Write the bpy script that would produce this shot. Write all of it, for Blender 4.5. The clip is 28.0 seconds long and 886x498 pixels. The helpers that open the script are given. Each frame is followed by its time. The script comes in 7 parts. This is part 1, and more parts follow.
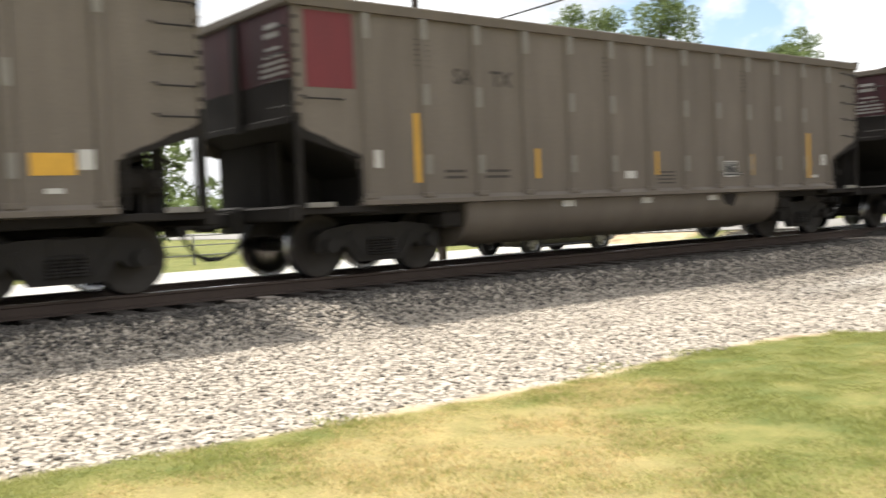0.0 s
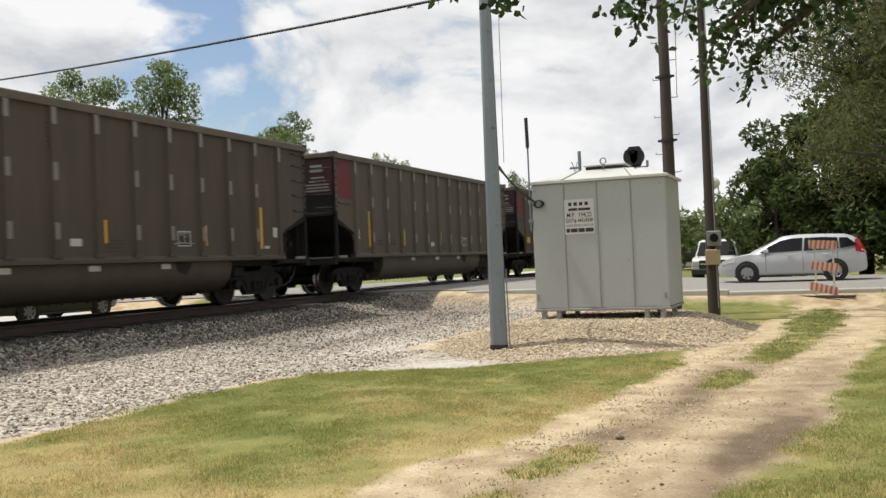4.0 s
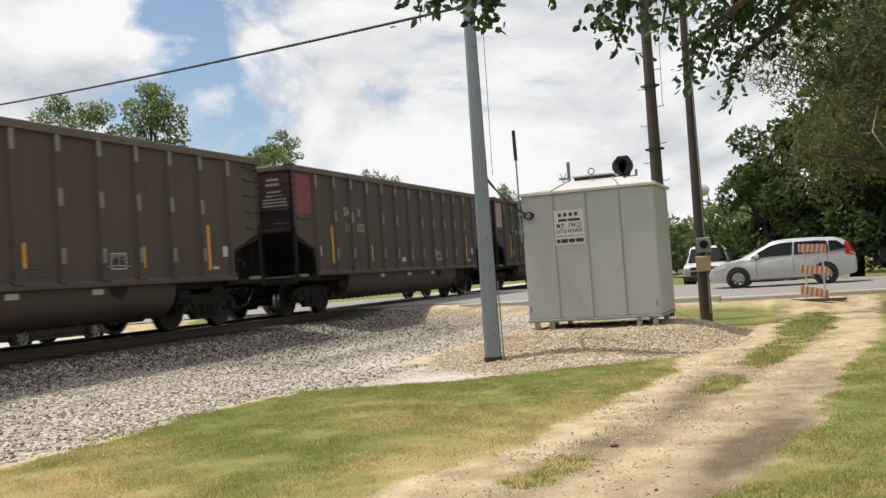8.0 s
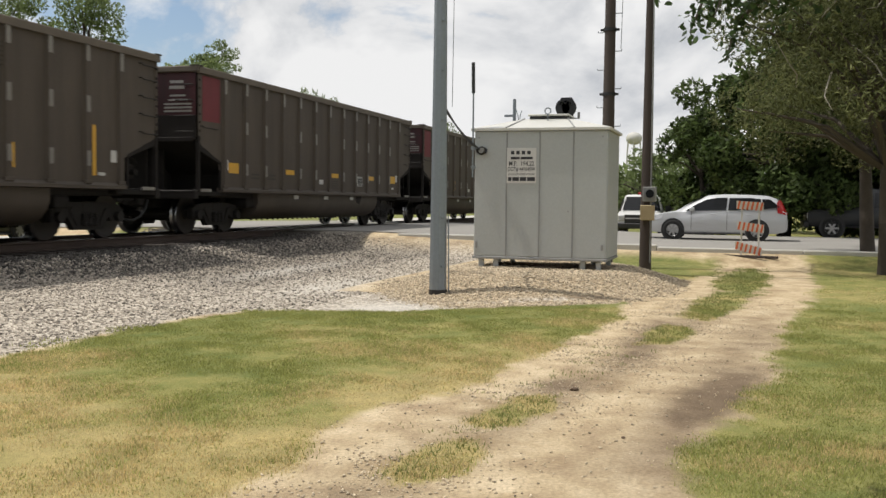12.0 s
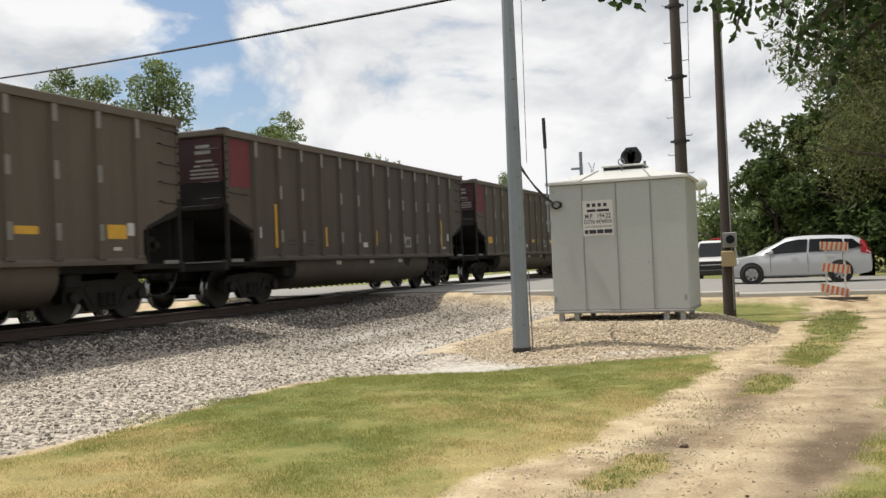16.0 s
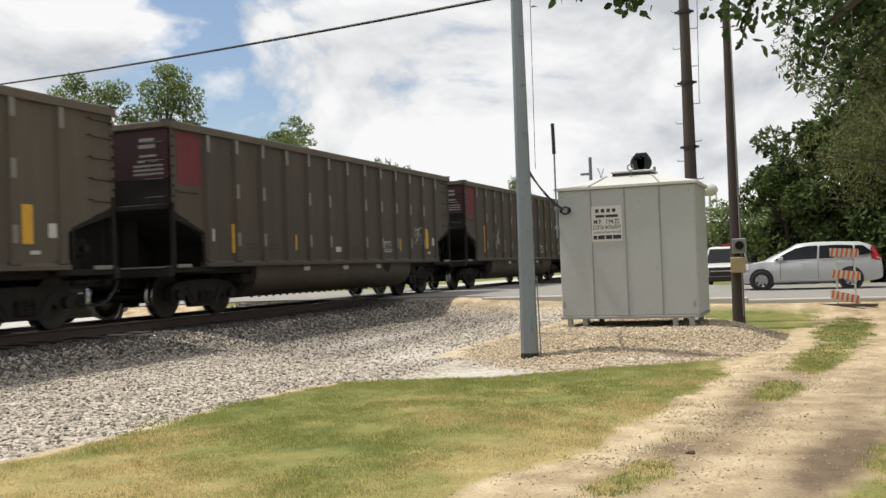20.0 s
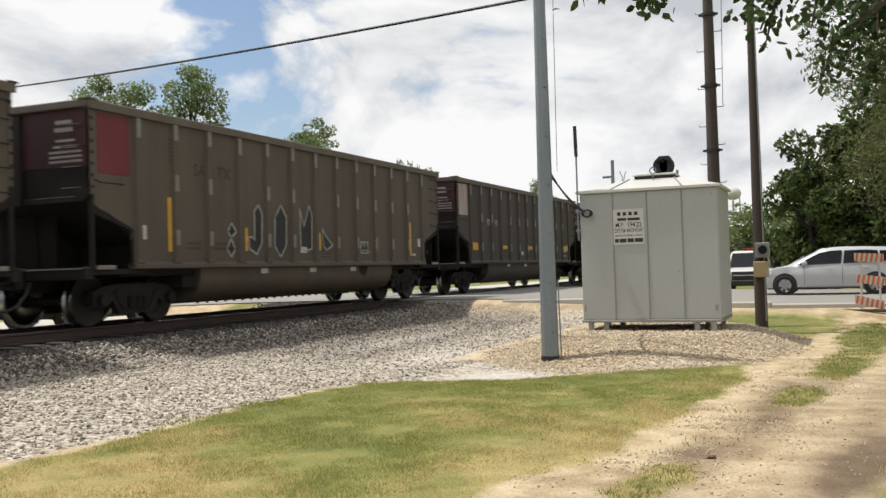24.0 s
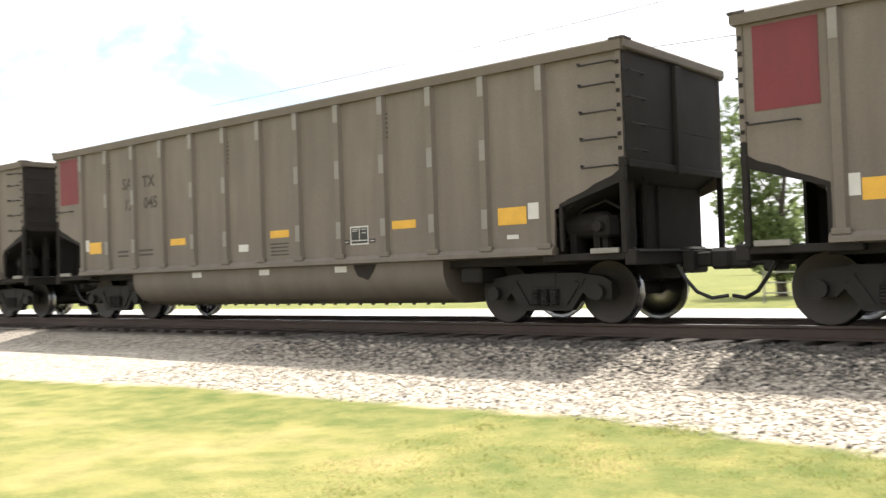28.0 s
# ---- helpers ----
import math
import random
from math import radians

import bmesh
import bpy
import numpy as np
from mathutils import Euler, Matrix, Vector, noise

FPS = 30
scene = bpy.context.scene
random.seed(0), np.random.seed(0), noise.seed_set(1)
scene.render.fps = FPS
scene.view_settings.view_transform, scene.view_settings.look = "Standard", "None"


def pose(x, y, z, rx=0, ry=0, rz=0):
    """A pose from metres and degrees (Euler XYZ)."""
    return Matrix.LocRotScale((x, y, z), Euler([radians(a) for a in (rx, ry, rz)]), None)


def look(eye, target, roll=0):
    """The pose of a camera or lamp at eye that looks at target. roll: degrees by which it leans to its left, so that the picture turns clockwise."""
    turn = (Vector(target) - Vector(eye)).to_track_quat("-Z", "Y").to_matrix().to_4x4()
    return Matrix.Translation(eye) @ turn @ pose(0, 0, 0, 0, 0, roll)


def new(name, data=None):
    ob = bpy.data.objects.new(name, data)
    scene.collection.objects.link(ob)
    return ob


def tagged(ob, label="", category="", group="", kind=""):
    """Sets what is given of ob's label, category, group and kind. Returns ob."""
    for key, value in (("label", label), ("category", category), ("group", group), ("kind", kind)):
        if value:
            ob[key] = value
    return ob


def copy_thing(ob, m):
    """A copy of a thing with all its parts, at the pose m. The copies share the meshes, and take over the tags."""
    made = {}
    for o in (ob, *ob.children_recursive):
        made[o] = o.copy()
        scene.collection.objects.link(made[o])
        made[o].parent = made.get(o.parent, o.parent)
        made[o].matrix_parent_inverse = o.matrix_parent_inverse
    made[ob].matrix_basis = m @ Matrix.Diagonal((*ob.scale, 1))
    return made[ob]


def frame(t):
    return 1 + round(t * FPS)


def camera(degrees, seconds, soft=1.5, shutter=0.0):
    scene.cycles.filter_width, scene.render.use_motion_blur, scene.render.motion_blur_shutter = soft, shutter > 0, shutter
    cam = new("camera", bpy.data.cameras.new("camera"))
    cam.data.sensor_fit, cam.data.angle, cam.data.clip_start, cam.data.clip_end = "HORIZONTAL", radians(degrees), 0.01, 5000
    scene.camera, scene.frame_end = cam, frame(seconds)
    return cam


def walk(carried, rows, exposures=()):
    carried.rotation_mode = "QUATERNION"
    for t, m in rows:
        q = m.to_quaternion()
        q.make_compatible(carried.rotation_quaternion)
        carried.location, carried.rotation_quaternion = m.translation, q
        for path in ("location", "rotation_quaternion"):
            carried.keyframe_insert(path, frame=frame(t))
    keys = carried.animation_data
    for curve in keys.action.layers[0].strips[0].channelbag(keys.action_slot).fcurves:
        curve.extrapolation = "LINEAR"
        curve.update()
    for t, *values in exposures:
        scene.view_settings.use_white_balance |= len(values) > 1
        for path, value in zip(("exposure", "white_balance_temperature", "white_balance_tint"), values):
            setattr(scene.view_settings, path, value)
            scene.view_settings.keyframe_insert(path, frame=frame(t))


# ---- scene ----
cam = camera(50.0, 28.0, shutter=0.1)
PATH = [
    (0, (-0.177, 0.775, 1.490), (1.075, 2.332, 1.412), -2.52),
    (0.1, (-0.360, 0.600, 1.480), (1.053, 2.013, 1.403), -2.80),
    (0.2, (-0.620, 0.360, 1.465), (0.904, 1.653, 1.397), -2.51),
    (0.3, (-0.900, 0.080, 1.450), (0.732, 1.235, 1.396), -2.83),
    (0.4, (-1.120, -0.070, 1.425), (0.587, 0.971, 1.391), -2.80),
    (0.5, (-1.291, -0.123, 1.400), (0.460, 0.844, 1.385), -3.04),
    (1, (-1.412, -0.190, 1.414), (0.433, 0.581, 1.440), -2.79),
    (1.5, (-1.299, -0.147, 1.419), (0.583, 0.528, 1.470), -3.04),
    (2, (-1.448, -0.181, 1.434), (0.441, 0.477, 1.458), -2.79),
    (2.5, (-1.368, -0.148, 1.409), (0.466, 0.649, 1.375), -3.64),
    (3, (-1.441, -0.190, 1.413), (0.401, 0.588, 1.441), -3.00),
    (3.5, (-1.417, -0.207, 1.407), (0.438, 0.540, 1.435), -2.08),
    (5.5, (-1.474, -0.234, 1.402), (0.400, 0.464, 1.441), -4.09),
    (6, (-1.505, -0.248, 1.411), (0.376, 0.430, 1.472), -3.77),
    (6.5, (-1.482, -0.249, 1.408), (0.397, 0.433, 1.460), -3.87),
    (7, (-1.464, -0.246, 1.403), (0.414, 0.441, 1.448), -4.01),
    (7.5, (-1.473, -0.255, 1.405), (0.398, 0.449, 1.455), -4.04),
    (8, (-1.473, -0.247, 1.400), (0.391, 0.476, 1.456), -4.00),
    (8.5, (-1.456, -0.243, 1.396), (0.405, 0.488, 1.449), -3.68),
    (9, (-1.461, -0.242, 1.402), (0.388, 0.518, 1.478), -3.16),
    (9.5, (-1.464, -0.209, 1.383), (0.368, 0.588, 1.472), -3.36),
    (10, (-1.421, -0.097, 1.391), (0.395, 0.735, 1.484), -3.42),
    (10.5, (-1.301, 0.024, 1.403), (0.511, 0.865, 1.484), -2.71),
    (11, (-1.377, 0.118, 1.420), (0.528, 0.727, 1.440), 0.09),
    (11.5, (-1.366, 0.137, 1.417), (0.553, 0.694, 1.330), 1.91),
    (12, (-1.430, 0.136, 1.429), (0.481, 0.720, 1.332), 0.63),
    (12.5, (-1.376, 0.171, 1.428), (0.535, 0.759, 1.375), -1.53),
    (13, (-1.325, 0.192, 1.424), (0.555, 0.874, 1.443), -1.79),
    (13.5, (-1.336, 0.189, 1.423), (0.540, 0.883, 1.455), -1.75),
    (15.5, (-1.327, 0.221, 1.440), (0.511, 1.006, 1.494), -1.81),
    (16, (-1.415, 0.361, 1.446), (0.453, 1.076, 1.473), -2.34),
    (16.5, (-1.429, 0.461, 1.456), (0.438, 1.178, 1.480), -1.93),
    (17, (-1.460, 0.361, 1.438), (0.408, 1.074, 1.435), -1.04),
    (17.5, (-1.473, 0.311, 1.449), (0.401, 1.012, 1.436), -0.81),
    (18, (-1.443, 0.330, 1.445), (0.419, 1.057, 1.478), -1.08),
    (18.5, (-1.415, 0.340, 1.444), (0.443, 1.080, 1.493), -1.32),
    (19, (-1.439, 0.340, 1.443), (0.425, 1.064, 1.476), -1.57),
    (19.5, (-1.427, 0.332, 1.447), (0.435, 1.062, 1.482), -1.91),
    (20, (-1.430, 0.338, 1.448), (0.430, 1.071, 1.486), -2.11),
    (20.5, (-1.440, 0.339, 1.447), (0.418, 1.077, 1.493), -2.16),
    (21, (-1.431, 0.336, 1.444), (0.425, 1.080, 1.496), -2.68),
    (21.5, (-1.428, 0.335, 1.445), (0.419, 1.101, 1.494), -2.98),
    (23.5, (-1.424, 0.327, 1.447), (0.418, 1.107, 1.492), -2.08),
    (24, (-1.435, 0.333, 1.446), (0.408, 1.107, 1.490), -1.69),
    (24.5, (-1.452, 0.328, 1.449), (0.394, 1.094, 1.499), -1.78),
    (25, (-1.438, 0.350, 1.449), (0.408, 1.116, 1.516), -1.10),
    (25.5, (-1.446, 0.378, 1.451), (0.397, 1.151, 1.513), -0.99),
    (26, (-1.457, 0.366, 1.446), (0.382, 1.151, 1.491), -1.36),
    (26.5, (-1.443, 0.362, 1.447), (0.309, 1.324, 1.504), -1.78),
    (26.6, (-1.400, 0.439, 1.456), (0.310, 1.475, 1.515), -1.49),
    (26.8, (-1.400, 0.538, 1.472), (0.153, 1.796, 1.536), -2.45),
    (27, (-1.407, 0.586, 1.472), (-0.165, 2.152, 1.536), -2.83),
    (27.2, (-1.412, 0.605, 1.471), (-0.675, 2.464, 1.519), -2.55),
    (27.4, (-1.419, 0.692, 1.471), (-1.099, 2.666, 1.498), -2.19),
    (27.6, (-1.424, 0.653, 1.466), (-1.585, 2.647, 1.485), -2.12),
    (27.8, (-1.425, 0.575, 1.460), (-2.278, 2.383, 1.501), -2.25),
    (28, (-1.428, 0.607, 1.451), (-2.705, 2.146, 1.498), -1.94),
]
walk(cam, [(t, look(eye, target, roll)) for t, eye, target, roll in PATH],
     exposures=[(0.0, 0.50), (0.25, 0.27), (0.6, -0.08), (1.0, -0.42), (2.0, -0.45), (2.5, -0.3), (3.0, -0.2), (10.0, -0.20), (11.0, -0.26), (12.0, -0.33), (13.5, -0.22), (16.0, -0.2), (20.0, -0.2), (26.4, -0.17),
                (26.8, -0.06), (27.0, 0.15), (27.3, 0.38), (27.6, 0.42), (28.0, 0.88)])

# ---- sky and sun: bright broken cloud, sun high beyond the track ----
SUN_AIM = Vector((0.06, -0.48, -1.0)).normalized()
world = bpy.data.worlds.new("sky")
scene.world = world
world.use_nodes = True
wn, wl = world.node_tree.nodes, world.node_tree.links
sky = wn.new("ShaderNodeTexSky")
sky.sky_type, sky.sun_disc = "NISHITA", False
sky.sun_elevation = math.asin(-SUN_AIM.z)
sky.sun_rotation = math.atan2(-SUN_AIM.x, -SUN_AIM.y)
sky.air_density, sky.dust_density = 1.0, 1.2
sky_gain = wn.new("ShaderNodeVectorMath")
sky_gain.operation = "SCALE"
sky_gain.inputs["Scale"].default_value = 0.16
wl.new(sky.outputs[0], sky_gain.inputs[0])
tc = wn.new("ShaderNodeTexCoord")
puffs = []
for rise in (0.0, 0.085):
    stretch = wn.new("ShaderNodeMapping")
    stretch.inputs["Scale"].default_value = (1.0, 1.0, 1.75)
    stretch.inputs["Location"].default_value = (3.71, 1.32, 0.4 + rise)
    wl.new(tc.outputs["Generated"], stretch.inputs["Vector"])
    puff = wn.new("ShaderNodeTexNoise")
    puff.inputs["Scale"].default_value, puff.inputs["Detail"].default_value, puff.inputs["Roughness"].default_value = 2.9, 12.0, 0.56
    puff.inputs["Distortion"].default_value = 0.4
    wl.new(stretch.outputs[0], puff.inputs["Vector"])
    puffs.append(puff.outputs["Fac"])
cover = wn.new("ShaderNodeValToRGB")
cover.color_ramp.elements[0].position, cover.color_ramp.elements[1].position = 0.345, 0.41
wl.new(puffs[0], cover.inputs[0])
# sunlit tops and grey undersides of the clouds
relief = wn.new("ShaderNodeMath")
relief.operation = "SUBTRACT"
wl.new(puffs[0], relief.inputs[0])
wl.new(puffs[1], relief.inputs[1])
lit = wn.new("ShaderNodeMath")
lit.operation = "MULTIPLY_ADD"
lit.inputs[1].default_value, lit.inputs[2].default_value = 4.2, 0.56
wl.new(relief.outputs[0], lit.inputs[0])
cloud = wn.new("ShaderNodeValToRGB")
cloud.color_ramp.elements[0].position, cloud.color_ramp.elements[1].position = 0.12, 0.80
cloud.color_ramp.elements[0].color, cloud.color_ramp.elements[1].color = (0.74, 0.77, 0.82, 1), (1.24, 1.24, 1.24, 1)
wl.new(lit.outputs[0], cloud.inputs[0])
sky_mix = wn.new("ShaderNodeMix")
sky_mix.data_type = "RGBA"
wl.new(cover.outputs[0], sky_mix.inputs["Factor"])
wl.new(sky_gain.outputs[0], sky_mix.inputs[6])
wl.new(cloud.outputs[0], sky_mix.inputs[7])
wl.new(sky_mix.outputs[2], wn["Background"].inputs["Color"])
wn["Background"].inputs["Strength"].default_value = 0.88
sun = new("sun", bpy.data.lights.new("sun", "SUN"))
sun.data.energy, sun.data.angle, sun.data.color = 4.5, radians(0.6), (1.0, 0.95, 0.87)
sun.matrix_basis = look((0, 0, 30), Vector((0, 0, 30)) + SUN_AIM)

# ---- the plan, in metres ----
RAIL_TOP = 0.63
TRACK_Y = 13.28
PITCH, SPEED, PHASE = 16.18, 24.775, 7.02
CROSS_X0, CROSS_X1 = 23.6, 36.2

# ---- materials ----
def mat(name, base, rough=0.8, metal=0.0, var=0.25, scale=6.0, fine=60.0, bump=0.15, tint=None, island=0.0, spec=0.5, obj=0.0):
    """A procedural surface: colour varied by a broad and a fine noise, with fine relief."""
    m = bpy.data.materials.new(name)
    m.use_nodes = True
    n, l = m.node_tree.nodes, m.node_tree.links
    p = n["Principled BSDF"]
    p.inputs["Roughness"].default_value, p.inputs["Metallic"].default_value = rough, metal
    p.inputs["Specular IOR Level"].default_value = spec
    c = n.new("ShaderNodeTexCoord")
    big, small = n.new("ShaderNodeTexNoise"), n.new("ShaderNodeTexNoise")
    big.inputs["Scale"].default_value, big.inputs["Detail"].default_value = scale, 5.0
    small.inputs["Scale"].default_value, small.inputs["Detail"].default_value = fine, 3.0
    for s in (big, small):
        l.new(c.outputs["Object"], s.inputs["Vector"])
    ramp = n.new("ShaderNodeMix")
    ramp.data_type = "RGBA"
    t = tint or tuple(v * 0.6 for v in base)
    ramp.inputs[6].default_value, ramp.inputs[7].default_value = (*base, 1), (*t, 1)
    f = n.new("ShaderNodeMath")
    f.operation = "MULTIPLY_ADD"
    f.inputs[1].default_value, f.inputs[2].default_value = 2.0 * var * 2, 0.5 - 2.0 * var
    f.use_clamp = True
    l.new(big.outputs["Fac"], f.inputs[0])
    l.new(f.outputs[0], ramp.inputs["Factor"])
    hsv = n.new("ShaderNodeHueSaturation")
    val = n.new("ShaderNodeMath")
    val.operation = "MULTIPLY_ADD"
    val.inputs[1].default_value, val.inputs[2].default_value = var * 1.2, 1.0 - var * 0.6
    l.new(small.outputs["Fac"], val.inputs[0])
    last = val.outputs[0]
    for amount, socket in ((island, "Random Per Island"), (obj, "Random")):
        if amount:
            g = n.new("ShaderNodeNewGeometry" if socket != "Random" else "ShaderNodeObjectInfo")
            k = n.new("ShaderNodeMath")
            k.operation = "MULTIPLY_ADD"
            k.inputs[1].default_value, k.inputs[2].default_value = 2 * amount, 1.0 - amount
            l.new(g.outputs[socket], k.inputs[0])
            mul = n.new("ShaderNodeMath")
            mul.operation = "MULTIPLY"
            l.new(last, mul.inputs[0])
            l.new(k.outputs[0], mul.inputs[1])
            last = mul.outputs[0]
    l.new(last, hsv.inputs["Value"])
    l.new(ramp.outputs[2], hsv.inputs["Color"])
    l.new(hsv.outputs[0], p.inputs["Base Color"])
    if bump:
        b = n.new("ShaderNodeBump")
        b.inputs["Strength"].default_value, b.inputs["Distance"].default_value = bump, 0.01
        l.new(small.outputs["Fac"], b.inputs["Height"])
        l.new(b.outputs[0], p.inputs["Normal"])
    return m


def streaked(name, base, dirt, amount=0.5, rough=0.7):
    """Weathered car paint: rain streaks down the side, dust and patches of soot."""
    m = mat(name, base, rough, 0.0, 0.30, 0.55, 30.0, 0.12, tuple(v * 0.62 for v in base))
    n, l = m.node_tree.nodes, m.node_tree.links
    p = n["Principled BSDF"]
    src = p.inputs["Base Color"].links[0].from_socket
    c = n.new("ShaderNodeTexCoord")
    mp = n.new("ShaderNodeMapping")
    mp.inputs["Scale"].default_value = (2.6, 2.6, 0.45)
    l.new(c.outputs["Object"], mp.inputs["Vector"])
    s = n.new("ShaderNodeTexNoise")
    s.inputs["Scale"].default_value, s.inputs["Detail"].default_value = 1.1, 9.0
    l.new(mp.outputs[0], s.inputs["Vector"])
    r = n.new("ShaderNodeValToRGB")
    r.color_ramp.elements[0].position, r.color_ramp.elements[1].position = 0.38, 0.72
    l.new(s.outputs["Fac"], r.inputs[0])
    k = n.new("ShaderNodeMath")
    k.operation = "MULTIPLY"
    k.inputs[1].default_value = amount
    l.new(r.outputs[0], k.inputs[0])
    mx = n.new("ShaderNodeMix")
    mx.data_type = "RGBA"
    l.new(k.outputs[0], mx.inputs["Factor"])
    l.new(src, mx.inputs[6])
    mx.inputs[7].default_value = (*dirt, 1)
    l.new(mx.outputs[2], p.inputs["Base Color"])
    return m


def leaf_mat(name, base, back, light=0.25, island=0.35):
    m = mat(name, base, 0.6, 0, 0.3, 0.6, 25, 0, back, island=island, spec=0.18)
    n, l = m.node_tree.nodes, m.node_tree.links
    p = n["Principled BSDF"]
    out = n["Material Output"]
    tr = n.new("ShaderNodeBsdfTranslucent")
    l.new(p.inputs["Base Color"].links[0].from_socket, tr.inputs["Color"])
    mix = n.new("ShaderNodeMixShader")
    mix.inputs[0].default_value = light
    l.new(p.outputs[0], mix.inputs[1])
    l.new(tr.outputs[0], mix.inputs[2])
    l.new(mix.outputs[0], out.inputs["Surface"])
    return m


TAUPE = streaked("taupe_paint", (0.170, 0.144, 0.119), (0.092, 0.075, 0.060), 0.55)
UMBER = streaked("umber_paint", (0.112, 0.090, 0.067), (0.060, 0.047, 0.035), 0.6)
BROWN = streaked("brown_paint", (0.086, 0.067, 0.050), (0.044, 0.034, 0.026), 0.6)
DARK = streaked("dark_paint", (0.068, 0.055, 0.045), (0.033, 0.027, 0.023), 0.6)
PATCH = mat("bare_plate", (0.25, 0.235, 0.21), 0.6, 0.1, 0.2, 3, 30)
CHORD = streaked("chord_paint", (0.138, 0.112, 0.084), (0.07, 0.058, 0.046), 0.5)
# near-black: underframe, slope sheets, cut edges; next, lower and rear end walls
BLACK_STEEL = mat("sooty_steel", (0.028, 0.025, 0.023), 0.85, 0.0, 0.3, 3, 40, 0.3, spec=0.15)
NEAR_BLACK = mat("sooty_end_paint", (0.034, 0.029, 0.027), 0.8, 0.0, 0.35, 1.6, 30, 0.2, (0.016, 0.014, 0.013), spec=0.2)
STEEL = mat("dark_cast_steel", (0.028, 0.025, 0.023), 0.7, 0.1, 0.3, 4, 50, 0.3, spec=0.3)
TREAD = mat("polished_tread", (0.42, 0.42, 0.43), 0.25, 1.0, 0.1, 5, 60, 0.05)
WHEELM = mat("wheel_steel", (0.045, 0.038, 0.033), 0.6, 0.4, 0.3, 4, 60, 0.2)
RED = streaked("red_panel", (0.165, 0.024, 0.031), (0.085, 0.018, 0.022), 0.55)
PINK = streaked("faded_red_panel", (0.24, 0.055, 0.066), (0.13, 0.045, 0.048), 0.5)
WINE = streaked("wine_red_end", (0.075, 0.019, 0.023), (0.02, 0.012, 0.013), 0.7)
CHALK = streaked("chalky_panel", (0.42, 0.38, 0.35), (0.30, 0.12, 0.11), 0.75)
YELLOW = mat("yellow_reflector", (0.72, 0.40, 0.04), 0.5, 0, 0.2, 5, 40, 0.05)
WHITE = mat("white_label", (0.62, 0.61, 0.58), 0.6, 0, 0.15, 6, 60, 0.05)
BLACK = mat("black_plate", (0.02, 0.02, 0.02), 0.5, 0, 0.2, 6, 60, 0.05)
STENCIL = mat("dark_stencil", (0.055, 0.047, 0.04), 0.8, 0, 0.2, 3, 30, 0)
STENCIL_W = mat("white_stencil", (0.42, 0.40, 0.37), 0.8, 0, 0.3, 3, 30, 0)
TAG_CYAN = mat("cyan_spray", (0.12, 0.36, 0.35), 0.7, 0, 0.25, 3, 30, 0)
STENCIL_FADED = mat("faded_stencil", (0.17, 0.165, 0.15), 0.7, 0, 0.35, 4, 30, 0)
TAG_WHITE = mat("white_spray", (0.45, 0.45, 0.42), 0.7, 0, 0.25, 3, 30, 0)
COAL = mat("coal", (0.012, 0.012, 0.013), 0.6, 0, 0.4, 6, 30, 0.6)
GREY_PAINT = mat("grey_shelter_paint", (0.415, 0.435, 0.43), 0.45, 0, 0.16, 0.9, 30, 0.03, (0.36, 0.375, 0.365))
ROOF_PAINT = mat("white_shelter_roof", (0.60, 0.60, 0.57), 0.45, 0, 0.12, 1.2, 30, 0.03, (0.50, 0.49, 0.45))
SEAM = mat("seam_strip", (0.33, 0.335, 0.33), 0.5, 0, 0.1, 3, 30)
GALV = mat("galvanised_steel", (0.235, 0.265, 0.29), 0.5, 0.35, 0.2, 1.5, 25, 0.08, (0.18, 0.205, 0.225))
RUST = mat("weathering_steel", (0.085, 0.066, 0.057), 0.8, 0.1, 0.25, 2, 30, 0.15)
WOOD = mat("creosoted_pole", (0.055, 0.040, 0.033), 0.9, 0, 0.3, 1.5, 40, 0.5, (0.045, 0.035, 0.03))
EARTH = mat("dark_earth", (0.13, 0.085, 0.055), 0.95, 0, 0.3, 8, 60, 0.5)
CREOSOTE = mat("tie_wood", (0.055, 0.045, 0.038), 0.9, 0, 0.3, 2, 40, 0.4)
BLACKP = mat("black_plastic", (0.02, 0.02, 0.021), 0.5, 0, 0.1, 4, 40, 0.02)
CABLE = mat("black_cable", (0.018, 0.018, 0.018), 0.6, 0, 0.1, 4, 40, 0)
TAN = mat("tan_metal_box", (0.45, 0.35, 0.20), 0.5, 0.1, 0.15, 5, 40, 0.03)
METER = mat("grey_meter_box", (0.30, 0.30, 0.29), 0.5, 0.3, 0.15, 5, 40, 0.03)
ORANGE = mat("orange_stripe", (0.75, 0.16, 0.05), 0.45, 0, 0.12, 6, 40, 0)
SIGNW = mat("white_board", (0.72, 0.71, 0.68), 0.5, 0, 0.08, 4, 40, 0)
INK = mat("black_ink", (0.03, 0.03, 0.035), 0.6, 0, 0.1, 4, 40, 0)
SILVER = mat("silver_car_paint", (0.66, 0.67, 0.69), 0.28, 0.3, 0.05, 2, 60, 0)
CARWHITE = mat("white_car_paint", (0.75, 0.75, 0.74), 0.3, 0.0, 0.05, 2, 60, 0)
CARDARK = mat("charcoal_car_paint", (0.035, 0.037, 0.04), 0.3, 0.3, 0.05, 2, 60, 0)
GLASS = mat("dark_car_glass", (0.012, 0.013, 0.015), 0.08, 0, 0.05, 2, 60, 0, spec=0.35)
RUBBER = mat("tyre_rubber", (0.02, 0.02, 0.02), 0.85, 0, 0.2, 6, 60, 0.1)
ALLOY = mat("alloy_rim", (0.50, 0.50, 0.51), 0.35, 0.8, 0.1, 6, 60, 0)
LENS_R = mat("red_lamp_lens", (0.45, 0.02, 0.02), 0.2, 0, 0.1, 6, 60, 0)
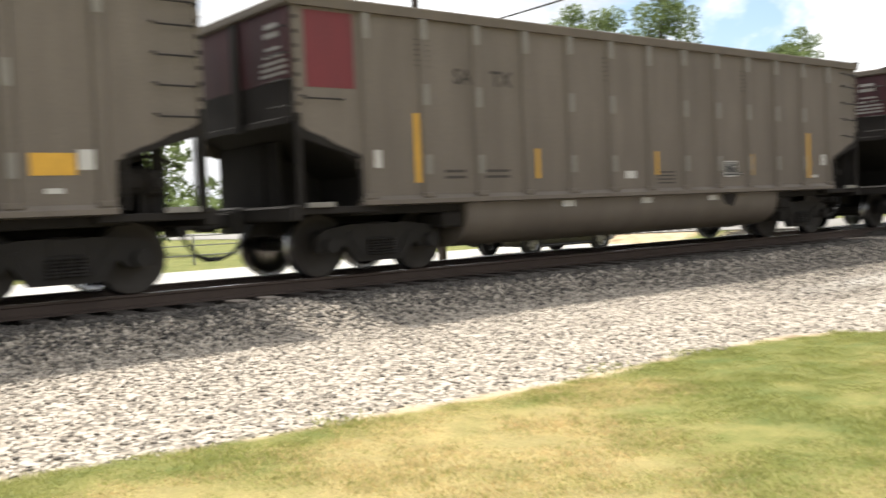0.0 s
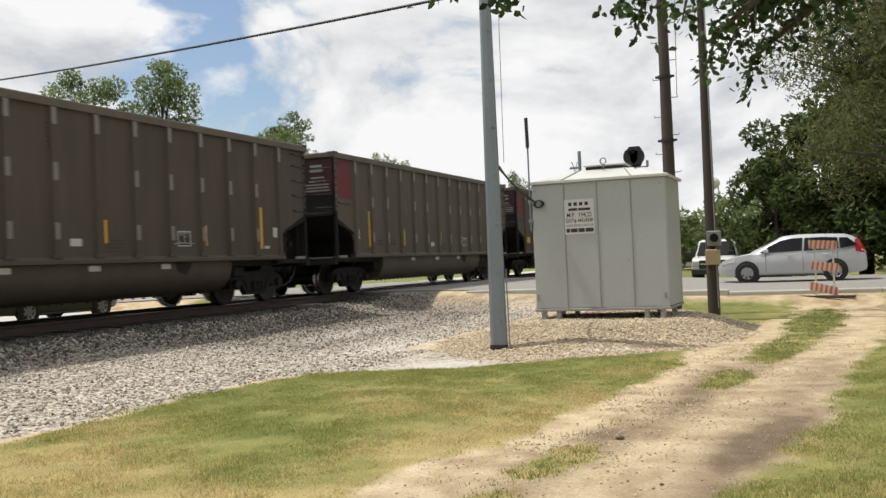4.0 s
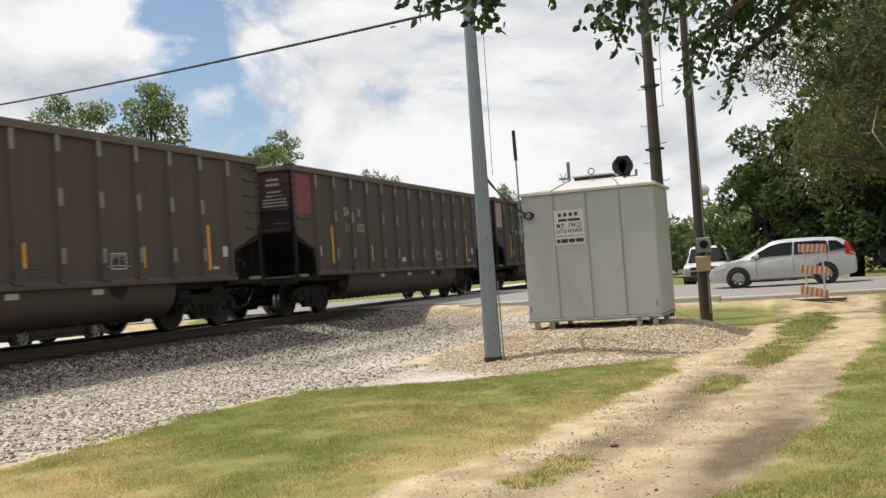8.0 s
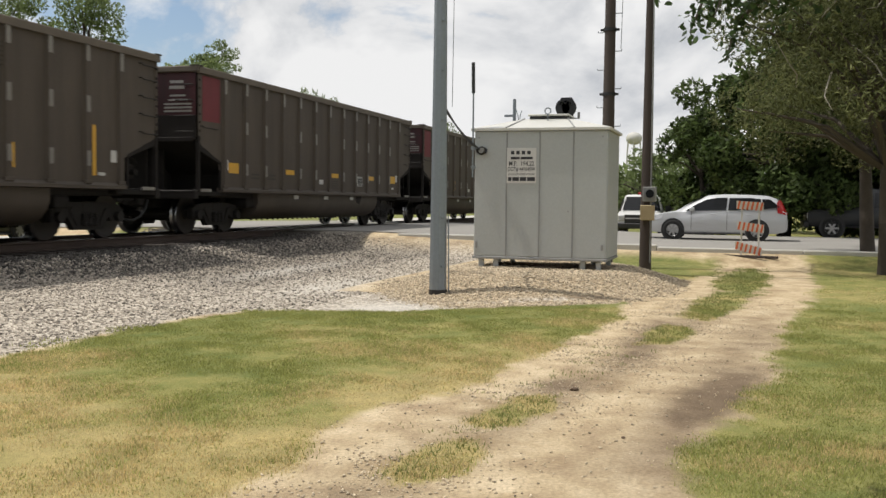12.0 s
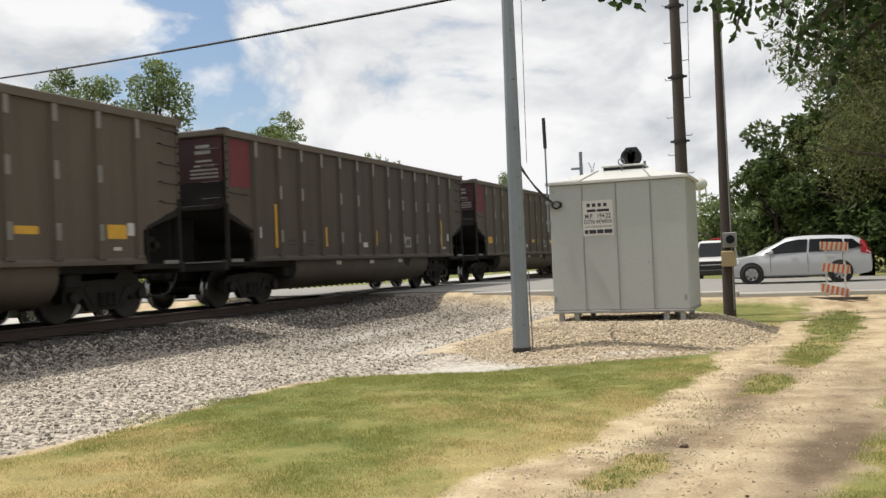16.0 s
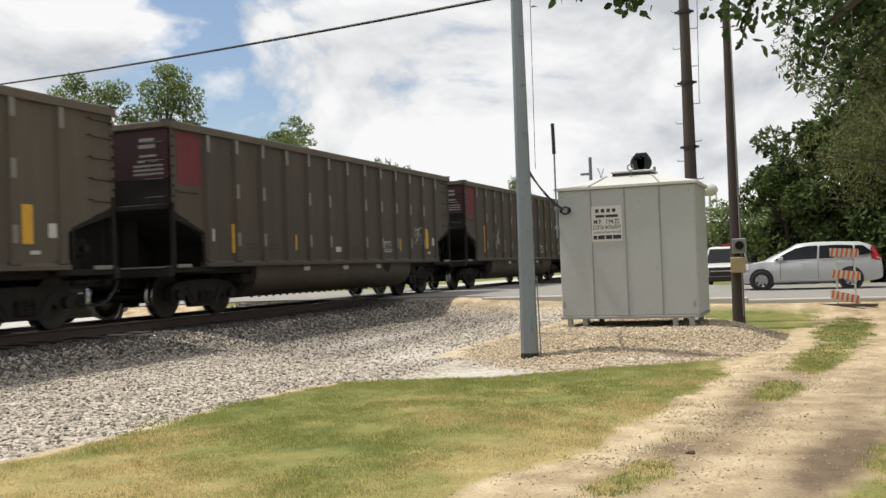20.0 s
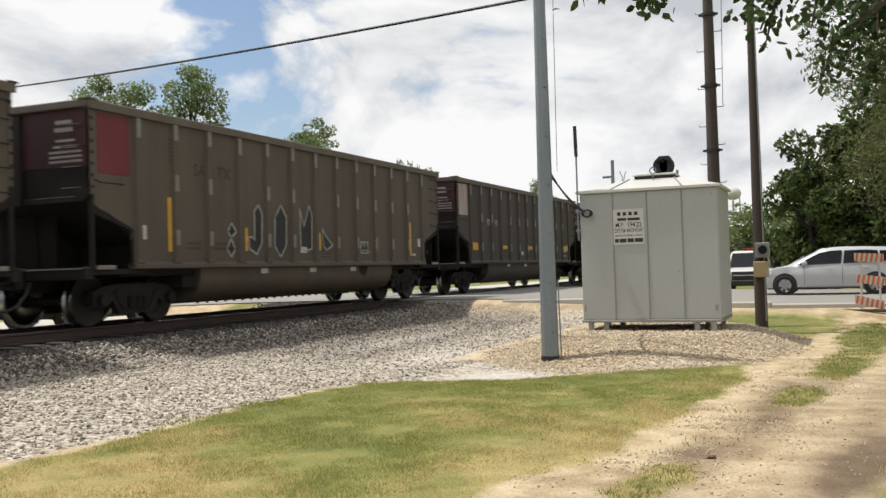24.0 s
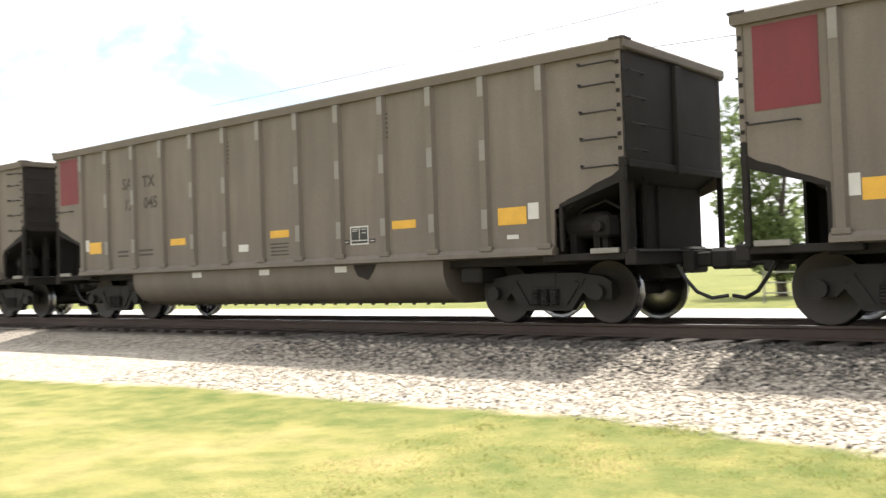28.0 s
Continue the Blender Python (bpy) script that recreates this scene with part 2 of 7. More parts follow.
LENS_W = mat("clear_lamp_lens", (0.6, 0.6, 0.62), 0.15, 0.2, 0.1, 6, 60, 0)
ASPHALT = mat("worn_asphalt", (0.30, 0.285, 0.26), 0.9, 0, 0.2, 0.6, 25, 0.3, (0.22, 0.21, 0.195))
CONCRETE = mat("pale_concrete", (0.50, 0.48, 0.44), 0.85, 0, 0.2, 0.7, 25, 0.2, (0.40, 0.385, 0.35))
BARK = mat("tree_bark", (0.085, 0.068, 0.052), 0.95, 0, 0.35, 2.5, 18, 0.9, (0.05, 0.042, 0.035))
TWIG = mat("grey_twig_bark", (0.10, 0.085, 0.07), 0.9, 0, 0.3, 4, 30, 0.3)
PALE_TWIG = mat("pale_bare_twig", (0.34, 0.31, 0.25), 0.9, 0, 0.25, 6, 40, 0.2)
LEAF_NEAR = leaf_mat("glossy_dark_leaf", (0.065, 0.105, 0.038), (0.032, 0.060, 0.022), 0.28, 0.55)
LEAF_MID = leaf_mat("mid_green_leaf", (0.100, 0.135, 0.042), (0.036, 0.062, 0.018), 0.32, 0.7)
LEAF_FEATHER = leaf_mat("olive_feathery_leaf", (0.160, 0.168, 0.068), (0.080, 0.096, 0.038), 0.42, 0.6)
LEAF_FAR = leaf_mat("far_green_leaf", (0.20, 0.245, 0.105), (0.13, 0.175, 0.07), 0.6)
GRASS_BLADE = leaf_mat("grass_blade", (0.40, 0.40, 0.145), (0.27, 0.30, 0.09), 0.6, 0.35)
WEED_BLADE = leaf_mat("weed_blade", (0.30, 0.31, 0.12), (0.19, 0.22, 0.08), 0.55, 0.35)
GRASS_DRY = leaf_mat("dry_grass_blade", (0.74, 0.58, 0.33), (0.54, 0.45, 0.22), 0.55, 0.3)
STONE = mat("ballast_stone", (0.46, 0.405, 0.335), 0.9, 0, 0.25, 3, 50, 0.2, (0.25, 0.22, 0.185), island=0.7)
# dark stone: some soot, plus the train's shade put into the colour
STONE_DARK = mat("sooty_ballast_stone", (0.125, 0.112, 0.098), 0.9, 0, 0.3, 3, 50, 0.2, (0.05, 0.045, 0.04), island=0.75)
STONE_TAN = mat("tan_crushed_stone", (0.56, 0.47, 0.34), 0.9, 0, 0.2, 3, 50, 0.2, (0.38, 0.305, 0.21), island=0.45)
PALE_WALL = mat("pale_siding", (0.62, 0.61, 0.57), 0.7, 0, 0.08, 0.6, 20, 0.03)
ROOFING = mat("grey_roofing", (0.26, 0.25, 0.24), 0.8, 0, 0.2, 1, 20, 0.1)
RUSTY_RAIL = mat("rail_web_rust", (0.075, 0.052, 0.042), 0.8, 0.1, 0.3, 3, 40, 0.2)

# ---- mesh tools ----
class Build:
    """Collects vertices and faces of one mesh."""

    def __init__(self):
        self.v, self.f, self.m = [], [], []

    def add(self, verts, faces, slot=0):
        o = len(self.v)
        self.v += [tuple(p) for p in verts]
        self.f += [tuple(i + o for i in f) for f in faces]
        self.m += [slot] * len(faces)
        return self

    def box(self, x0, x1, y0, y1, z0, z1, c=0.0, slot=0):
        """A box, its edges chamfered by c."""
        if c <= 0:
            vs = [(x, y, z) for x in (x0, x1) for y in (y0, y1) for z in (z0, z1)]
            fs = [(0, 1, 3, 2), (4, 6, 7, 5), (0, 4, 5, 1), (2, 3, 7, 6), (0, 2, 6, 4), (1, 5, 7, 3)]
            return self.add(vs, fs, slot)
        bm = bmesh.new()
        bmesh.ops.create_cube(bm, size=1, matrix=Matrix.LocRotScale(((x0 + x1) / 2, (y0 + y1) / 2, (z0 + z1) / 2), None, (x1 - x0, y1 - y0, z1 - z0)))
        bmesh.ops.bevel(bm, geom=bm.edges[:], offset=min(c, 0.45 * min(x1 - x0, y1 - y0, z1 - z0)), segments=1, affect="EDGES")
        bm.verts.index_update()
        self.add([v.co for v in bm.verts], [[v.index for v in f.verts] for f in bm.faces], slot)
        bm.free()
        return self

    def tube(self, a, b, r0, r1=None, n=8, slot=0, caps=True):
        a, b = Vector(a), Vector(b)
        r1 = r0 if r1 is None else r1
        q = (b - a).to_track_quat("Z", "Y")
        vs = [p + q @ Vector((math.cos(2 * math.pi * i / n) * r, math.sin(2 * math.pi * i / n) * r, 0)) for p, r in ((a, r0), (b, r1)) for i in range(n)]
        fs = [(i, (i + 1) % n, n + (i + 1) % n, n + i) for i in range(n)]
        if caps:
            fs += [tuple(range(n))[::-1], tuple(range(n, 2 * n))]
        return self.add(vs, fs, slot)

    def pipe(self, pts, r, n=6, slot=0):
        """A round bar along a bent line; r may be a list."""
        pts = [Vector(p) for p in pts]
        rs = r if isinstance(r, (list, tuple)) else [r] * len(pts)
        vs, fs = [], []
        for k, p in enumerate(pts):
            d = (pts[min(k + 1, len(pts) - 1)] - pts[max(k - 1, 0)]).normalized()
            q = d.to_track_quat("Z", "Y")
            vs += [p + q @ Vector((math.cos(2 * math.pi * i / n) * rs[k], math.sin(2 * math.pi * i / n) * rs[k], 0)) for i in range(n)]
        for k in range(len(pts) - 1):
            fs += [(k * n + i, k * n + (i + 1) % n, (k + 1) * n + (i + 1) % n, (k + 1) * n + i) for i in range(n)]
        fs += [tuple(range(n))[::-1], tuple(range((len(pts) - 1) * n, len(pts) * n))]
        return self.add(vs, fs, slot)

    def prism(self, poly, axis, a, b, slot=0):
        """A flat outline (two coordinates, the axes left over in order) drawn out along an axis from a to b."""
        n = len(poly)

        def at(p, d):
            return (d, p[0], p[1]) if axis == "x" else (p[0], d, p[1]) if axis == "y" else (p[0], p[1], d)

        vs = [at(p, a) for p in poly] + [at(p, b) for p in poly]
        fs = [(i, (i + 1) % n, n + (i + 1) % n, n + i) for i in range(n)] + [tuple(range(n))[::-1], tuple(range(n, 2 * n))]
        return self.add(vs, fs, slot)

    def lathe(self, profile, n=24, slot=0, axis="y"):
        """Rings of (radius, place along the axis) turned round it."""
        vs, fs = [], []
        for r, d in profile:
            for i in range(n):
                a = 2 * math.pi * i / n
                vs.append((r * math.cos(a), d, r * math.sin(a)) if axis == "y" else (r * math.cos(a), r * math.sin(a), d))
        for k in range(len(profile) - 1):
            fs += [(k * n + i, k * n + (i + 1) % n, (k + 1) * n + (i + 1) % n, (k + 1) * n + i) for i in range(n)]
        return self.add(vs, fs, slot)

    def moved(self, m, since=0):
        self.v[since:] = [tuple(m @ Vector(p)) for p in self.v[since:]]
        return self

    def mesh(self, name, *mats, smooth=False):
        me = bpy.data.meshes.new(name)
        me.from_pydata(self.v, [], self.f)
        for m in mats:
            me.materials.append(m)
        if any(self.m):
            me.polygons.foreach_set("material_index", self.m)
        bm = bmesh.new()
        bm.from_mesh(me)
        bmesh.ops.recalc_face_normals(bm, faces=bm.faces[:])
        bm.to_mesh(me)
        bm.free()
        if smooth:
            me.polygons.foreach_set("use_smooth", [True] * len(me.polygons))
            me.set_sharp_from_angle(angle=radians(38))
        me.update()
        return me


def part(name, built, material, parent, label="", smooth=False):
    """Links one mesh under a thing or a part. built: a Build or a mesh."""
    mats = material if isinstance(material, (list, tuple)) else (material,)
    me = built if isinstance(built, bpy.types.Mesh) else built.mesh(name, *mats, smooth=smooth)
    ob = new(name, me)
    ob.parent = parent
    return tagged(ob, label) if label else ob


def thing(name, label, category, at=None, group="", kind=""):
    ob = new(name)
    ob.empty_display_size = 0.2
    if at is not None:
        ob.matrix_basis = at
    return tagged(ob, label, category, group, kind)


def raw_mesh(name, verts, faces, mats, smooth=False):
    """A large mesh straight from arrays; all faces have the same number of corners."""
    me = bpy.data.meshes.new(name)
    verts, faces = np.asarray(verts, np.float32), np.asarray(faces, np.int32)
    k = faces.shape[1]
    me.vertices.add(len(verts))
    me.vertices.foreach_set("co", verts.ravel())
    me.loops.add(faces.size)
    me.loops.foreach_set("vertex_index", faces.ravel())
    me.polygons.add(len(faces))
    me.polygons.foreach_set("loop_start", np.arange(0, faces.size, k, dtype=np.int32))
    if smooth:
        me.polygons.foreach_set("use_smooth", np.ones(len(faces), bool))
    for m in mats:
        me.materials.append(m)
    me.update(calc_edges=True)
    me.validate()
    return me


def letters(name, text, size, material, parent, m, label="", bold=0.0):
    """Flat lettering turned into a mesh, in the built-in font."""
    cu = bpy.data.curves.new(name, "FONT")
    cu.body, cu.size, cu.align_x, cu.align_y, cu.offset, cu.resolution_u = text, size, "CENTER", "CENTER", bold, 2
    tmp = bpy.data.objects.new(name, cu)
    me = bpy.data.meshes.new_from_object(tmp)
    bpy.data.objects.remove(tmp)
    me.materials.clear()
    me.materials.append(material)
    me.transform(m)
    ob = new(name, me)
    ob.parent = parent
    return tagged(ob, label) if label else ob


def smoothstep(a, b, x):
    t = np.clip((x - a) / (b - a), 0, 1)
    return t * t * (3 - 2 * t)


rng = np.random.default_rng(7)

# ---- ground ----
def field(x, y, size, seed=0):
    """Smooth random field, 0 to 1, with features of that size."""
    u, v = np.asarray(x) / size, np.asarray(y) / size
    i, j = np.floor(u).astype(int), np.floor(v).astype(int)
    fu, fv = u - i, v - j
    fu, fv = fu * fu * (3 - 2 * fu), fv * fv * (3 - 2 * fv)

    def h(a, b):
        s = np.sin(a * 127.1 + b * 311.7 + seed * 74.7) * 43758.5453
        return s - np.floor(s)

    return (h(i, j) * (1 - fu) + h(i + 1, j) * fu) * (1 - fv) + (h(i, j + 1) * (1 - fu) + h(i + 1, j + 1) * fu) * fv


def rough(x, y, size, seed=0):
    u, v = 0.8 * x + 0.6 * y, 0.8 * y - 0.6 * x
    return 0.5 * field(u, v, size, seed) + 0.32 * field(0.6 * u + 0.8 * v, 0.6 * v - 0.8 * u, size / 2.3, seed + 1) + 0.18 * field(v, u, size / 5.1, seed + 2)


# edges of the ground covers, along the track
BALLAST_EDGE = ((-60, 7.4), (-16, 7.4), (-12, 7.95), (-6, 8.05), (-2, 7.5), (2, 6.7), (5.4, 6.42), (6.8, 6.45), (8.6, 6.4), (9.6, 6.1), (10.0, 5.3), (10.15, 4.3), (11.0, 3.6), (11.6, 2.9), (12.1, 2.2), (12.5, 1.7), (13, 1.6))
DIRT_EDGE = ((-60, 1.4), (-4, 1.6), (0, 2.0), (2.65, 2.36), (3.3, 2.48), (4.3, 2.5), (4.9, 2.3), (5.75, 2.02), (7.3, 1.9), (9.2, 1.56), (11.1, 1.44), (12.5, 1.6), (13, 1.6))
RIGHT_EDGE = ((-60, -1.2), (-4, -0.6), (0, 0.25), (3.4, 0.42), (4.2, 0.36), (5.1, 0.16), (6.4, -0.06), (8.4, -0.30), (10.2, -0.46), (13, -0.85), (16, -1.2), (22, -1.45), (60, -1.6))
# weed patches between the wheel ruts: place, half lengths, slant
PATCHES = ((3.5, 1.68, 0.50, 0.24, -0.10), (4.95, 1.52, 0.52, 0.22, -0.15), (9.4, 0.82, 0.95, 0.25, -0.10), (13.0, 0.30, 2.5, 0.40, -0.11), (17.6, -0.08, 3.8, 0.52, -0.05))
STRIP = ((3, 1.8), (5.2, 1.5), (6.6, 1.15), (9.4, 0.82), (13, 0.30), (17.6, -0.1), (22, -0.3))


def along(line, x):
    return np.interp(x, [p[0] for p in line], [p[1] for p in line])


def road_level(y):
    return 0.32 + (RAIL_TOP - 0.33) * smoothstep(1.0, 11.0, y) * (1 - 0.4 * smoothstep(15.5, 24, y))


def height(x, y):
    x, y = np.asarray(x, float), np.asarray(y, float)
    h = 0.03 * (rough(x, y, 2.5, 3) - 0.5)
    bed = smoothstep(6.2, 10.0, y) * 0.16 + smoothstep(9.6, 11.7, y) * 0.27
    bed -= smoothstep(15.0, 17.0, y) * 0.22
    h = h + bed
    d = np.hypot((x - 15.8) / 3.9, (y - 3.4) / 2.7)
    h = h + 0.26 * (1 - smoothstep(0.55, 1.0, d)) * (1 - smoothstep(8, 9, y))
    ramp = smoothstep(21.8, CROSS_X0, x) * (1 - smoothstep(CROSS_X1, CROSS_X1 + 5, x))
    h = h * (1 - ramp) + (road_level(y) - 0.03) * ramp
    far = smoothstep(55, 120, np.hypot(x, y))
    return h * (1 - far) - 0.06 * (np.abs(y - 13.3) < 1.6) * (1 - ramp)


def covers(x, y):
    """Shares of grass, gravel, tan stone and pale dust; the rest is bare earth."""
    wob = (rough(x, y, 0.8, 11) - 0.5) * 0.42 + (rough(x, y, 0.22, 12) - 0.5) * 0.22
    wob2 = (rough(x, y, 0.5, 21) - 0.5) * 0.32 + (rough(x, y, 0.18, 22) - 0.5) * 0.20
    be, de, re = along(BALLAST_EDGE, x), along(DIRT_EDGE, x), along(RIGHT_EDGE, x)
    lawn = smoothstep(-0.05, 0.13, y - de + wob) * smoothstep(-0.05, 0.10, be - y + wob2) * (x < 12.9)
    right = smoothstep(-0.06, 0.16, re - y + wob)
    strip = np.zeros_like(x)
    for px, py, rx, ry, slope in PATCHES:
        d = np.hypot((x - px) / rx, (y - py - slope * (x - px)) / ry)
        strip = np.maximum(strip, 1 - smoothstep(0.75, 1.05, d + wob2 * 1.2 + 0.7 * (rough(x, y, 0.22, 33) - 0.5)))
    verge = smoothstep(17.0, 18.0, x) * (1 - smoothstep(22.4, 23.2, x)) * smoothstep(0.2, 0.7, y + wob) * (1 - smoothstep(4.5, 6.5, y + wob))
    verge = verge * smoothstep(0.3, 0.45, rough(x, y, 1.3, 41))
    beyond = smoothstep(16.6, 17.2, y + wob2) * (1 - smoothstep(17.6, 18.2, y)) + smoothstep(24.0, 24.6, y + wob2)
    far = np.maximum(smoothstep(37, 39, x), smoothstep(30, 60, -x)) * (np.abs(y - 13.3) > 4)
    grass = np.clip(np.maximum.reduce([lawn, right, strip, verge, beyond, far]), 0, 1)
    gravel = smoothstep(-0.08, 0.08, y - be + wob2) * (1 - smoothstep(16.6, 17.4, y + wob2)) * (1 - smoothstep(22, 23.5, x) * (np.abs(y - 13.3) > 3.5))
    gravel = np.where((x > 12.6) & (y < 6.3), 0, gravel)
    d = np.hypot((x - 15.4) / 4.6, (y - 3.5) / 2.6)
    seam = np.exp(-((x - 11.85 - (3.53 - y) * 0.67 + 0.5 * wob2) / 0.20) ** 2) * smoothstep(1.5, 2.0, y) * smoothstep(4.5, 3.9, y)
    tan = (1 - smoothstep(0.85, 1.05, d + wob2 * 0.4)) * (1 - lawn) * (1 - 0.85 * seam)
    dust = 0.9 * np.exp(-(((x - 10.55) / 0.55) ** 2 + ((y - 4.6) / 0.55) ** 2)) + 0.5 * np.exp(-(((x - 15.5) / 2.6) ** 2 + ((y - 8.3) / 0.3) ** 2)) + 0.6 * np.exp(-(((x - 13.2) / 1.6) ** 2 + ((y - 6.6) / 0.5) ** 2))
    dust = np.clip(dust * (0.15 + 1.5 * rough(x, y, 0.45, 51)), 0, 1) * (y > along(BALLAST_EDGE, x) - 0.3)
    damp = 1.15 * np.exp(-(((x - 5.85) / 1.15) ** 2 + ((y - 0.26 + 0.20 * (x - 5.85)) / 0.20) ** 2)) + 0.9 * np.exp(-(((x - 5.95) / 0.32) ** 2 + ((y - 1.42) / 0.18) ** 2)) + 1.2 * seam + 0.6 * np.exp(-(((x - 9.0) / 1.6) ** 2 + ((y - 1.0) / 0.2) ** 2))
    damp = damp + 0.5 * np.exp(-((y - 0.25 + 0.09 * (x - 5)) / 0.45) ** 2) * smoothstep(2.0, 4.0, x) * (1 - smoothstep(9, 14, x)) + 0.45 * np.exp(-((y - along(STRIP, x)) / 0.3) ** 2) * (x > 2) * (1 - smoothstep(18, 22, x))
    damp = np.clip(damp * (0.35 + 1.5 * rough(x, y, 0.5, 91)), 0, 1)
    dry = 0.22 + 0.16 * smoothstep(2.0, -6.0, x) + 0.42 * np.exp(-((x - 4.0) / 3.6) ** 2) + 1.2 * (rough(x, y, 1.9, 95) - 0.5) + 0.7 * (rough(x, y, 0.55, 97) - 0.5) - 0.35 * smoothstep(0.9, 0.1, be - y) + 0.25 * smoothstep(1.2, 0.2, y - de)
    dry = np.where(y < re + 0.3, 0.36 + 0.9 * (rough(x, y, 1.3, 99) - 0.5) + 0.5 * (rough(x, y, 0.4, 98) - 0.5), dry)
    # gravel darkened near the track: part soot, part painted shade of the train
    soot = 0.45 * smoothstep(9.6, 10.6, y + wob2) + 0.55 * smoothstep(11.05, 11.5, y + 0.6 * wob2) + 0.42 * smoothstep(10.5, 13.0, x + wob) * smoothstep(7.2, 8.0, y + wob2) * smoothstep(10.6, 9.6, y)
    return grass, gravel, tan, dust, damp, np.clip(dry, 0, 1), soot


def axis_steps(a, b, fine, out, near):
    """Steps that are finest over the near stretch and widen towards the horizon."""
    core = np.concatenate([np.arange(a, near[0], fine), np.arange(near[0], near[1], 0.055), np.arange(near[1], b + 1e-6, fine)])
    step = fine
    left, right_ = [core[0]], [core[-1]]
    while left[-1] > -out or right_[-1] < out:
        step *= 1.22
        left.append(left[-1] - step)
        right_.append(right_[-1] + step)
    return np.concatenate([left[:0:-1], core, right_[1:]])


gx, gy = axis_steps(-24, 40, 0.16, 2200, (1.6, 12.8)), axis_steps(-9, 27, 0.16, 2200, (-1.6, 6.9))
GX, GY = np.meshgrid(gx, gy, indexing="ij")
GZ = height(GX, GY)
idx = np.arange(GX.size).reshape(GX.shape)
quads = np.stack([idx[:-1, :-1], idx[1:, :-1], idx[1:, 1:], idx[:-1, 1:]], -1).reshape(-1, 4)


def ground_material():
    m = bpy.data.materials.new("ground_cover")
    m.use_nodes = True
    n, l = m.node_tree.nodes, m.node_tree.links
    p = n["Principled BSDF"]
    p.inputs["Roughness"].default_value, p.inputs["Specular IOR Level"].default_value = 0.95, 0.2
    c = n.new("ShaderNodeTexCoord")

    def noise_node(scale, detail=5.0, rough_=0.6):
        s = n.new("ShaderNodeTexNoise")
        s.inputs["Scale"].default_value, s.inputs["Detail"].default_value, s.inputs["Roughness"].default_value = scale, detail, rough_
        l.new(c.outputs["Object"], s.inputs["Vector"])
        return s.outputs["Fac"]

    def ramp(src, *stops):
        r = n.new("ShaderNodeValToRGB")
        while len(r.color_ramp.elements) < len(stops):
            r.color_ramp.elements.new(0.5)
        for e, (pos, col) in zip(r.color_ramp.elements, stops):
            e.position, e.color = pos, (*col, 1)
        l.new(src, r.inputs[0])
        return r.outputs[0]

    def mix(fac, a, b, mode="MIX"):
        x = n.new("ShaderNodeMix")
        x.data_type, x.blend_type = "RGBA", mode
        if isinstance(fac, float):
            x.inputs["Factor"].default_value = fac
        else:
            l.new(fac, x.inputs["Factor"])
        l.new(a, x.inputs[6])
        l.new(b, x.inputs[7])
        return x.outputs[2]

    def mask(name):
        a = n.new("ShaderNodeAttribute")
        a.attribute_name = name
        return a.outputs["Fac"]

    broad, mid, grain = noise_node(0.35), noise_node(2.6), noise_node(38.0, 6.0, 0.7)
    dirt = ramp(mid, (0.32, (0.38, 0.285, 0.18)), (0.50, (0.525, 0.415, 0.265)), (0.68, (0.65, 0.535, 0.365)))
    stain = ramp(noise_node(1.4, 7.0), (0.54, (1, 1, 1)), (0.70, (0.66, 0.60, 0.53)))
    dirt = mix(0.8, dirt, stain, "MULTIPLY")
    grass = mix(0.35, ramp(mask("dry"), (0.12, (0.145, 0.172, 0.052)), (0.46, (0.25, 0.245, 0.082)), (0.85, (0.46, 0.36, 0.17))),
                ramp(mid, (0.36, (0.10, 0.135, 0.028)), (0.60, (0.38, 0.32, 0.115))))
    v = n.new("ShaderNodeTexVoronoi")
    v.inputs["Scale"].default_value = 24.0
    l.new(c.outputs["Object"], v.inputs["Vector"])
    sep = n.new("ShaderNodeSeparateColor")
    l.new(v.outputs["Color"], sep.inputs[0])
    gravel = ramp(sep.outputs[0], (0.05, (0.19, 0.168, 0.14)), (0.5, (0.44, 0.385, 0.315)), (0.95, (0.66, 0.595, 0.505)))
    tan = ramp(sep.outputs[1], (0.05, (0.34, 0.265, 0.175)), (0.5, (0.50, 0.395, 0.265)), (0.95, (0.62, 0.52, 0.38)))
    dust = ramp(mid, (0.3, (0.56, 0.52, 0.46)), (0.7, (0.76, 0.73, 0.67)))
    # multiplies the gravel down where soot and painted train shade lie
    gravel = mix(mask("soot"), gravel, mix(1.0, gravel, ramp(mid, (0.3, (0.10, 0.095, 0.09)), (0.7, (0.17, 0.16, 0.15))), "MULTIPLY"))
    dirt = mix(mask("damp"), dirt, ramp(mid, (0.3, (0.13, 0.094, 0.062)), (0.7, (0.235, 0.172, 0.112))))
    col = mix(mask("gravel"), dirt, gravel)
    col = mix(mask("tan"), col, tan)
    col = mix(mask("dust"), col, dust)
    col = mix(mask("grass"), col, grass)
    fine = ramp(grain, (0.3, (0.68, 0.68, 0.68)), (0.7, (1.18, 1.18, 1.18)))
    col = mix(1.0, col, fine, "MULTIPLY")
    l.new(col, p.inputs["Base Color"])
    b = n.new("ShaderNodeBump")
    b.inputs["Strength"].default_value, b.inputs["Distance"].default_value = 0.6, 0.03
    l.new(grain, b.inputs["Height"])
    l.new(b.outputs[0], p.inputs["Normal"])
    return m


ground = new("ground", raw_mesh("ground", np.stack([GX, GY, GZ], -1).reshape(-1, 3), quads, [ground_material()], True))
tagged(ground, "dry lawn, beige dirt track and pale gravel beside the railway", "ground", kind="structure")
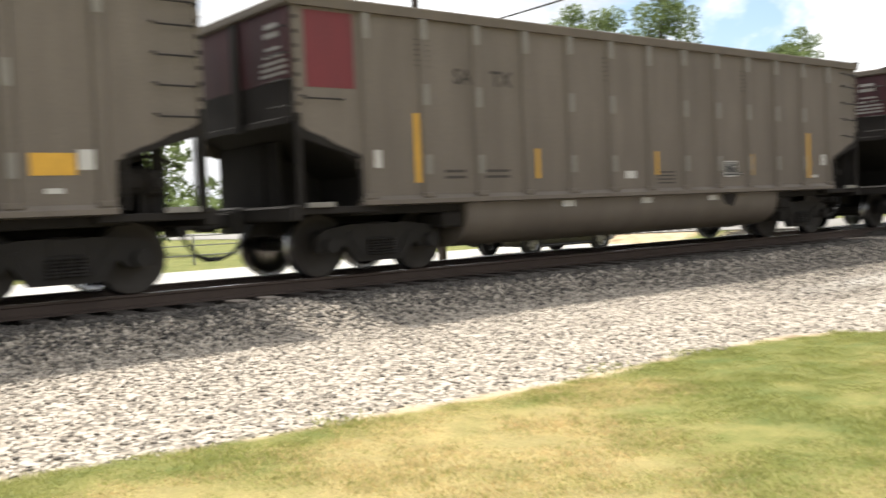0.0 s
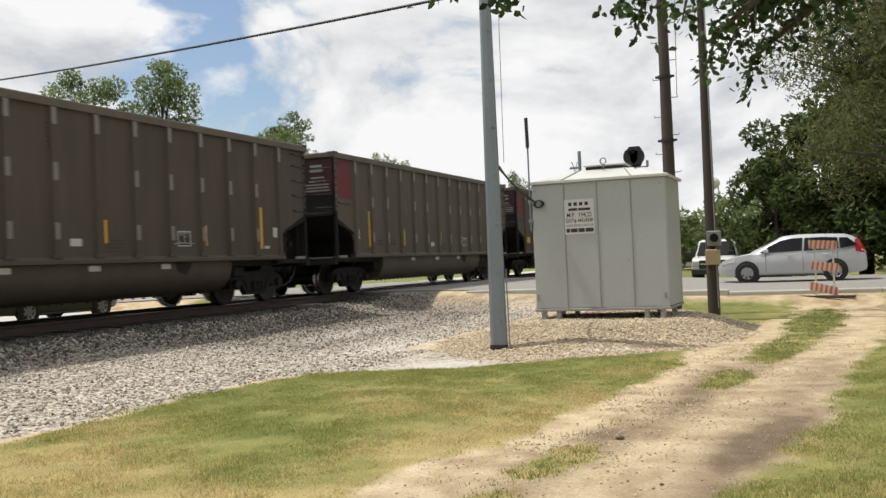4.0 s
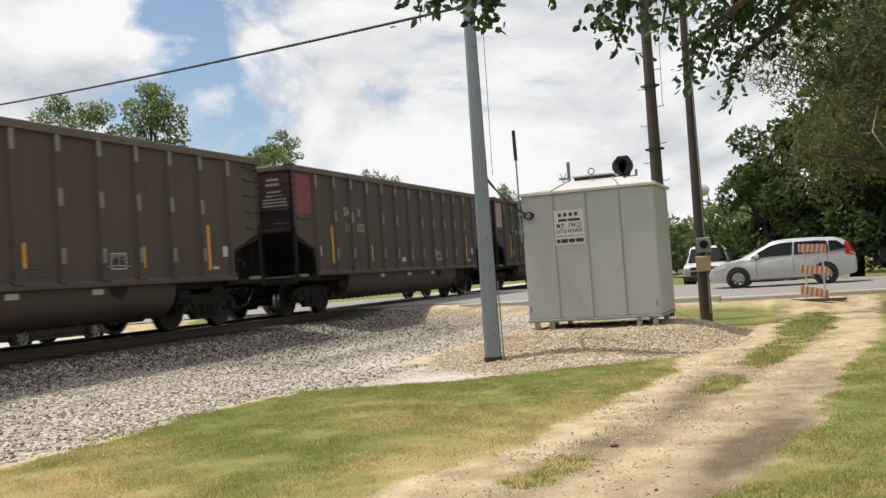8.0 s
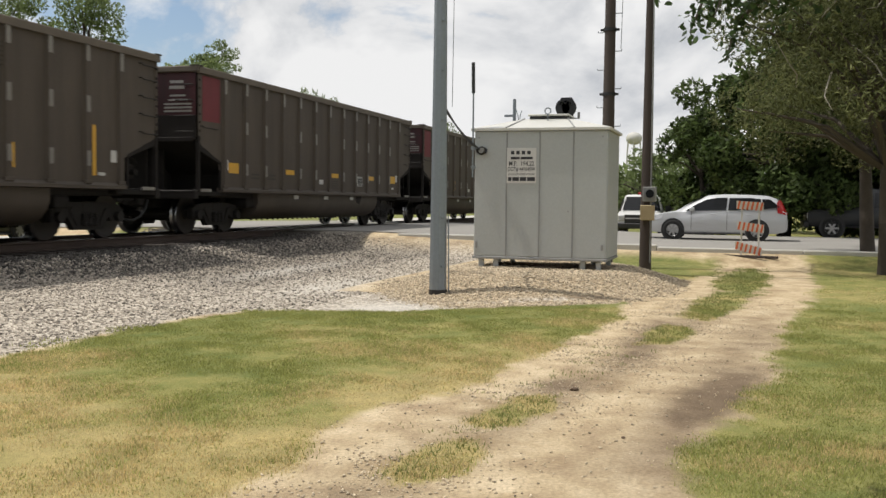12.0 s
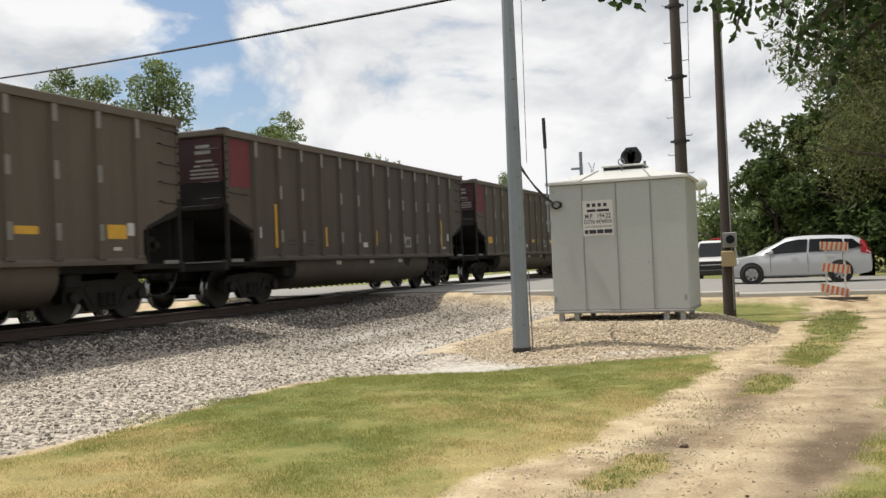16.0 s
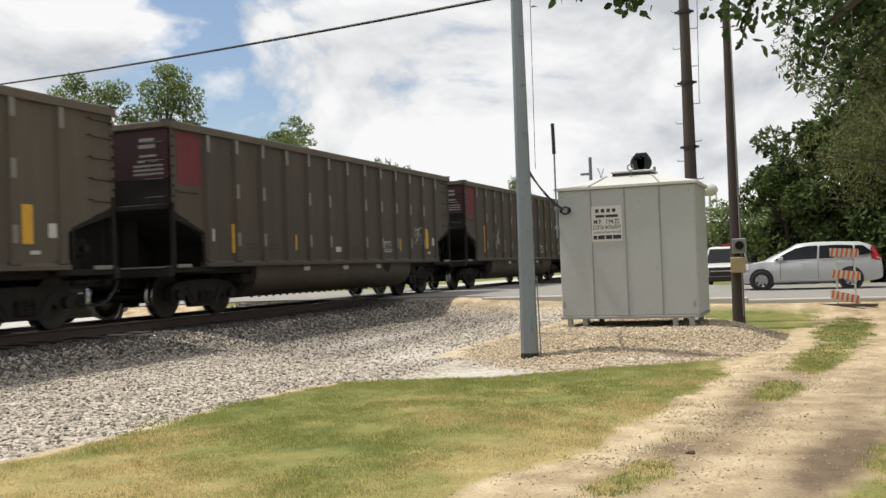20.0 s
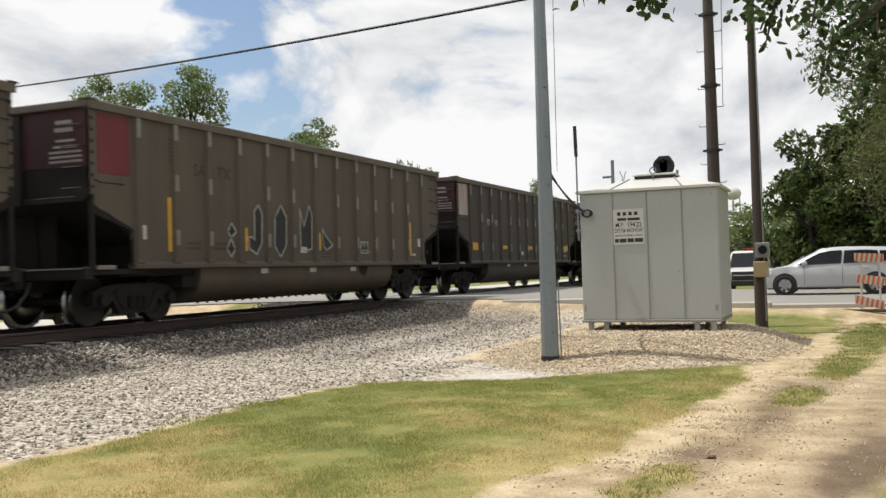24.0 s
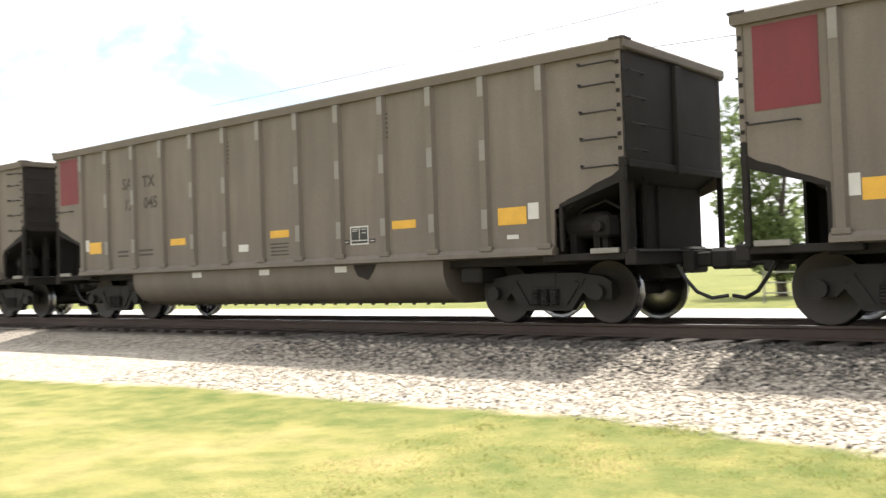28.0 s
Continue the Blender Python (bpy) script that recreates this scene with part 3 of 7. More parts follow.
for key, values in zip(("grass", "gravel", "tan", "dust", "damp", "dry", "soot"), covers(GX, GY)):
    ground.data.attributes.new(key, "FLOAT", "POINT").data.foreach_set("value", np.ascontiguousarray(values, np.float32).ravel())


# loose stones
def stones(name, x, y, size, material, label, sink=0.25):
    """Angular stones, each its own island, joined into one mesh."""
    k = len(x)
    base = np.array([(1, 0, 0), (-1, 0, 0), (0, 1, 0), (0, -1, 0), (0, 0, 1), (0, 0, -1)], float)
    tri = np.array([(0, 2, 4), (2, 1, 4), (1, 3, 4), (3, 0, 4), (2, 0, 5), (1, 2, 5), (3, 1, 5), (0, 3, 5)])
    p = base[None] * rng.uniform(0.55, 1.25, (k, 6, 1)) + rng.normal(0, 0.22, (k, 6, 3))
    a = rng.uniform(0, 6.28, k)
    ca, sa = np.cos(a)[:, None], np.sin(a)[:, None]
    p = np.stack([p[..., 0] * ca - p[..., 1] * sa, p[..., 0] * sa + p[..., 1] * ca, p[..., 2] * 0.75], -1) * size[:, None, None]
    p[..., 0] += x[:, None]
    p[..., 1] += y[:, None]
    p[..., 2] += (height(x, y) + size * (0.5 - sink))[:, None]
    f = tri[None] + (np.arange(k) * 6)[:, None, None]
    ob = new(name, raw_mesh(name, p.reshape(-1, 3), f.reshape(-1, 3), [material]))
    return tagged(ob, label, "gravel", kind="stuff")


def scatter(count, x0, x1, y0, y1, keep):
    x, y = rng.uniform(x0, x1, count), rng.uniform(y0, y1, count)
    ok = keep(x, y) > rng.uniform(0, 1, count)
    return x[ok], y[ok]


sx, sy = scatter(165000, -14, 23, 5.6, 12.4, lambda x, y: covers(x, y)[1] * np.clip(1 - covers(x, y)[3], 0.05, 1) * (0.35 + 0.65 * smoothstep(8.5, 10.5, y)) * np.clip(1.1 - np.abs(x - 4) / 34, 0, 1))
# stones picked for the colour that carries soot and train shade
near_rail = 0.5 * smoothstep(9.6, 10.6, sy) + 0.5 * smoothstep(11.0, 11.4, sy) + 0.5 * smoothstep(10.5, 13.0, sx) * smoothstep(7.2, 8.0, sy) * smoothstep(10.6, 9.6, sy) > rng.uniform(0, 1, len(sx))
for pick, m_, words in ((~near_rail, STONE, "pale grey and brown crushed stone ballast beside the track"), (near_rail, STONE_DARK, "dark crushed stone ballast at the rail, coloured by soot and painted train shade")):
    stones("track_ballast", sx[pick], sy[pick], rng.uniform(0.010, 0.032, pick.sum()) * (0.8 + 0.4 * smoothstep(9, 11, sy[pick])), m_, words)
sx, sy = scatter(26000, -20, 45, 12.4, 17.0, lambda x, y: 0.8 * (1 - (x > 23.3) * (x < 36.4)))
stones("track_ballast", sx, sy, rng.uniform(0.02, 0.05, len(sx)), STONE_DARK, "grey crushed stone between and beyond the rails")
sx, sy = scatter(62000, 10.5, 18.5, 0.5, 6.5, lambda x, y: covers(x, y)[2])
stones("crushed_stone", sx, sy, 0.006 + 0.024 * rng.uniform(0, 1, len(sx)) ** 2.4, STONE_TAN, "loose tan crushed stone heaped round the equipment shelter")
sx, sy = scatter(60000, 1.5, 14, -0.8, 3.2, lambda x, y: (1 - covers(x, y)[0]) * (1 - covers(x, y)[2]) * (0.06 + 0.94 * smoothstep(0.42, 0.60, rough(x, y, 0.7, 61)) * np.exp(-((y - along(STRIP, x) - 0.15) / 0.6) ** 2)))
stones("loose_gravel", sx, sy, 0.003 + 0.011 * rng.uniform(0, 1, len(sx)) ** 2, STONE_TAN, "small loose stones on the beige dirt track")


# grass
def blades(name, x, y, tall, material, label, per=5, wide=0.006, spread=0.07):
    k = len(x)
    bx = x[:, None] + rng.normal(0, spread, (k, per))
    by = y[:, None] + rng.normal(0, spread, (k, per))
    bz = height(x, y)[:, None] + np.zeros((k, per)) - 0.005
    a = rng.uniform(0, 6.28, (k, per))
    h = tall[:, None] * rng.uniform(0.5, 1.2, (k, per))
    lean = rng.uniform(0.1, 0.75, (k, per)) * h
    b = rng.uniform(0, 6.28, (k, per))
    root = np.stack([bx, by, bz], -1)
    side = np.stack([np.cos(a), np.sin(a), 0 * a], -1) * wide
    tip = root + np.stack([np.cos(b) * lean, np.sin(b) * lean, h], -1)
    p = np.stack([root - side, root + side, tip], 2).reshape(-1, 3)
    f = np.arange(k * per * 3).reshape(-1, 3)
    return tagged(new(name, raw_mesh(name, p, f, [material])), label, "grass", kind="stuff")


def turf(x, y):
    """Tuftiness of the lawn: how thick and tall the grass stands."""
    return np.clip(0.25 + 1.5 * (rough(x, y, 0.45, 71) - 0.25), 0.2, 1.2)


def lawn_keep(x, y):
    return covers(x, y)[0] * np.clip(1.35 - np.hypot(x - 2, y - 2) / 16, 0.10, 1) * (0.25 + 0.75 * smoothstep(0.80, 0.30, covers(x, y)[5]))


def dry_keep(x, y):
    return covers(x, y)[0] * np.clip(1.35 - np.hypot(x - 2, y - 2) / 16, 0.10, 1) * smoothstep(0.22, 0.65, covers(x, y)[5])


near_x, near_y = (0.5, 12.6), (-4.0, 7.2)
for count, fits, tall, mat_, words in ((150000, lawn_keep, 0.030, GRASS_BLADE, "short green mown grass"), (150000, dry_keep, 0.026, GRASS_DRY, "sun-dried yellow grass among the green")):
    sx, sy = scatter(count, *near_x, *near_y, fits)
    blades("lawn_grass", sx, sy, rng.uniform(0.6, 1.5, len(sx)) * tall * turf(sx, sy), mat_, words, 6, 0.004, 0.035)
    sx, sy = scatter(count // 2, -7, 22.5, -6, 8.4, lambda x, y: fits(x, y) * (1 - (x > near_x[0]) * (x < near_x[1]) * (y > near_y[0]) * (y < near_y[1])))
    blades("lawn_grass", sx, sy, rng.uniform(0.6, 1.5, len(sx)) * tall * turf(sx, sy), mat_, words, 6, 0.006, 0.05)
sx, sy = scatter(16000, 2.5, 23, -1.5, 2.4, lambda x, y: covers(x, y)[0] * (np.abs(y - along(STRIP, x)) < 0.75) * (y > along(RIGHT_EDGE, x) + 0.2) * (y < along(DIRT_EDGE, x) - 0.1))
blades("weed_strip", sx, sy, rng.uniform(0.015, 0.05, len(sx)), WEED_BLADE, "taller weeds along the middle of the dirt track", 6, 0.005, 0.04)
tx = np.concatenate([rng.normal(cx, 0.12, 40) for cx in (-5.0, -2.2, 3.5, 6.3, 7.4)])
blades("weed_tuft", tx, along(BALLAST_EDGE, tx) + rng.normal(0, 0.12, len(tx)), rng.uniform(0.02, 0.05, len(tx)), GRASS_BLADE, "weed tufts at the edge of the gravel", 6, 0.007)
tx = np.concatenate([rng.normal(cx, 0.07, 12) for cx in (5.9, 6.3, 6.6, 7.1, 7.6, 8.1, 4.2, 5.4)])
blades("weed_sprout", tx, along(STRIP, tx) + rng.normal(0.25, 0.18, len(tx)), rng.uniform(0.015, 0.04, len(tx)), WEED_BLADE, "sparse weed sprouts on the dirt track", 5, 0.005, 0.03)

# clods and litter on the dirt track
for cx, cy, s in ((5.77, 1.28, 0.04), (4.4, 0.75, 0.02), (7.6, 0.5, 0.02)):
    me = bpy.data.meshes.new("clod")
    bm = bmesh.new()
    bmesh.ops.create_icosphere(bm, subdivisions=2, radius=s)
    for v in bm.verts:
        v.co *= 0.75 + 0.5 * noise.noise(v.co * 18 + Vector((cx, cy, 0)))
        v.co.z *= 0.6
    bm.to_mesh(me)
    bm.free()
    me.materials.append(EARTH)
    tagged(new("clod", me), "dark clod of earth on the dirt track", "clod", "clods on the track").matrix_basis = pose(cx, cy, float(height(cx, cy)) + s * 0.25)

# ---- road, crossing and track ----
rb = Build()
ys = np.concatenate([np.linspace(-160, -4, 14), np.linspace(-3, 12.3, 18)])
for a, b in zip(ys[:-1], ys[1:]):
    za, zb = float(road_level(a)), float(road_level(b))
    rb.add([(CROSS_X0, a, za), (CROSS_X1, a, za), (CROSS_X1, b, zb), (CROSS_X0, b, zb), (CROSS_X0, a, za - 0.3), (CROSS_X1, a, za - 0.3), (CROSS_X1, b, zb - 0.3), (CROSS_X0, b, zb - 0.3)],
           [(0, 1, 2, 3), (0, 3, 7, 4), (1, 5, 6, 2)])
road = tagged(new("road", rb.mesh("road", ASPHALT)), "worn pale grey asphalt road rising to the level crossing", "road", kind="structure")
rb = Build()
ys = np.concatenate([np.linspace(14.26, 24, 8), np.linspace(30, 160, 8)])
for a, b in zip(ys[:-1], ys[1:]):
    za, zb = float(road_level(a)), float(road_level(b))
    rb.add([(CROSS_X0, a, za), (CROSS_X1, a, za), (CROSS_X1, b, zb), (CROSS_X0, b, zb), (CROSS_X0, a, za - 0.3), (CROSS_X1, a, za - 0.3)], [(0, 1, 2, 3), (0, 1, 5, 4)])
tagged(new("road", rb.mesh("road", ASPHALT)), "worn asphalt road beyond the railway track", "road", kind="structure")
st = Build().box(-160, CROSS_X0 - 0.1, 18.3, 23.6, 0.05, 0.27).box(CROSS_X1 + 0.1, 200, 18.3, 23.6, 0.05, 0.27)
tagged(new("street", st.mesh("street", CONCRETE)), "pale concrete street running beside the track", "street", kind="structure")
kb = Build()
for a, b in zip(np.linspace(-40, 9, 15)[:-1], np.linspace(-40, 9, 15)[1:]):
    za = float(road_level((a + b) / 2))
    kb.box(CROSS_X0 - 0.36, CROSS_X0 - 0.03, a, b - 0.012, za - 0.25, za + 0.045, 0.02)
tagged(new("kerb", kb.mesh("kerb", CONCRETE)), "low pale concrete kerb along the road", "kerb", kind="structure")
panel = Build().box(0, 2.06, -0.68, 0.68, -0.25, -0.004, 0.01).mesh("panel", CONCRETE)
crossing = thing("crossing_panels", "grey concrete level crossing panels between the rails", "crossing", pose(0, TRACK_Y, RAIL_TOP), kind="structure")
for i in range(6):
    part("panel", panel, None, crossing).matrix_basis = pose(CROSS_X0 + i * 2.1, 0, 0)

# rails: a real rail section, one long bar each
profile = [(-0.07, -0.18), (0.07, -0.18), (0.07, -0.165), (0.012, -0.14), (0.010, -0.045), (0.036, -0.035), (0.036, -0.004), (0.03, 0), (-0.03, 0), (-0.036, -0.004), (-0.036, -0.035), (-0.010, -0.045), (-0.012, -0.14), (-0.07, -0.165)]
track = thing("railway_track", "single railway track of rusty rails on dark ties", "track", pose(0, TRACK_Y, RAIL_TOP), kind="structure")
for side in (-0.755, 0.755):
    b = Build().prism([(side + u, w) for u, w in profile], "x", -180, 420)
    me = b.mesh("rail", RUSTY_RAIL, TREAD)
    for f in me.polygons:
        if f.normal.z > 0.9 and f.center.z > -0.002:
            f.material_index = 1
    part("rail", me, None, track)
tie = Build().box(-0.11, 0.11, -1.3, 1.3, -0.36, -0.185, 0.012).mesh("tie", CREOSOTE)
for i in range(170):
    x = -22 + i * 0.5
    if not CROSS_X0 - 0.2 < x < CROSS_X1 + 0.2:
        part("tie", tie, None, track).matrix_basis = pose(x + rng.normal(0, 0.02), rng.normal(0, 0.03), rng.normal(0, 0.004), 0, 0, rng.normal(0, 0.8))
far_ties = Build()
for i in range(330):
    far_ties.box(64 + i * 0.5, 64.22 + i * 0.5, -1.3, 1.3, -0.36, -0.185)
    if i < 120:
        far_ties.box(-83 + i * 0.5, -82.78 + i * 0.5, -1.3, 1.3, -0.36, -0.185)
tagged(part("far_ties", far_ties, CREOSOTE, track), kind="stuff")
bed = Build().prism([(10.2, -0.2), (16.4, -0.2), (15.2, 0.40), (11.4, 0.40)], "x", 40, 420).prism([(10.2, -0.2), (16.4, -0.2), (15.2, 0.40), (11.4, 0.40)], "x", -180, -24)
tagged(new("track_bed", bed.mesh("track_bed", STONE)), "raised gravel track bed in the distance", "track bed", kind="structure")

# ---- coal cars ----
LENGTH, HALF, TOP = 14.6, 1.56, 3.81
RIBS = [1.14 + 1.016 * i for i in range(13)]
AXLES = (0.72, 2.50, 12.10, 13.88)
WHEEL_R = 0.457


def side_wall(sgn):
    y0, y1 = (-HALF, -HALF + 0.05) if sgn < 0 else (HALF - 0.05, HALF)
    poly = [(0.0, 1.96), (0.98, 1.66), (1.0, 1.04), (13.47, 1.04), (13.49, 1.62), (14.6, 1.98), (14.6, 3.70), (0, 3.70)]
    return Build().prism(poly, "y", y0, y1)


def car_meshes():
    k = {}
    k["side_near"], k["side_far"] = side_wall(-1), side_wall(1)
    k["top_chord"] = Build().prism([(-HALF - 0.065, 3.66), (-HALF + 0.07, 3.66), (-HALF + 0.07, TOP - 0.015), (-HALF + 0.05, TOP), (-HALF - 0.045, TOP), (-HALF - 0.065, TOP - 0.02)], "x", -0.04, LENGTH + 0.04)
    k["top_chord_far"] = Build().prism([(HALF + 0.065, 3.66), (HALF - 0.07, 3.66), (HALF - 0.07, TOP), (HALF + 0.065, TOP)], "x", -0.04, LENGTH + 0.04)
    k["sill"] = Build().prism([(-HALF - 0.07, 1.0), (-HALF + 0.1, 0.98), (-HALF + 0.1, 1.09), (-HALF - 0.012, 1.12), (-HALF - 0.07, 1.06)], "x", 1.0, 13.47)
    k["sill_far"] = Build().prism([(HALF + 0.07, 1.0), (HALF - 0.1, 0.98), (HALF - 0.1, 1.09), (HALF + 0.07, 1.09)], "x", 1.0, 13.47)
    rib = Build().prism([(-0.09, -HALF), (-0.055, -HALF - 0.065), (0.055, -HALF - 0.065), (0.09, -HALF)], "z", 1.10, 3.655)
    for z0, z1 in ((3.36, 3.65), (2.42, 2.72), (1.42, 1.70)):
        rib.box(-0.052, 0.052, -HALF - 0.072, -HALF - 0.06, z0, z1, 0, 1)
    rib.box(-0.11, 0.11, -HALF - 0.07, -HALF + 0.0, 1.085, 1.16, 0.01)
    k["rib_three"] = Build().add(rib.v, rib.f)
    k["rib_three"].m = list(rib.m)
    for i in range(6):
        for x in (-0.10, 0.10):
            rib.box(x - 0.012, x + 0.012, -HALF - 0.012, -HALF, 2.98 + 0.075 * i, 3.0 + 0.075 * i, 0, 2)
    k["rib"] = rib
    plain = Build().prism([(-0.09, -HALF), (-0.055, -HALF - 0.065), (0.055, -HALF - 0.065), (0.09, -HALF)], "z", 1.10, 3.655)
    plain.box(-0.052, 0.052, -HALF - 0.072, -HALF - 0.06, 3.30, 3.64, 0, 1).box(-0.11, 0.11, -HALF - 0.07, -HALF, 1.085, 1.16, 0.01)
    k["rib_plain"] = plain
    prof = [(-1.50, 1.0), (-1.50, 0.78), (-1.44, 0.60), (-1.30, 0.44), (-1.08, 0.34), (-0.85, 0.31), (0.85, 0.31), (1.08, 0.34), (1.30, 0.44), (1.44, 0.60), (1.50, 0.78), (1.50, 1.0)]
    tub = Build().prism(prof, "x", 2.95, 11.40)
    for x in np.arange(3.5, 11.2, 0.31):
        tub.box(x, x + 0.03, -1.02, -0.96, 0.29, 0.345)
    k["belly_tub"] = tub
    k["floor"] = Build().box(1.9, 12.7, -1.5, 1.5, 0.99, 1.03)
    k["centre_sill"] = Build().box(0.15, LENGTH - 0.15, -0.3, 0.3, 0.62, 0.98, 0.02)
    k["underframe"] = Build().box(0.9, 3.2, -1.35, 1.35, 0.86, 1.0, 0.02)
    k["bolster_beam"] = Build().box(2.55, 2.95, -1.4, 1.4, 0.62, 0.858, 0.03)
    end = Build().box(0.0, 0.045, -HALF, HALF, 2.72, 3.72)
    k["end_post"] = Build().box(-0.07, 0.0, -0.1, 0.1, 2.1, 3.66, 0.012)
    k["end_beam"] = Build().box(-0.04, 0.0, -HALF + 0.1, HALF - 0.1, 2.12, 2.22, 0.01)
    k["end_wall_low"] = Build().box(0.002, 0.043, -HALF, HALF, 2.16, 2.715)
    k["centre_web"] = Build().prism([(0.30, 1.0), (0.30, 1.98), (1.88, 1.02), (1.88, 1.0)], "y", -0.04, 0.04)
    # added plate, no real part: blocks the view so the end opening reads dark
    k["end_screen"] = Build().box(0.34, 0.38, -0.45, 1.46, 1.0, 1.96)
    k["bolster_web"] = Build().prism([(-1.42, 1.0), (-1.42, 1.42), (1.42, 1.42), (1.42, 1.0)], "x", 1.28, 1.32)
    k["end_wall"] = end
    k["end_chord"] = Build().box(-0.075, 0.07, -HALF - 0.05, HALF + 0.05, 3.68, TOP + 0.005, 0.018)
    k["corner_cap"] = Build().prism([(-0.085, -HALF - 0.07), (0.14, -HALF - 0.07), (-0.085, -HALF + 0.16)], "z", TOP - 0.01, TOP + 0.018)
    k["slope_sheet"] = Build().add([(0.05, -1.48, 2.16), (0.05, 1.48, 2.16), (1.95, 1.48, 1.0), (1.95, -1.48, 1.0), (0.09, -1.48, 2.2), (0.09, 1.48, 2.2), (1.99, 1.48, 1.04), (1.99, -1.48, 1.04)],
                                   [(0, 1, 2, 3), (4, 7, 6, 5), (0, 3, 7, 4), (1, 5, 6, 2), (0, 4, 5, 1), (3, 2, 6, 7)])
    post = Build().box(0.0, 0.08, -HALF - 0.02, -HALF + 0.06, 0.98, 2.25, 0.01, 2).box(0.0, 0.08, -HALF - 0.02, -HALF + 0.06, 2.25, 3.68, 0.01)
    for z in np.arange(1.2, 3.6, 0.19):
        post.box(0.015, 0.065, -HALF - 0.032, -HALF - 0.018, z, z + 0.05, 0, 2)
    k["corner_post"] = post
    k["platform"] = Build().box(-0.1, 1.35, -HALF + 0.02, HALF - 0.02, 0.90, 1.0, 0.012).box(-0.12, 0.05, -HALF, HALF, 0.82, 1.03, 0.015)
    k["cut_edge"] = Build().prism([(-0.01, 1.95), (0.985, 1.65), (0.985, 1.04), (1.03, 1.04), (1.035, 1.40), (1.03, 1.69), (0.86, 1.76), (0.6, 1.85), (0.45, 1.93), (0.2, 2.01), (-0.01, 2.14)], "y", -HALF - 0.004, -HALF + 0.052)
    k["air_tank"] = Build().lathe([(0.0, -0.36), (0.13, -0.34), (0.19, -0.27), (0.19, 0.27), (0.13, 0.34), (0.0, 0.36)], 14).moved(Matrix.Translation((0.86, -1.05, 1.40)) @ pose(0, 0, 0, 0, 0, 90)).box(0.62, 0.72, -1.2, -0.95, 1.0, 1.3).box(1.0, 1.1, -1.2, -0.95, 1.0, 1.3)
    k["brake_valve"] = Build().box(0.42, 0.66, -1.3, -0.98, 1.22, 1.52, 0.03).tube((0.54, -1.3, 1.36), (0.54, -1.42, 1.36), 0.07, n=10).box(0.5, 0.58, -1.2, -1.1, 1.0, 1.24)
    k["brake_pipe"] = Build().pipe([(0.2, -1.2, 1.55), (0.5, -1.2, 1.72), (0.9, -1.2, 1.60), (1.2, -1.1, 1.2), (1.3, -0.8, 1.05)], 0.02, 6).pipe([(0.08, -1.35, 1.0), (0.08, -1.35, 1.95)], 0.018, 6).pipe([(0.22, -0.6, 1.0), (0.22, -0.6, 2.05)], 0.03, 6)
    k["brace_post"] = Build().box(0.26, 0.42, -0.9, -0.8, 1.0, 2.0, 0.01)
    k["brake_reservoir"] = Build().tube((0.75, -0.75, 1.30), (0.75, 0.35, 1.30), 0.2, n=14).box(0.6, 0.9, -0.5, -0.4, 1.0, 1.2).box(0.6, 0.9, 0.0, 0.1, 1.0, 1.2)
    k["strut"] = Build().box(0.40, 0.50, -0.05, 0.05, 1.0, 1.95, 0.01)
    def grab(x0, x1, z):
        return Build().pipe([(x0, -HALF + 0.0, z + 0.035), (x0, -HALF - 0.07, z + 0.035), (x0 + 0.02, -HALF - 0.085, z), (x1, -HALF - 0.085, z), (x1, -HALF - 0.0, z)], 0.013, 5)
    k["grabs_rear"] = [grab(13.98, 14.5, z) for z in (3.52, 3.235, 2.87, 2.51, 2.14)]
    k["grab_front"] = grab(0.1, 0.72, 2.44)
    k["end_rung"] = Build().pipe([(0.0, -1.45, 0), (-0.07, -1.45, 0), (-0.07, -1.02, 0), (0.0, -1.02, 0)], 0.012, 5)
    k["step"] = Build().box(0.12, 0.55, -HALF - 0.03, -HALF + 0.02, 0.99, 1.06, 0.005)
    k["coupler"] = Build().box(-0.72, 0.15, -0.10, 0.10, 0.76, 0.98, 0.03).box(-0.80, -0.50, -0.17, 0.15, 0.72, 1.02, 0.05).box(-0.30, -0.12, -0.25, 0.25, 0.68, 1.05, 0.03)
    k["air_hose"] = Build().pipe([(-0.1, -0.32, 0.8), (-0.2, -0.33, 0.62), (-0.36, -0.3, 0.42), (-0.55, -0.24, 0.33), (-0.76, -0.16, 0.36)], 0.028, 6)
    k["uncoupling_lever"] = Build().pipe([(-0.05, -1.5, 1.05), (-0.14, -1.5, 1.0), (-0.14, -0.3, 1.0), (-0.4, -0.15, 0.98)], 0.014, 5)
    frame_pts = [(-1.08, 0.36), (-1.08, 0.60), (-0.95, 0.68), (-0.5, 0.74), (0.5, 0.74), (0.95, 0.68), (1.08, 0.60), (1.08, 0.36), (0.72, 0.36), (0.62, 0.46), (0.42, 0.20), (-0.42, 0.20), (-0.62, 0.46), (-0.72, 0.36)]
    fr = Build().prism(frame_pts, "y", -0.07, 0.07)
    for dx in (-0.62, 0.62):
        fr.prism([(dx - 0.14, 0.50), (dx + 0.14 * (1 if dx < 0 else 0.3), 0.66), (dx + 0.10 * (1 if dx > 0 else -1) * -0.2, 0.52)], "y", -0.085, -0.06)
    fr.tube((-0.89, -0.17, WHEEL_R), (-0.89, 0.0, WHEEL_R), 0.105, n=14).tube((0.89, -0.17, WHEEL_R), (0.89, 0.0, WHEEL_R), 0.105, n=14)
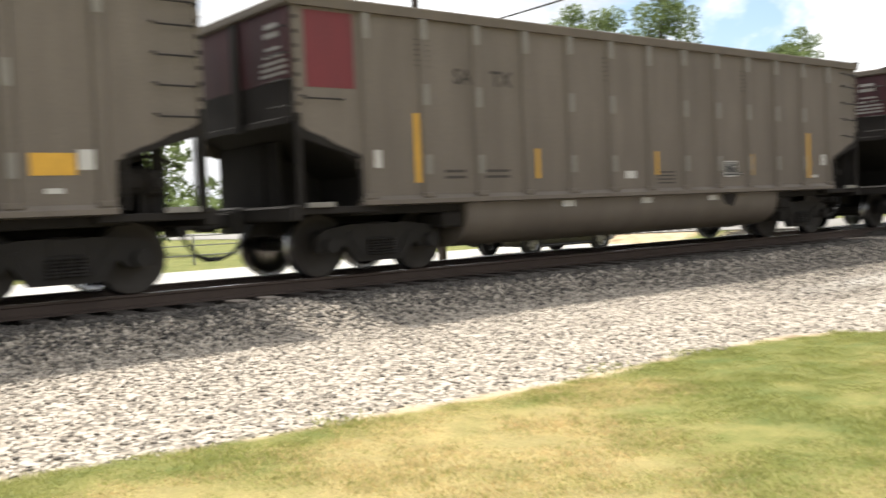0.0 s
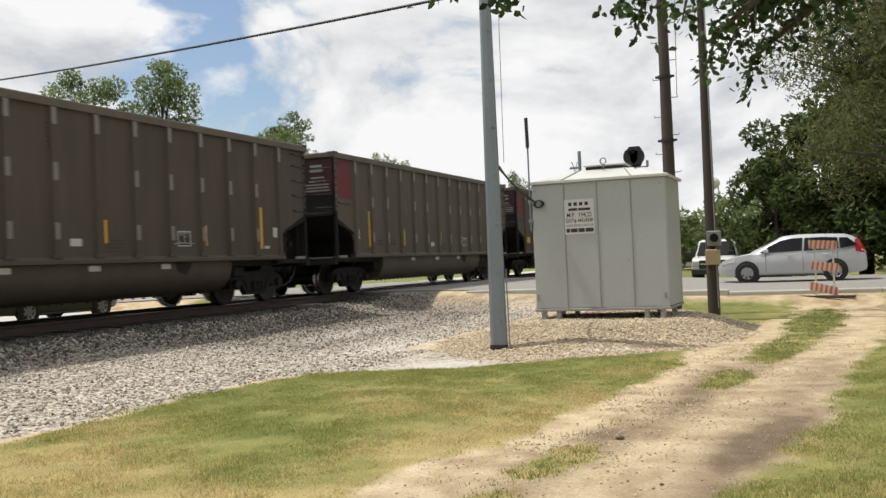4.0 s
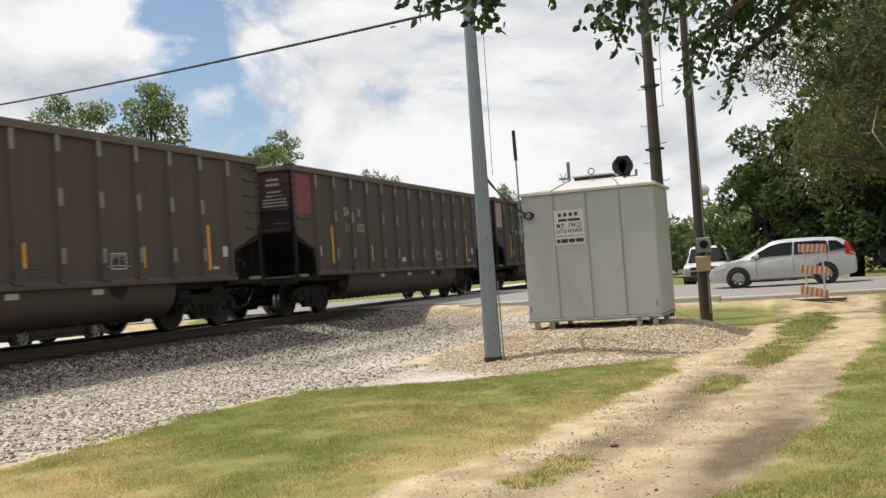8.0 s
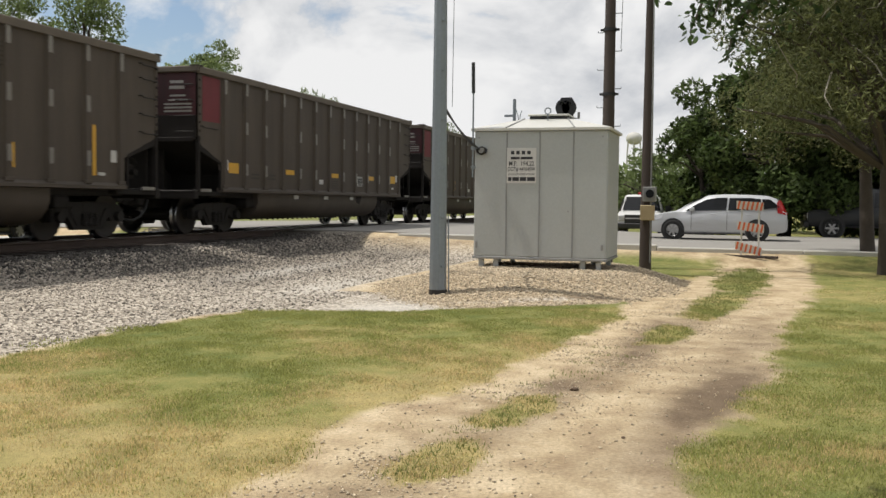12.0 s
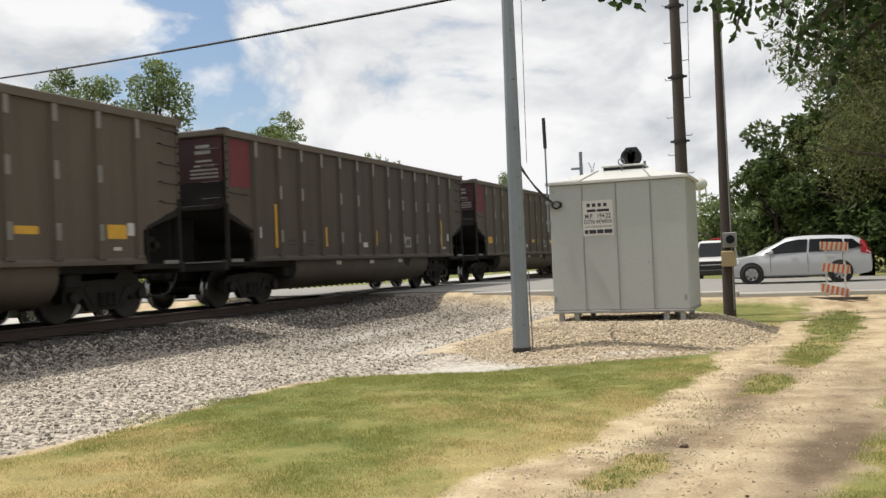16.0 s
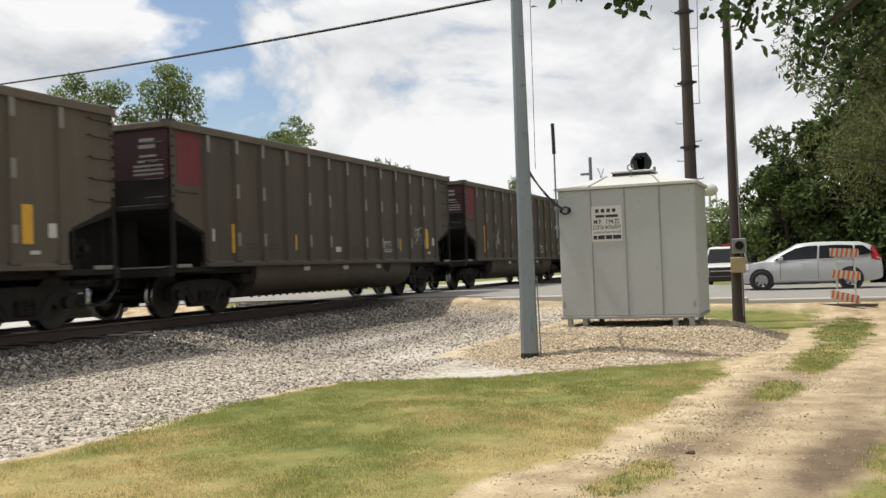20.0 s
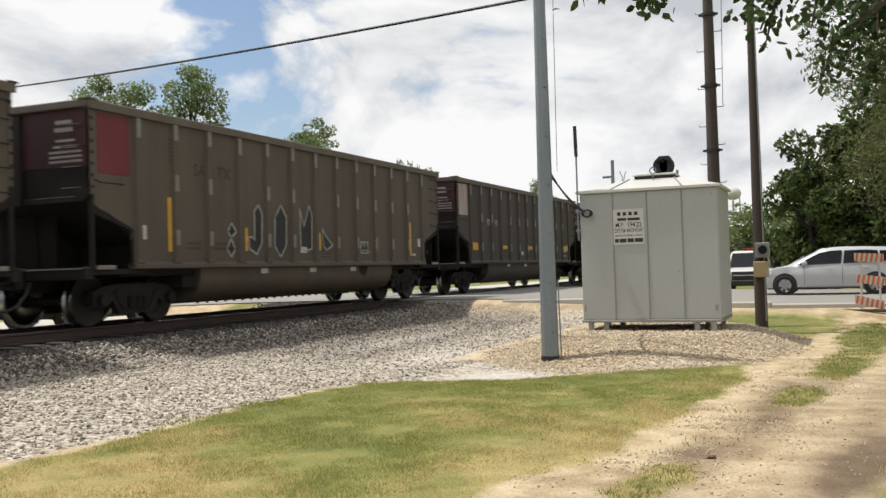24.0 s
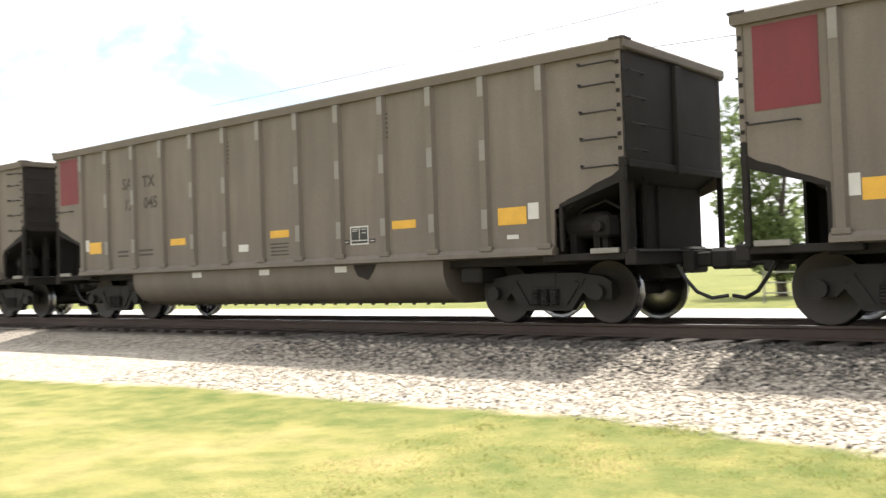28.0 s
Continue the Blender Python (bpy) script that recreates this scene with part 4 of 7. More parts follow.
    fr.prism([(-0.60, 0.60), (-0.36, 0.28), (-0.28, 0.28), (-0.50, 0.62)], "y", -0.10, -0.06).prism([(0.60, 0.60), (0.36, 0.28), (0.28, 0.28), (0.50, 0.62)], "y", -0.10, -0.06)
    k["side_frame"] = fr
    spring = Build()
    spring.lathe([(0.0, 0.28)] + [(0.078 if i % 2 else 0.060, 0.28 + 0.02 * i) for i in range(13)] + [(0.0, 0.52)], 7, axis="z").moved(Matrix.Translation((0, -0.09, 0)))
    k["spring"] = spring
    k["bolster"] = Build().box(-0.2, 0.2, -1.1, 1.1, 0.52, 0.76, 0.03)
    k["brake_beam"] = Build().box(-0.04, 0.04, -0.75, 0.75, 0.30, 0.38, 0.01)
    r = WHEEL_R
    wheel = Build().lathe([(0.0, -0.84), (0.12, -0.84), (0.13, -0.79), (0.27, -0.765), (0.36, -0.80), (0.42, -0.815), (r - 0.012, -0.815)], 18).lathe([(r - 0.012, -0.815), (r, -0.80), (r + 0.004, -0.71), (r + 0.03, -0.685), (r + 0.028, -0.665), (r - 0.03, -0.66), (0.38, -0.68), (0.27, -0.72), (0.1, -0.70)], 18, 1)
    for i in range(3):
        a = 2 * math.pi * i / 3
        wheel.tube((0.06 * math.cos(a), -0.85, 0.06 * math.sin(a)), (0.06 * math.cos(a), -0.835, 0.06 * math.sin(a)), 0.016, n=6)
    k["wheel"] = wheel
    k["axle"] = Build().tube((0, -0.85, 0), (0, 0.85, 0), 0.08, n=10)
    return k


def plate(x, z, w, h, proud=0.006, slot=0):
    return Build().box(x - w / 2, x + w / 2, -HALF - proud, -HALF + 0.002, z - h / 2, z + h / 2, 0, slot)


CM = car_meshes()
SHARED = {}


def shared(name, built, mats, smooth=False):
    if name not in SHARED:
        SHARED[name] = built.mesh(name.split("|")[0], *mats, smooth=smooth)
    return SHARED[name]


def flip(m):
    """The same part at the other end of the car."""
    return Matrix.Translation((LENGTH, 0, 0)) @ Matrix.Diagonal((-1, 1, 1, 1)) @ m


def coal_car(style, label):
    """A long aluminium-sided coal car. style: paint, panel and marks."""
    paint = {"t": TAUPE, "m": UMBER, "b": BROWN, "d": DARK}[style[0]]
    panel = {"r": RED, "p": PINK, "w": CHALK, "n": None}[style[1]]
    marks = style[2]
    car = thing("coal_car", label, "railway car", pose(0, -60, 0), "coal cars of the train")
    pn = paint.name
    P = lambda name, key, mat_, lab="", smooth=False: part(name, shared(key + "|" + mat_.name, CM[key.split("@")[0]], (mat_, PATCH, BLACK_STEEL), smooth), None, car, lab)
    P("side_wall", "side_near", paint)
    P("side_wall", "side_far", paint)
    P("top_chord", "top_chord", CHORD)
    P("top_chord", "top_chord_far", CHORD)
    P("side_sill", "sill", paint)
    P("side_sill", "sill_far", paint)
    for i, x in enumerate(RIBS):
        P("rib", "rib" if (i * 5 + len(pn)) % 4 == 0 else "rib_three" if i % 3 else "rib_plain", paint).matrix_basis = pose(x, 0, 0)
    P("belly_tub", "belly_tub", paint, "rounded tub hanging between the trucks", True)
    P("floor", "floor", BLACK_STEEL)
    P("centre_sill", "centre_sill", BLACK_STEEL)
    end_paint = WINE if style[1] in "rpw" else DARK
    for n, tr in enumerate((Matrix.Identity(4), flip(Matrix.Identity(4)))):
        for name, key, m_ in (("end_wall", "end_wall", end_paint if n == 0 else NEAR_BLACK), ("end_chord", "end_chord", CHORD), ("end_wall", "end_wall_low", NEAR_BLACK), ("end_post", "end_post", NEAR_BLACK), ("end_beam", "end_beam", NEAR_BLACK), ("centre_web", "centre_web", BLACK_STEEL), ("bolster_web", "bolster_web", BLACK_STEEL), ("end_screen", "end_screen", BLACK_STEEL), ("underframe", "underframe", BLACK_STEEL), ("bolster_beam", "bolster_beam", BLACK_STEEL), ("slope_sheet", "slope_sheet", BLACK_STEEL), ("platform", "platform", BLACK_STEEL), ("coupler", "coupler", STEEL),
                              ("air_hose", "air_hose", BLACKP), ("uncoupling_lever", "uncoupling_lever", STEEL), ("corner_post", "corner_post", paint), ("strut", "strut", BLACK_STEEL), ("step", "step", PATCH), ("soot_edge", "cut_edge", BLACK_STEEL), ("corner_cap", "corner_cap", DARK)):
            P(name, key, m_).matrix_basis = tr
        P("corner_post", "corner_post", paint).matrix_basis = tr @ Matrix.Diagonal((1, -1, 1, 1))
        for z in (3.4, 3.05, 2.7, 2.35):
            P("end_rung", "end_rung", STEEL).matrix_basis = tr @ pose(0, 0, z)
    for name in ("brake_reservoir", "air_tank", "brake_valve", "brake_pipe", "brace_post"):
        P(name, name, BLACK_STEEL).matrix_basis = flip(Matrix.Identity(4))
    for i in range(5):
        part("grab_iron", shared(f"grab_iron|{i}", CM["grabs_rear"][i], (STEEL,)), None, car)
    part("grab_iron", shared("grab_iron|f", CM["grab_front"], (STEEL,)), None, car)
    # load, just under the rim
    if "coal" not in SHARED:
        cx, cy = np.meshgrid(np.linspace(0.1, 14.5, 40), np.linspace(-1.48, 1.48, 9), indexing="ij")
        cz = 3.05 + 0.35 * rough(cx, cy, 1.7, 5) + 0.25 * (1 - np.abs(cy) / 1.5)
        q = np.arange(cx.size).reshape(cx.shape)
        SHARED["coal"] = raw_mesh("coal_heap", np.stack([cx, cy, cz], -1).reshape(-1, 3), np.stack([q[:-1, :-1], q[1:, :-1], q[1:, 1:], q[:-1, 1:]], -1).reshape(-1, 4), [COAL], True)
    part("coal_heap", SHARED["coal"], None, car)
    # trucks and wheels
    for c in (1.61, 12.99):
        truck = part("truck_bolster", shared("bolster", CM["bolster"], (STEEL,)), None, car)
        truck.matrix_basis = pose(c, 0, 0)
        for s in (-1, 1):
            m = pose(0, -1.02, 0) if s < 0 else pose(0, 1.02, 0, 0, 0, 180)
            part("side_frame", shared("side_frame", CM["side_frame"], (STEEL,)), None, truck).matrix_basis = m
            if s < 0:
                for dx in (-0.16, 0.0, 0.16):
                    part("spring", shared("spring", CM["spring"], (STEEL,)), None, truck).matrix_basis = m @ pose(dx, 0, 0)
        for dx in (-0.46, 0.46):
            part("brake_beam", shared("brake_beam", CM["brake_beam"], (STEEL,)), None, truck).matrix_basis = pose(dx, 0, 0)
    for x in AXLES:
        axle = part("wheelset", shared("axle", CM["axle"], (STEEL,)), None, car)
        axle.matrix_basis = pose(x, 0, WHEEL_R)
        for m in (Matrix.Identity(4), pose(0, 0, 0, 0, 0, 180)):
            part("wheel", shared("wheel", CM["wheel"], (WHEELM, TREAD), True), None, axle).matrix_basis = m
    # panel, reflectors, labels
    if panel:
        part("red_panel" if panel is not CHALK else "chalky_panel", shared("panel|" + panel.name, plate(0.575, 3.11, 0.77, 1.02), (panel,)), None, car)
    eb = Build()
    for i, (z, w) in enumerate(((3.16, 0.40), (3.06, 0.5), (2.97, 0.7), (2.89, 0.7), (2.81, 0.7))):
        eb.box(-0.008, 0.002, -1.05 - w / 2, -1.05 + w / 2, z - 0.02, z + 0.02)
    eb.box(-0.008, 0.002, -1.20, -0.85, 3.44, 3.50).box(-0.008, 0.002, -1.22, -0.83, 3.31, 3.38)
    tagged(part("stencil_print", shared("end_lines", eb, (STENCIL_W,)), None, car), kind="stuff")
    if marks in "Hh":
        for x, w, h in ((1.61, 0.48, 0.25), (12.77, 0.50, 0.25), (4.66, 0.50, 0.13), (7.71, 0.50, 0.13), (10.68, 0.50, 0.13)):
            part("reflector", shared(f"refl|{x}", plate(x, 1.58, w, h), (YELLOW,)), None, car)
    elif marks == "V":
        for x, z, h, w in ((2.0, 1.80, 1.0, 0.10), (4.43, 1.57, 0.48, 0.08), (7.44, 1.57, 0.42, 0.07), (10.44, 1.53, 0.42, 0.05), (12.55, 1.72, 0.95, 0.10)):
            part("reflector", shared(f"reflv|{x}", plate(x, z, w, h), (YELLOW,)), None, car)
    else:
        for x, z, h, w in ((2.05, 1.58, 0.60, 0.16), (4.60, 1.52, 0.36, 0.07), (10.6, 1.52, 0.36, 0.07), (12.62, 1.72, 0.62, 0.22)):
            part("reflector", shared(f"reflS|{x}", plate(x, z, w, h), (YELLOW,)), None, car)
    for x, z, w, h in ((1.26, 1.64, 0.19, 0.25), (13.14, 1.63, 0.18, 0.23), (6.70, 1.37, 0.27, 0.13), (12.77, 1.28, 0.20, 0.06)):
        part("paper_label", shared(f"lab|{x}", plate(x, z, w, h), (WHITE,)), None, car)
    for x in (5.17, 7.19, 9.17):
        part("tub_plate", shared(f"tubp|{x}", Build().box(x - 0.14, x + 0.14, -1.508, -1.498, 0.86, 0.96), (WHITE,)), None, car)
    q = Build().box(9.505, 9.885, -HALF - 0.006, -HALF, 1.315, 1.595)
    for x0, x1, z0, z1 in ((9.49, 9.90, 1.585, 1.607), (9.49, 9.90, 1.303, 1.325), (9.49, 9.508, 1.325, 1.585), (9.882, 9.90, 1.325, 1.585), (9.508, 9.882, 1.365, 1.378), (9.69, 9.703, 1.378, 1.585), (9.54, 9.66, 1.55, 1.56), (9.54, 9.64, 1.525, 1.533), (9.74, 9.85, 1.55, 1.56), (9.76, 9.84, 1.49, 1.50)):
        q.box(x0, x1, -HALF - 0.010, -HALF - 0.002, z0, z1, 0, 1)
    for x in (9.34, 9.93):
        q.box(x, x + 0.12, -HALF - 0.006, -HALF, 1.325, 1.39).box(x + 0.02, x + 0.10, -HALF - 0.009, -HALF - 0.002, 1.35, 1.365, 0, 1)
    part("data_plate", shared("data_plate", q, (BLACK, WHITE)), None, car, "black data panel in a white frame")
    small = Build()
    for i in range(4):
        small.box(7.46, 7.94, -HALF - 0.004, -HALF, 1.20 + i * 0.065, 1.225 + i * 0.065)
    for i in range(2):
        small.box(2.5, 2.9, -HALF - 0.004, -HALF, 1.35 + i * 0.09, 1.39 + i * 0.09).box(3.3, 3.8, -HALF - 0.004, -HALF, 1.35 + i * 0.09, 1.39 + i * 0.09)
    tagged(part("small_print", shared("small_print", small, (STENCIL,)), None, car), kind="stuff")
    stain = Build()
    for i in range(40):
        x = 9.48 + 0.0125 * i
        stain.box(x, x + 0.0127, -1.506, -1.499, 0.965 - 0.25 * math.sin(math.pi * (i + 0.5) / 40) ** 0.6 * (0.92 + 0.08 * math.sin(i * 0.31)), 0.978)
    part("oil_stain", shared("stain", stain, (NEAR_BLACK,)), None, car, "black grease smear")
    return car




def stencil(car, rows, mat_):
    for text, x, z, size in rows:
        letters("stencil", text, size, mat_, car, Matrix.Translation((x, -HALF - 0.007, z)) @ pose(0, 0, 0, 90), bold=0.006)


def spray(car, name, strokes, r, mat_, label, proud=0.006):
    """A painted tag: round strokes laid flat on the side."""
    b = Build()
    for pts in strokes:
        for (x0, z0), (x1, z1) in zip(pts[:-1], pts[1:]):
            d = math.hypot(x1 - x0, z1 - z0) or 1
            ux, uz = (x1 - x0) / d * r, (z1 - z0) / d * r
            y = -HALF - proud
            b.add([(x0 - ux - uz, y, z0 - uz + ux), (x0 - ux + uz, y, z0 - uz - ux), (x1 + ux + uz, y, z1 + uz - ux), (x1 + ux - uz, y, z1 + uz + ux)], [(0, 1, 2, 3)])
    part(name, b, mat_, car, label)


STYLE_WORDS = {
    "mrH": "dusty umber coal car with a red square and yellow reflectors", "mrV": "dusty umber coal car with a red square and upright yellow bars", "mrS": "umber coal car with a red square and short yellow bars",
    "trH": "dusty taupe coal car with a red square and yellow reflectors", "trV": "dusty taupe coal car with a red square and upright yellow bars",
    "trS": "taupe coal car with a red square and short yellow bars", "brV": "brown weathered coal car with a red square", "bpV": "brown weathered coal car with a faded pink panel",
    "dwV": "dark sooty coal car with a chalky white panel", "dwH": "dark sooty coal car with chalky panel and yellow marks", "dnV": "dark sooty coal car with no red square", "brH": "brown weathered coal car with yellow reflectors", "brS": "brown weathered coal car with short yellow bars"}
TRAIN = {-2: "mrH", -1: "trH", 0: "trV", 1: "bpV", 2: "brH", 3: "brH", 4: "mrV", 5: "brH", 6: "brV", 7: "mrV", 8: "brH", 9: "brV", 10: "mrV", 11: "dwH", 12: "brV", 13: "bpV", 14: "dwV",
         15: "dwV", 16: "brV", 17: "dnV", 18: "brV", 19: "brH", 20: "brV", 21: "mrH", 22: "mrV", 23: "brH", 24: "mrH", 25: "brV", 26: "mrH", 27: "mrV", 28: "brV", 29: "mrH",
         30: "mrS", 31: "brS", 32: "brV", 33: "mrH", 34: "brV", 35: "dnV", 36: "mrH", 37: "mrV", 38: "dwH", 39: "bpV", 40: "trV", 41: "trH", 42: "trH"}
for k in range(43, 51):
    TRAIN[k] = ("trV", "brH", "trH", "brV")[k % 4]
PROTO, CARS = {}, {}
for k in sorted(TRAIN):
    s = TRAIN[k]
    if s not in PROTO:
        PROTO[s] = coal_car(s, STYLE_WORDS[s])
        CARS[k] = PROTO[s]
    else:
        CARS[k] = None
for k in sorted(TRAIN):
    if CARS[k] is None:
        CARS[k] = copy_thing(PROTO[TRAIN[k]], pose(0, -60, 0))
DIM = (("SA", 2.91, 2.86, 0.33), ("TX", 3.69, 2.86, 0.33), ("12", 2.95, 2.42, 0.33), ("045", 3.76, 2.42, 0.33))
stencil(CARS[41], DIM, STENCIL)
for k, mark in ((0, STENCIL), (4, STENCIL), (21, STENCIL), (24, STENCIL), (27, STENCIL), (33, STENCIL), (37, STENCIL)):
    stencil(CARS[k], (("SA", 2.91, 2.86, 0.33), ("TX", 3.69, 2.86, 0.33)), mark)
for k, low in ((1, ("11", "")), (13, ("11", "102")), (39, ("11", "195"))):
    stencil(CARS[k], (("SA", 2.91, 2.72, 0.33), ("X", 3.69, 2.72, 0.33)) + tuple((t, x, 2.28, 0.33) for t, x in zip(low, (2.93, 3.74)) if t), STENCIL_W)
for k, low, z in ((11, ("91", "17"), 2.1), (14, ("90", "75"), 2.42), (38, ("90", "19"), 2.42)):
    stencil(CARS[k], ((low[0], 2.93, z, 0.33), (low[1], 3.7, z, 0.33)), STENCIL_W)
stencil(CARS[11], (("SA", 2.91, 2.53, 0.33), ("TX", 3.69, 2.53, 0.33)), STENCIL_FADED)
word = [[(4.42, 1.2), (4.42, 1.95)], [(4.83, 1.22), (4.86, 1.97)], [(4.42, 1.56), (4.84, 1.58)],
        [(5.52, 1.5), (5.85, 1.55), (5.83, 1.74), (5.68, 1.8), (5.53, 1.68), (5.49, 1.42), (5.56, 1.25), (5.7, 1.2), (5.88, 1.28)],
        [(6.66, 1.24), (6.66, 1.64)], [(6.65, 1.8), (6.67, 1.84)],
        [(7.66, 1.2), (7.66, 1.58)], [(7.66, 1.46), (7.78, 1.58), (7.92, 1.5), (7.93, 1.2)],
        [(8.92, 1.22), (8.8, 1.32), (8.8, 1.48), (8.92, 1.58), (9.04, 1.48), (9.04, 1.32), (8.92, 1.22)],
        [(9.86, 1.6), (9.87, 1.3), (9.97, 1.22), (10.1, 1.34)], [(10.12, 1.62), (10.12, 1.2)],
        [(11.16, 1.62), (11.0, 1.6), (10.96, 1.48), (11.14, 1.4), (11.12, 1.26), (10.94, 1.24)]]
spray(CARS[11], "spray_letters", word, 0.04, TAG_WHITE, "thin white sprayed letters")
spray(CARS[16], "spray_letters", [[(4.9, 2.5), (4.4, 2.4), (4.4, 1.6), (4.9, 1.5)], [(4.4, 2.0), (4.8, 2.0)], [(5.8, 1.4), (5.8, 2.4), (6.2, 2.2), (5.85, 1.95), (6.25, 1.4)], [(7.2, 1.5), (6.95, 1.9), (7.2, 2.35), (7.5, 1.9), (7.2, 1.5)], [(8.5, 2.2), (8.1, 2.0), (8.15, 1.5), (8.5, 1.45)], [(9.2, 1.4), (9.2, 2.3)], [(9.6, 2.3), (9.2, 1.85), (9.65, 1.4)]], 0.045, TAG_WHITE, "tall white sprayed letters")
piece = [[(3.60, 2.02), (4.02, 1.38), (4.08, 1.30)], [(4.62, 2.06), (4.12, 1.30)], [(4.92, 2.04), (4.78, 1.34), (5.16, 1.28), (5.24, 2.02)], [(5.50, 1.28), (5.62, 2.28), (5.88, 1.28)], [(5.52, 1.62), (5.80, 1.62)], [(6.24, 1.28), (6.42, 2.10)], [(6.40, 1.66), (6.72, 2.10)], [(6.44, 1.66), (6.94, 1.28)]]
spray(CARS[28], "spray_shadow", [[(x + 0.07, z - 0.04) for x, z in s] for s in piece], 0.15, BLACK, "black sprayed shadow", 0.004)
spray(CARS[28], "spray_piece", piece, 0.12, TAG_CYAN, "large pale blue-green sprayed lettering", 0.006)
spray(CARS[28], "spray_outline", [[(x - 0.12, z + 0.05) for x, z in s] for s in piece] + [[(2.6, 2.0), (2.95, 1.7)], [(2.6, 1.7), (2.95, 2.0)], [(2.78, 2.1), (2.78, 1.6)], [(7.55, 2.05), (7.7, 1.85)]], 0.022, TAG_WHITE, "white sprayed outline", 0.008)
jom = [[(4.73, 2.16), (4.88, 2.31), (5.02, 2.11), (4.99, 1.51), (4.79, 1.26), (4.53, 1.38), (4.50, 1.62), (4.64, 1.62), (4.72, 1.55)], [(5.76, 2.35), (5.98, 2.09), (5.95, 1.46), (5.71, 1.20), (5.49, 1.45), (5.52, 2.07)], [(6.54, 2.30), (6.72, 1.92), (6.97, 2.39), (7.09, 2.20), (7.05, 1.40), (6.74, 1.34), (6.57, 1.40)],
       [(3.91, 1.89), (3.78, 1.72), (3.90, 1.60), (4.08, 1.72)], [(3.88, 1.58), (3.74, 1.37), (3.88, 1.20), (4.02, 1.37)], [(7.54, 1.88), (7.75, 1.68), (8.04, 1.50), (7.72, 1.36), (7.60, 1.50)]]
for poly in jom:
    part("spray_letter", Build().add([(x, -HALF - 0.005, z) for x, z in poly], [tuple(range(len(poly)))]), BLACK, CARS[37], "black sprayed letter")
spray(CARS[37], "spray_outline", [p + p[:1] for p in jom], 0.018, TAG_WHITE, "white outlined sprayed letters", 0.008)
for k, x in ((31, 12.0), (4, 4.4), (32, 3.4), (10, 9.0)):
    spray(CARS[k], "spray_scrawl", [[(x + 0.7 * math.sin(i * 2.4 + k) * 0.5, 1.45 + 0.42 * math.cos(i * 1.7) ** 2 + 0.03 * i), (x + 0.7 * math.sin(i * 2.4 + 1.3 + k) * 0.5, 1.55 + 0.5 * math.cos(i * 1.7 + 0.8) ** 2)] for i in range(13)], 0.022, TAG_WHITE, "small white sprayed scrawl")


# small surges of the train about its steady pace: second, metres
SURGE = ((0, -0.79), (0.1, -0.76), (0.2, -1.0), (0.3, 0.7), (0.4, 0.15), (1, 0), (3, 0.29), (6, 0.15), (7, -0.05), (8, 0.08), (10, -0.17), (12, 0.35), (13, 0.3), (16, 0.49), (18, 0.44), (20, 0.37), (22, 0.0), (24, -0.35), (26, 0.34),
         (26.6, -0.45), (26.8, 0.47), (27, 0.50), (27.2, -0.29), (27.4, 0.58), (27.6, 1.07), (27.8, 0.24), (28, 1.19))


def motions():
    """The train rolls past at a steady pace; its wheels turn while it is near."""
    for k, car in CARS.items():
        start = PHASE + PITCH * k + (0.3 if k < 0 else 0.0)  # slack taken up in the first couplings
        walk(car, [(t, pose(start - SPEED * t + c, TRACK_Y, RAIL_TOP)) for t, c in SURGE])
        near = max(0.0, (start - 40) / SPEED), min(28.0, (start + 38) / SPEED)
        steps = range(int(near[0] * 30), int(near[1] * 30) + 1)
        for axle in [o for o in car.children if o.name.startswith("wheelset")]:
            x = axle.matrix_basis.translation.x
            rows = [(i / 30, pose(x, 0, WHEEL_R) @ Matrix.Rotation(-SPEED * (i / 30) / WHEEL_R, 4, "Y")) for i in steps]
            if rows:
                walk(axle, ([(0.0, rows[0][1])] if steps[0] > 0 else []) + rows + ([(28.0, rows[-1][1])] if steps[-1] < 840 else []))

# ---- signal equipment shelter ----
SX0, SX1, SY0, SY1, SZ0, SZ1 = 15.36, 16.95, 2.27, 4.68, 0.47, 2.74
MOUND = 0.25
shelter = thing("equipment_shelter", "light grey steel signal equipment shelter on short feet", "shelter", pose(0, 0, 0))
part("body", Build().box(SX0, SX1, SY0, SY1, SZ0, SZ1, 0.012), GREY_PAINT, shelter)
wid = (SY1 - SY0) / 4
for i in range(4):
    y = SY0 + i * wid
    part("wall_panel", Build().box(SX0 - 0.012, SX0 - 0.001, y + 0.012, y + wid - 0.012, SZ0 + 0.01, SZ1 - 0.01, 0.004), GREY_PAINT, shelter)
    if i:
        part("seam", Build().box(SX0 - 0.02, SX0 - 0.002, y - 0.012, y + 0.012, SZ0 + 0.005, SZ1 - 0.02, 0.004), SEAM, shelter)
part("end_panel", Build().box(SX0 + 0.02, SX1 - 0.02, SY0 - 0.012, SY0 - 0.001, SZ0 + 0.01, SZ1 - 0.01, 0.004), GREY_PAINT, shelter)
part("base_rail", Build().box(SX0 - 0.02, SX1 + 0.02, SY0 - 0.02, SY1 + 0.02, SZ0 - 0.05, SZ0, 0.008), SEAM, shelter)
cx, cyy = (SX0 + SX1) / 2, (SY0 + SY1) / 2
ov = 0.06
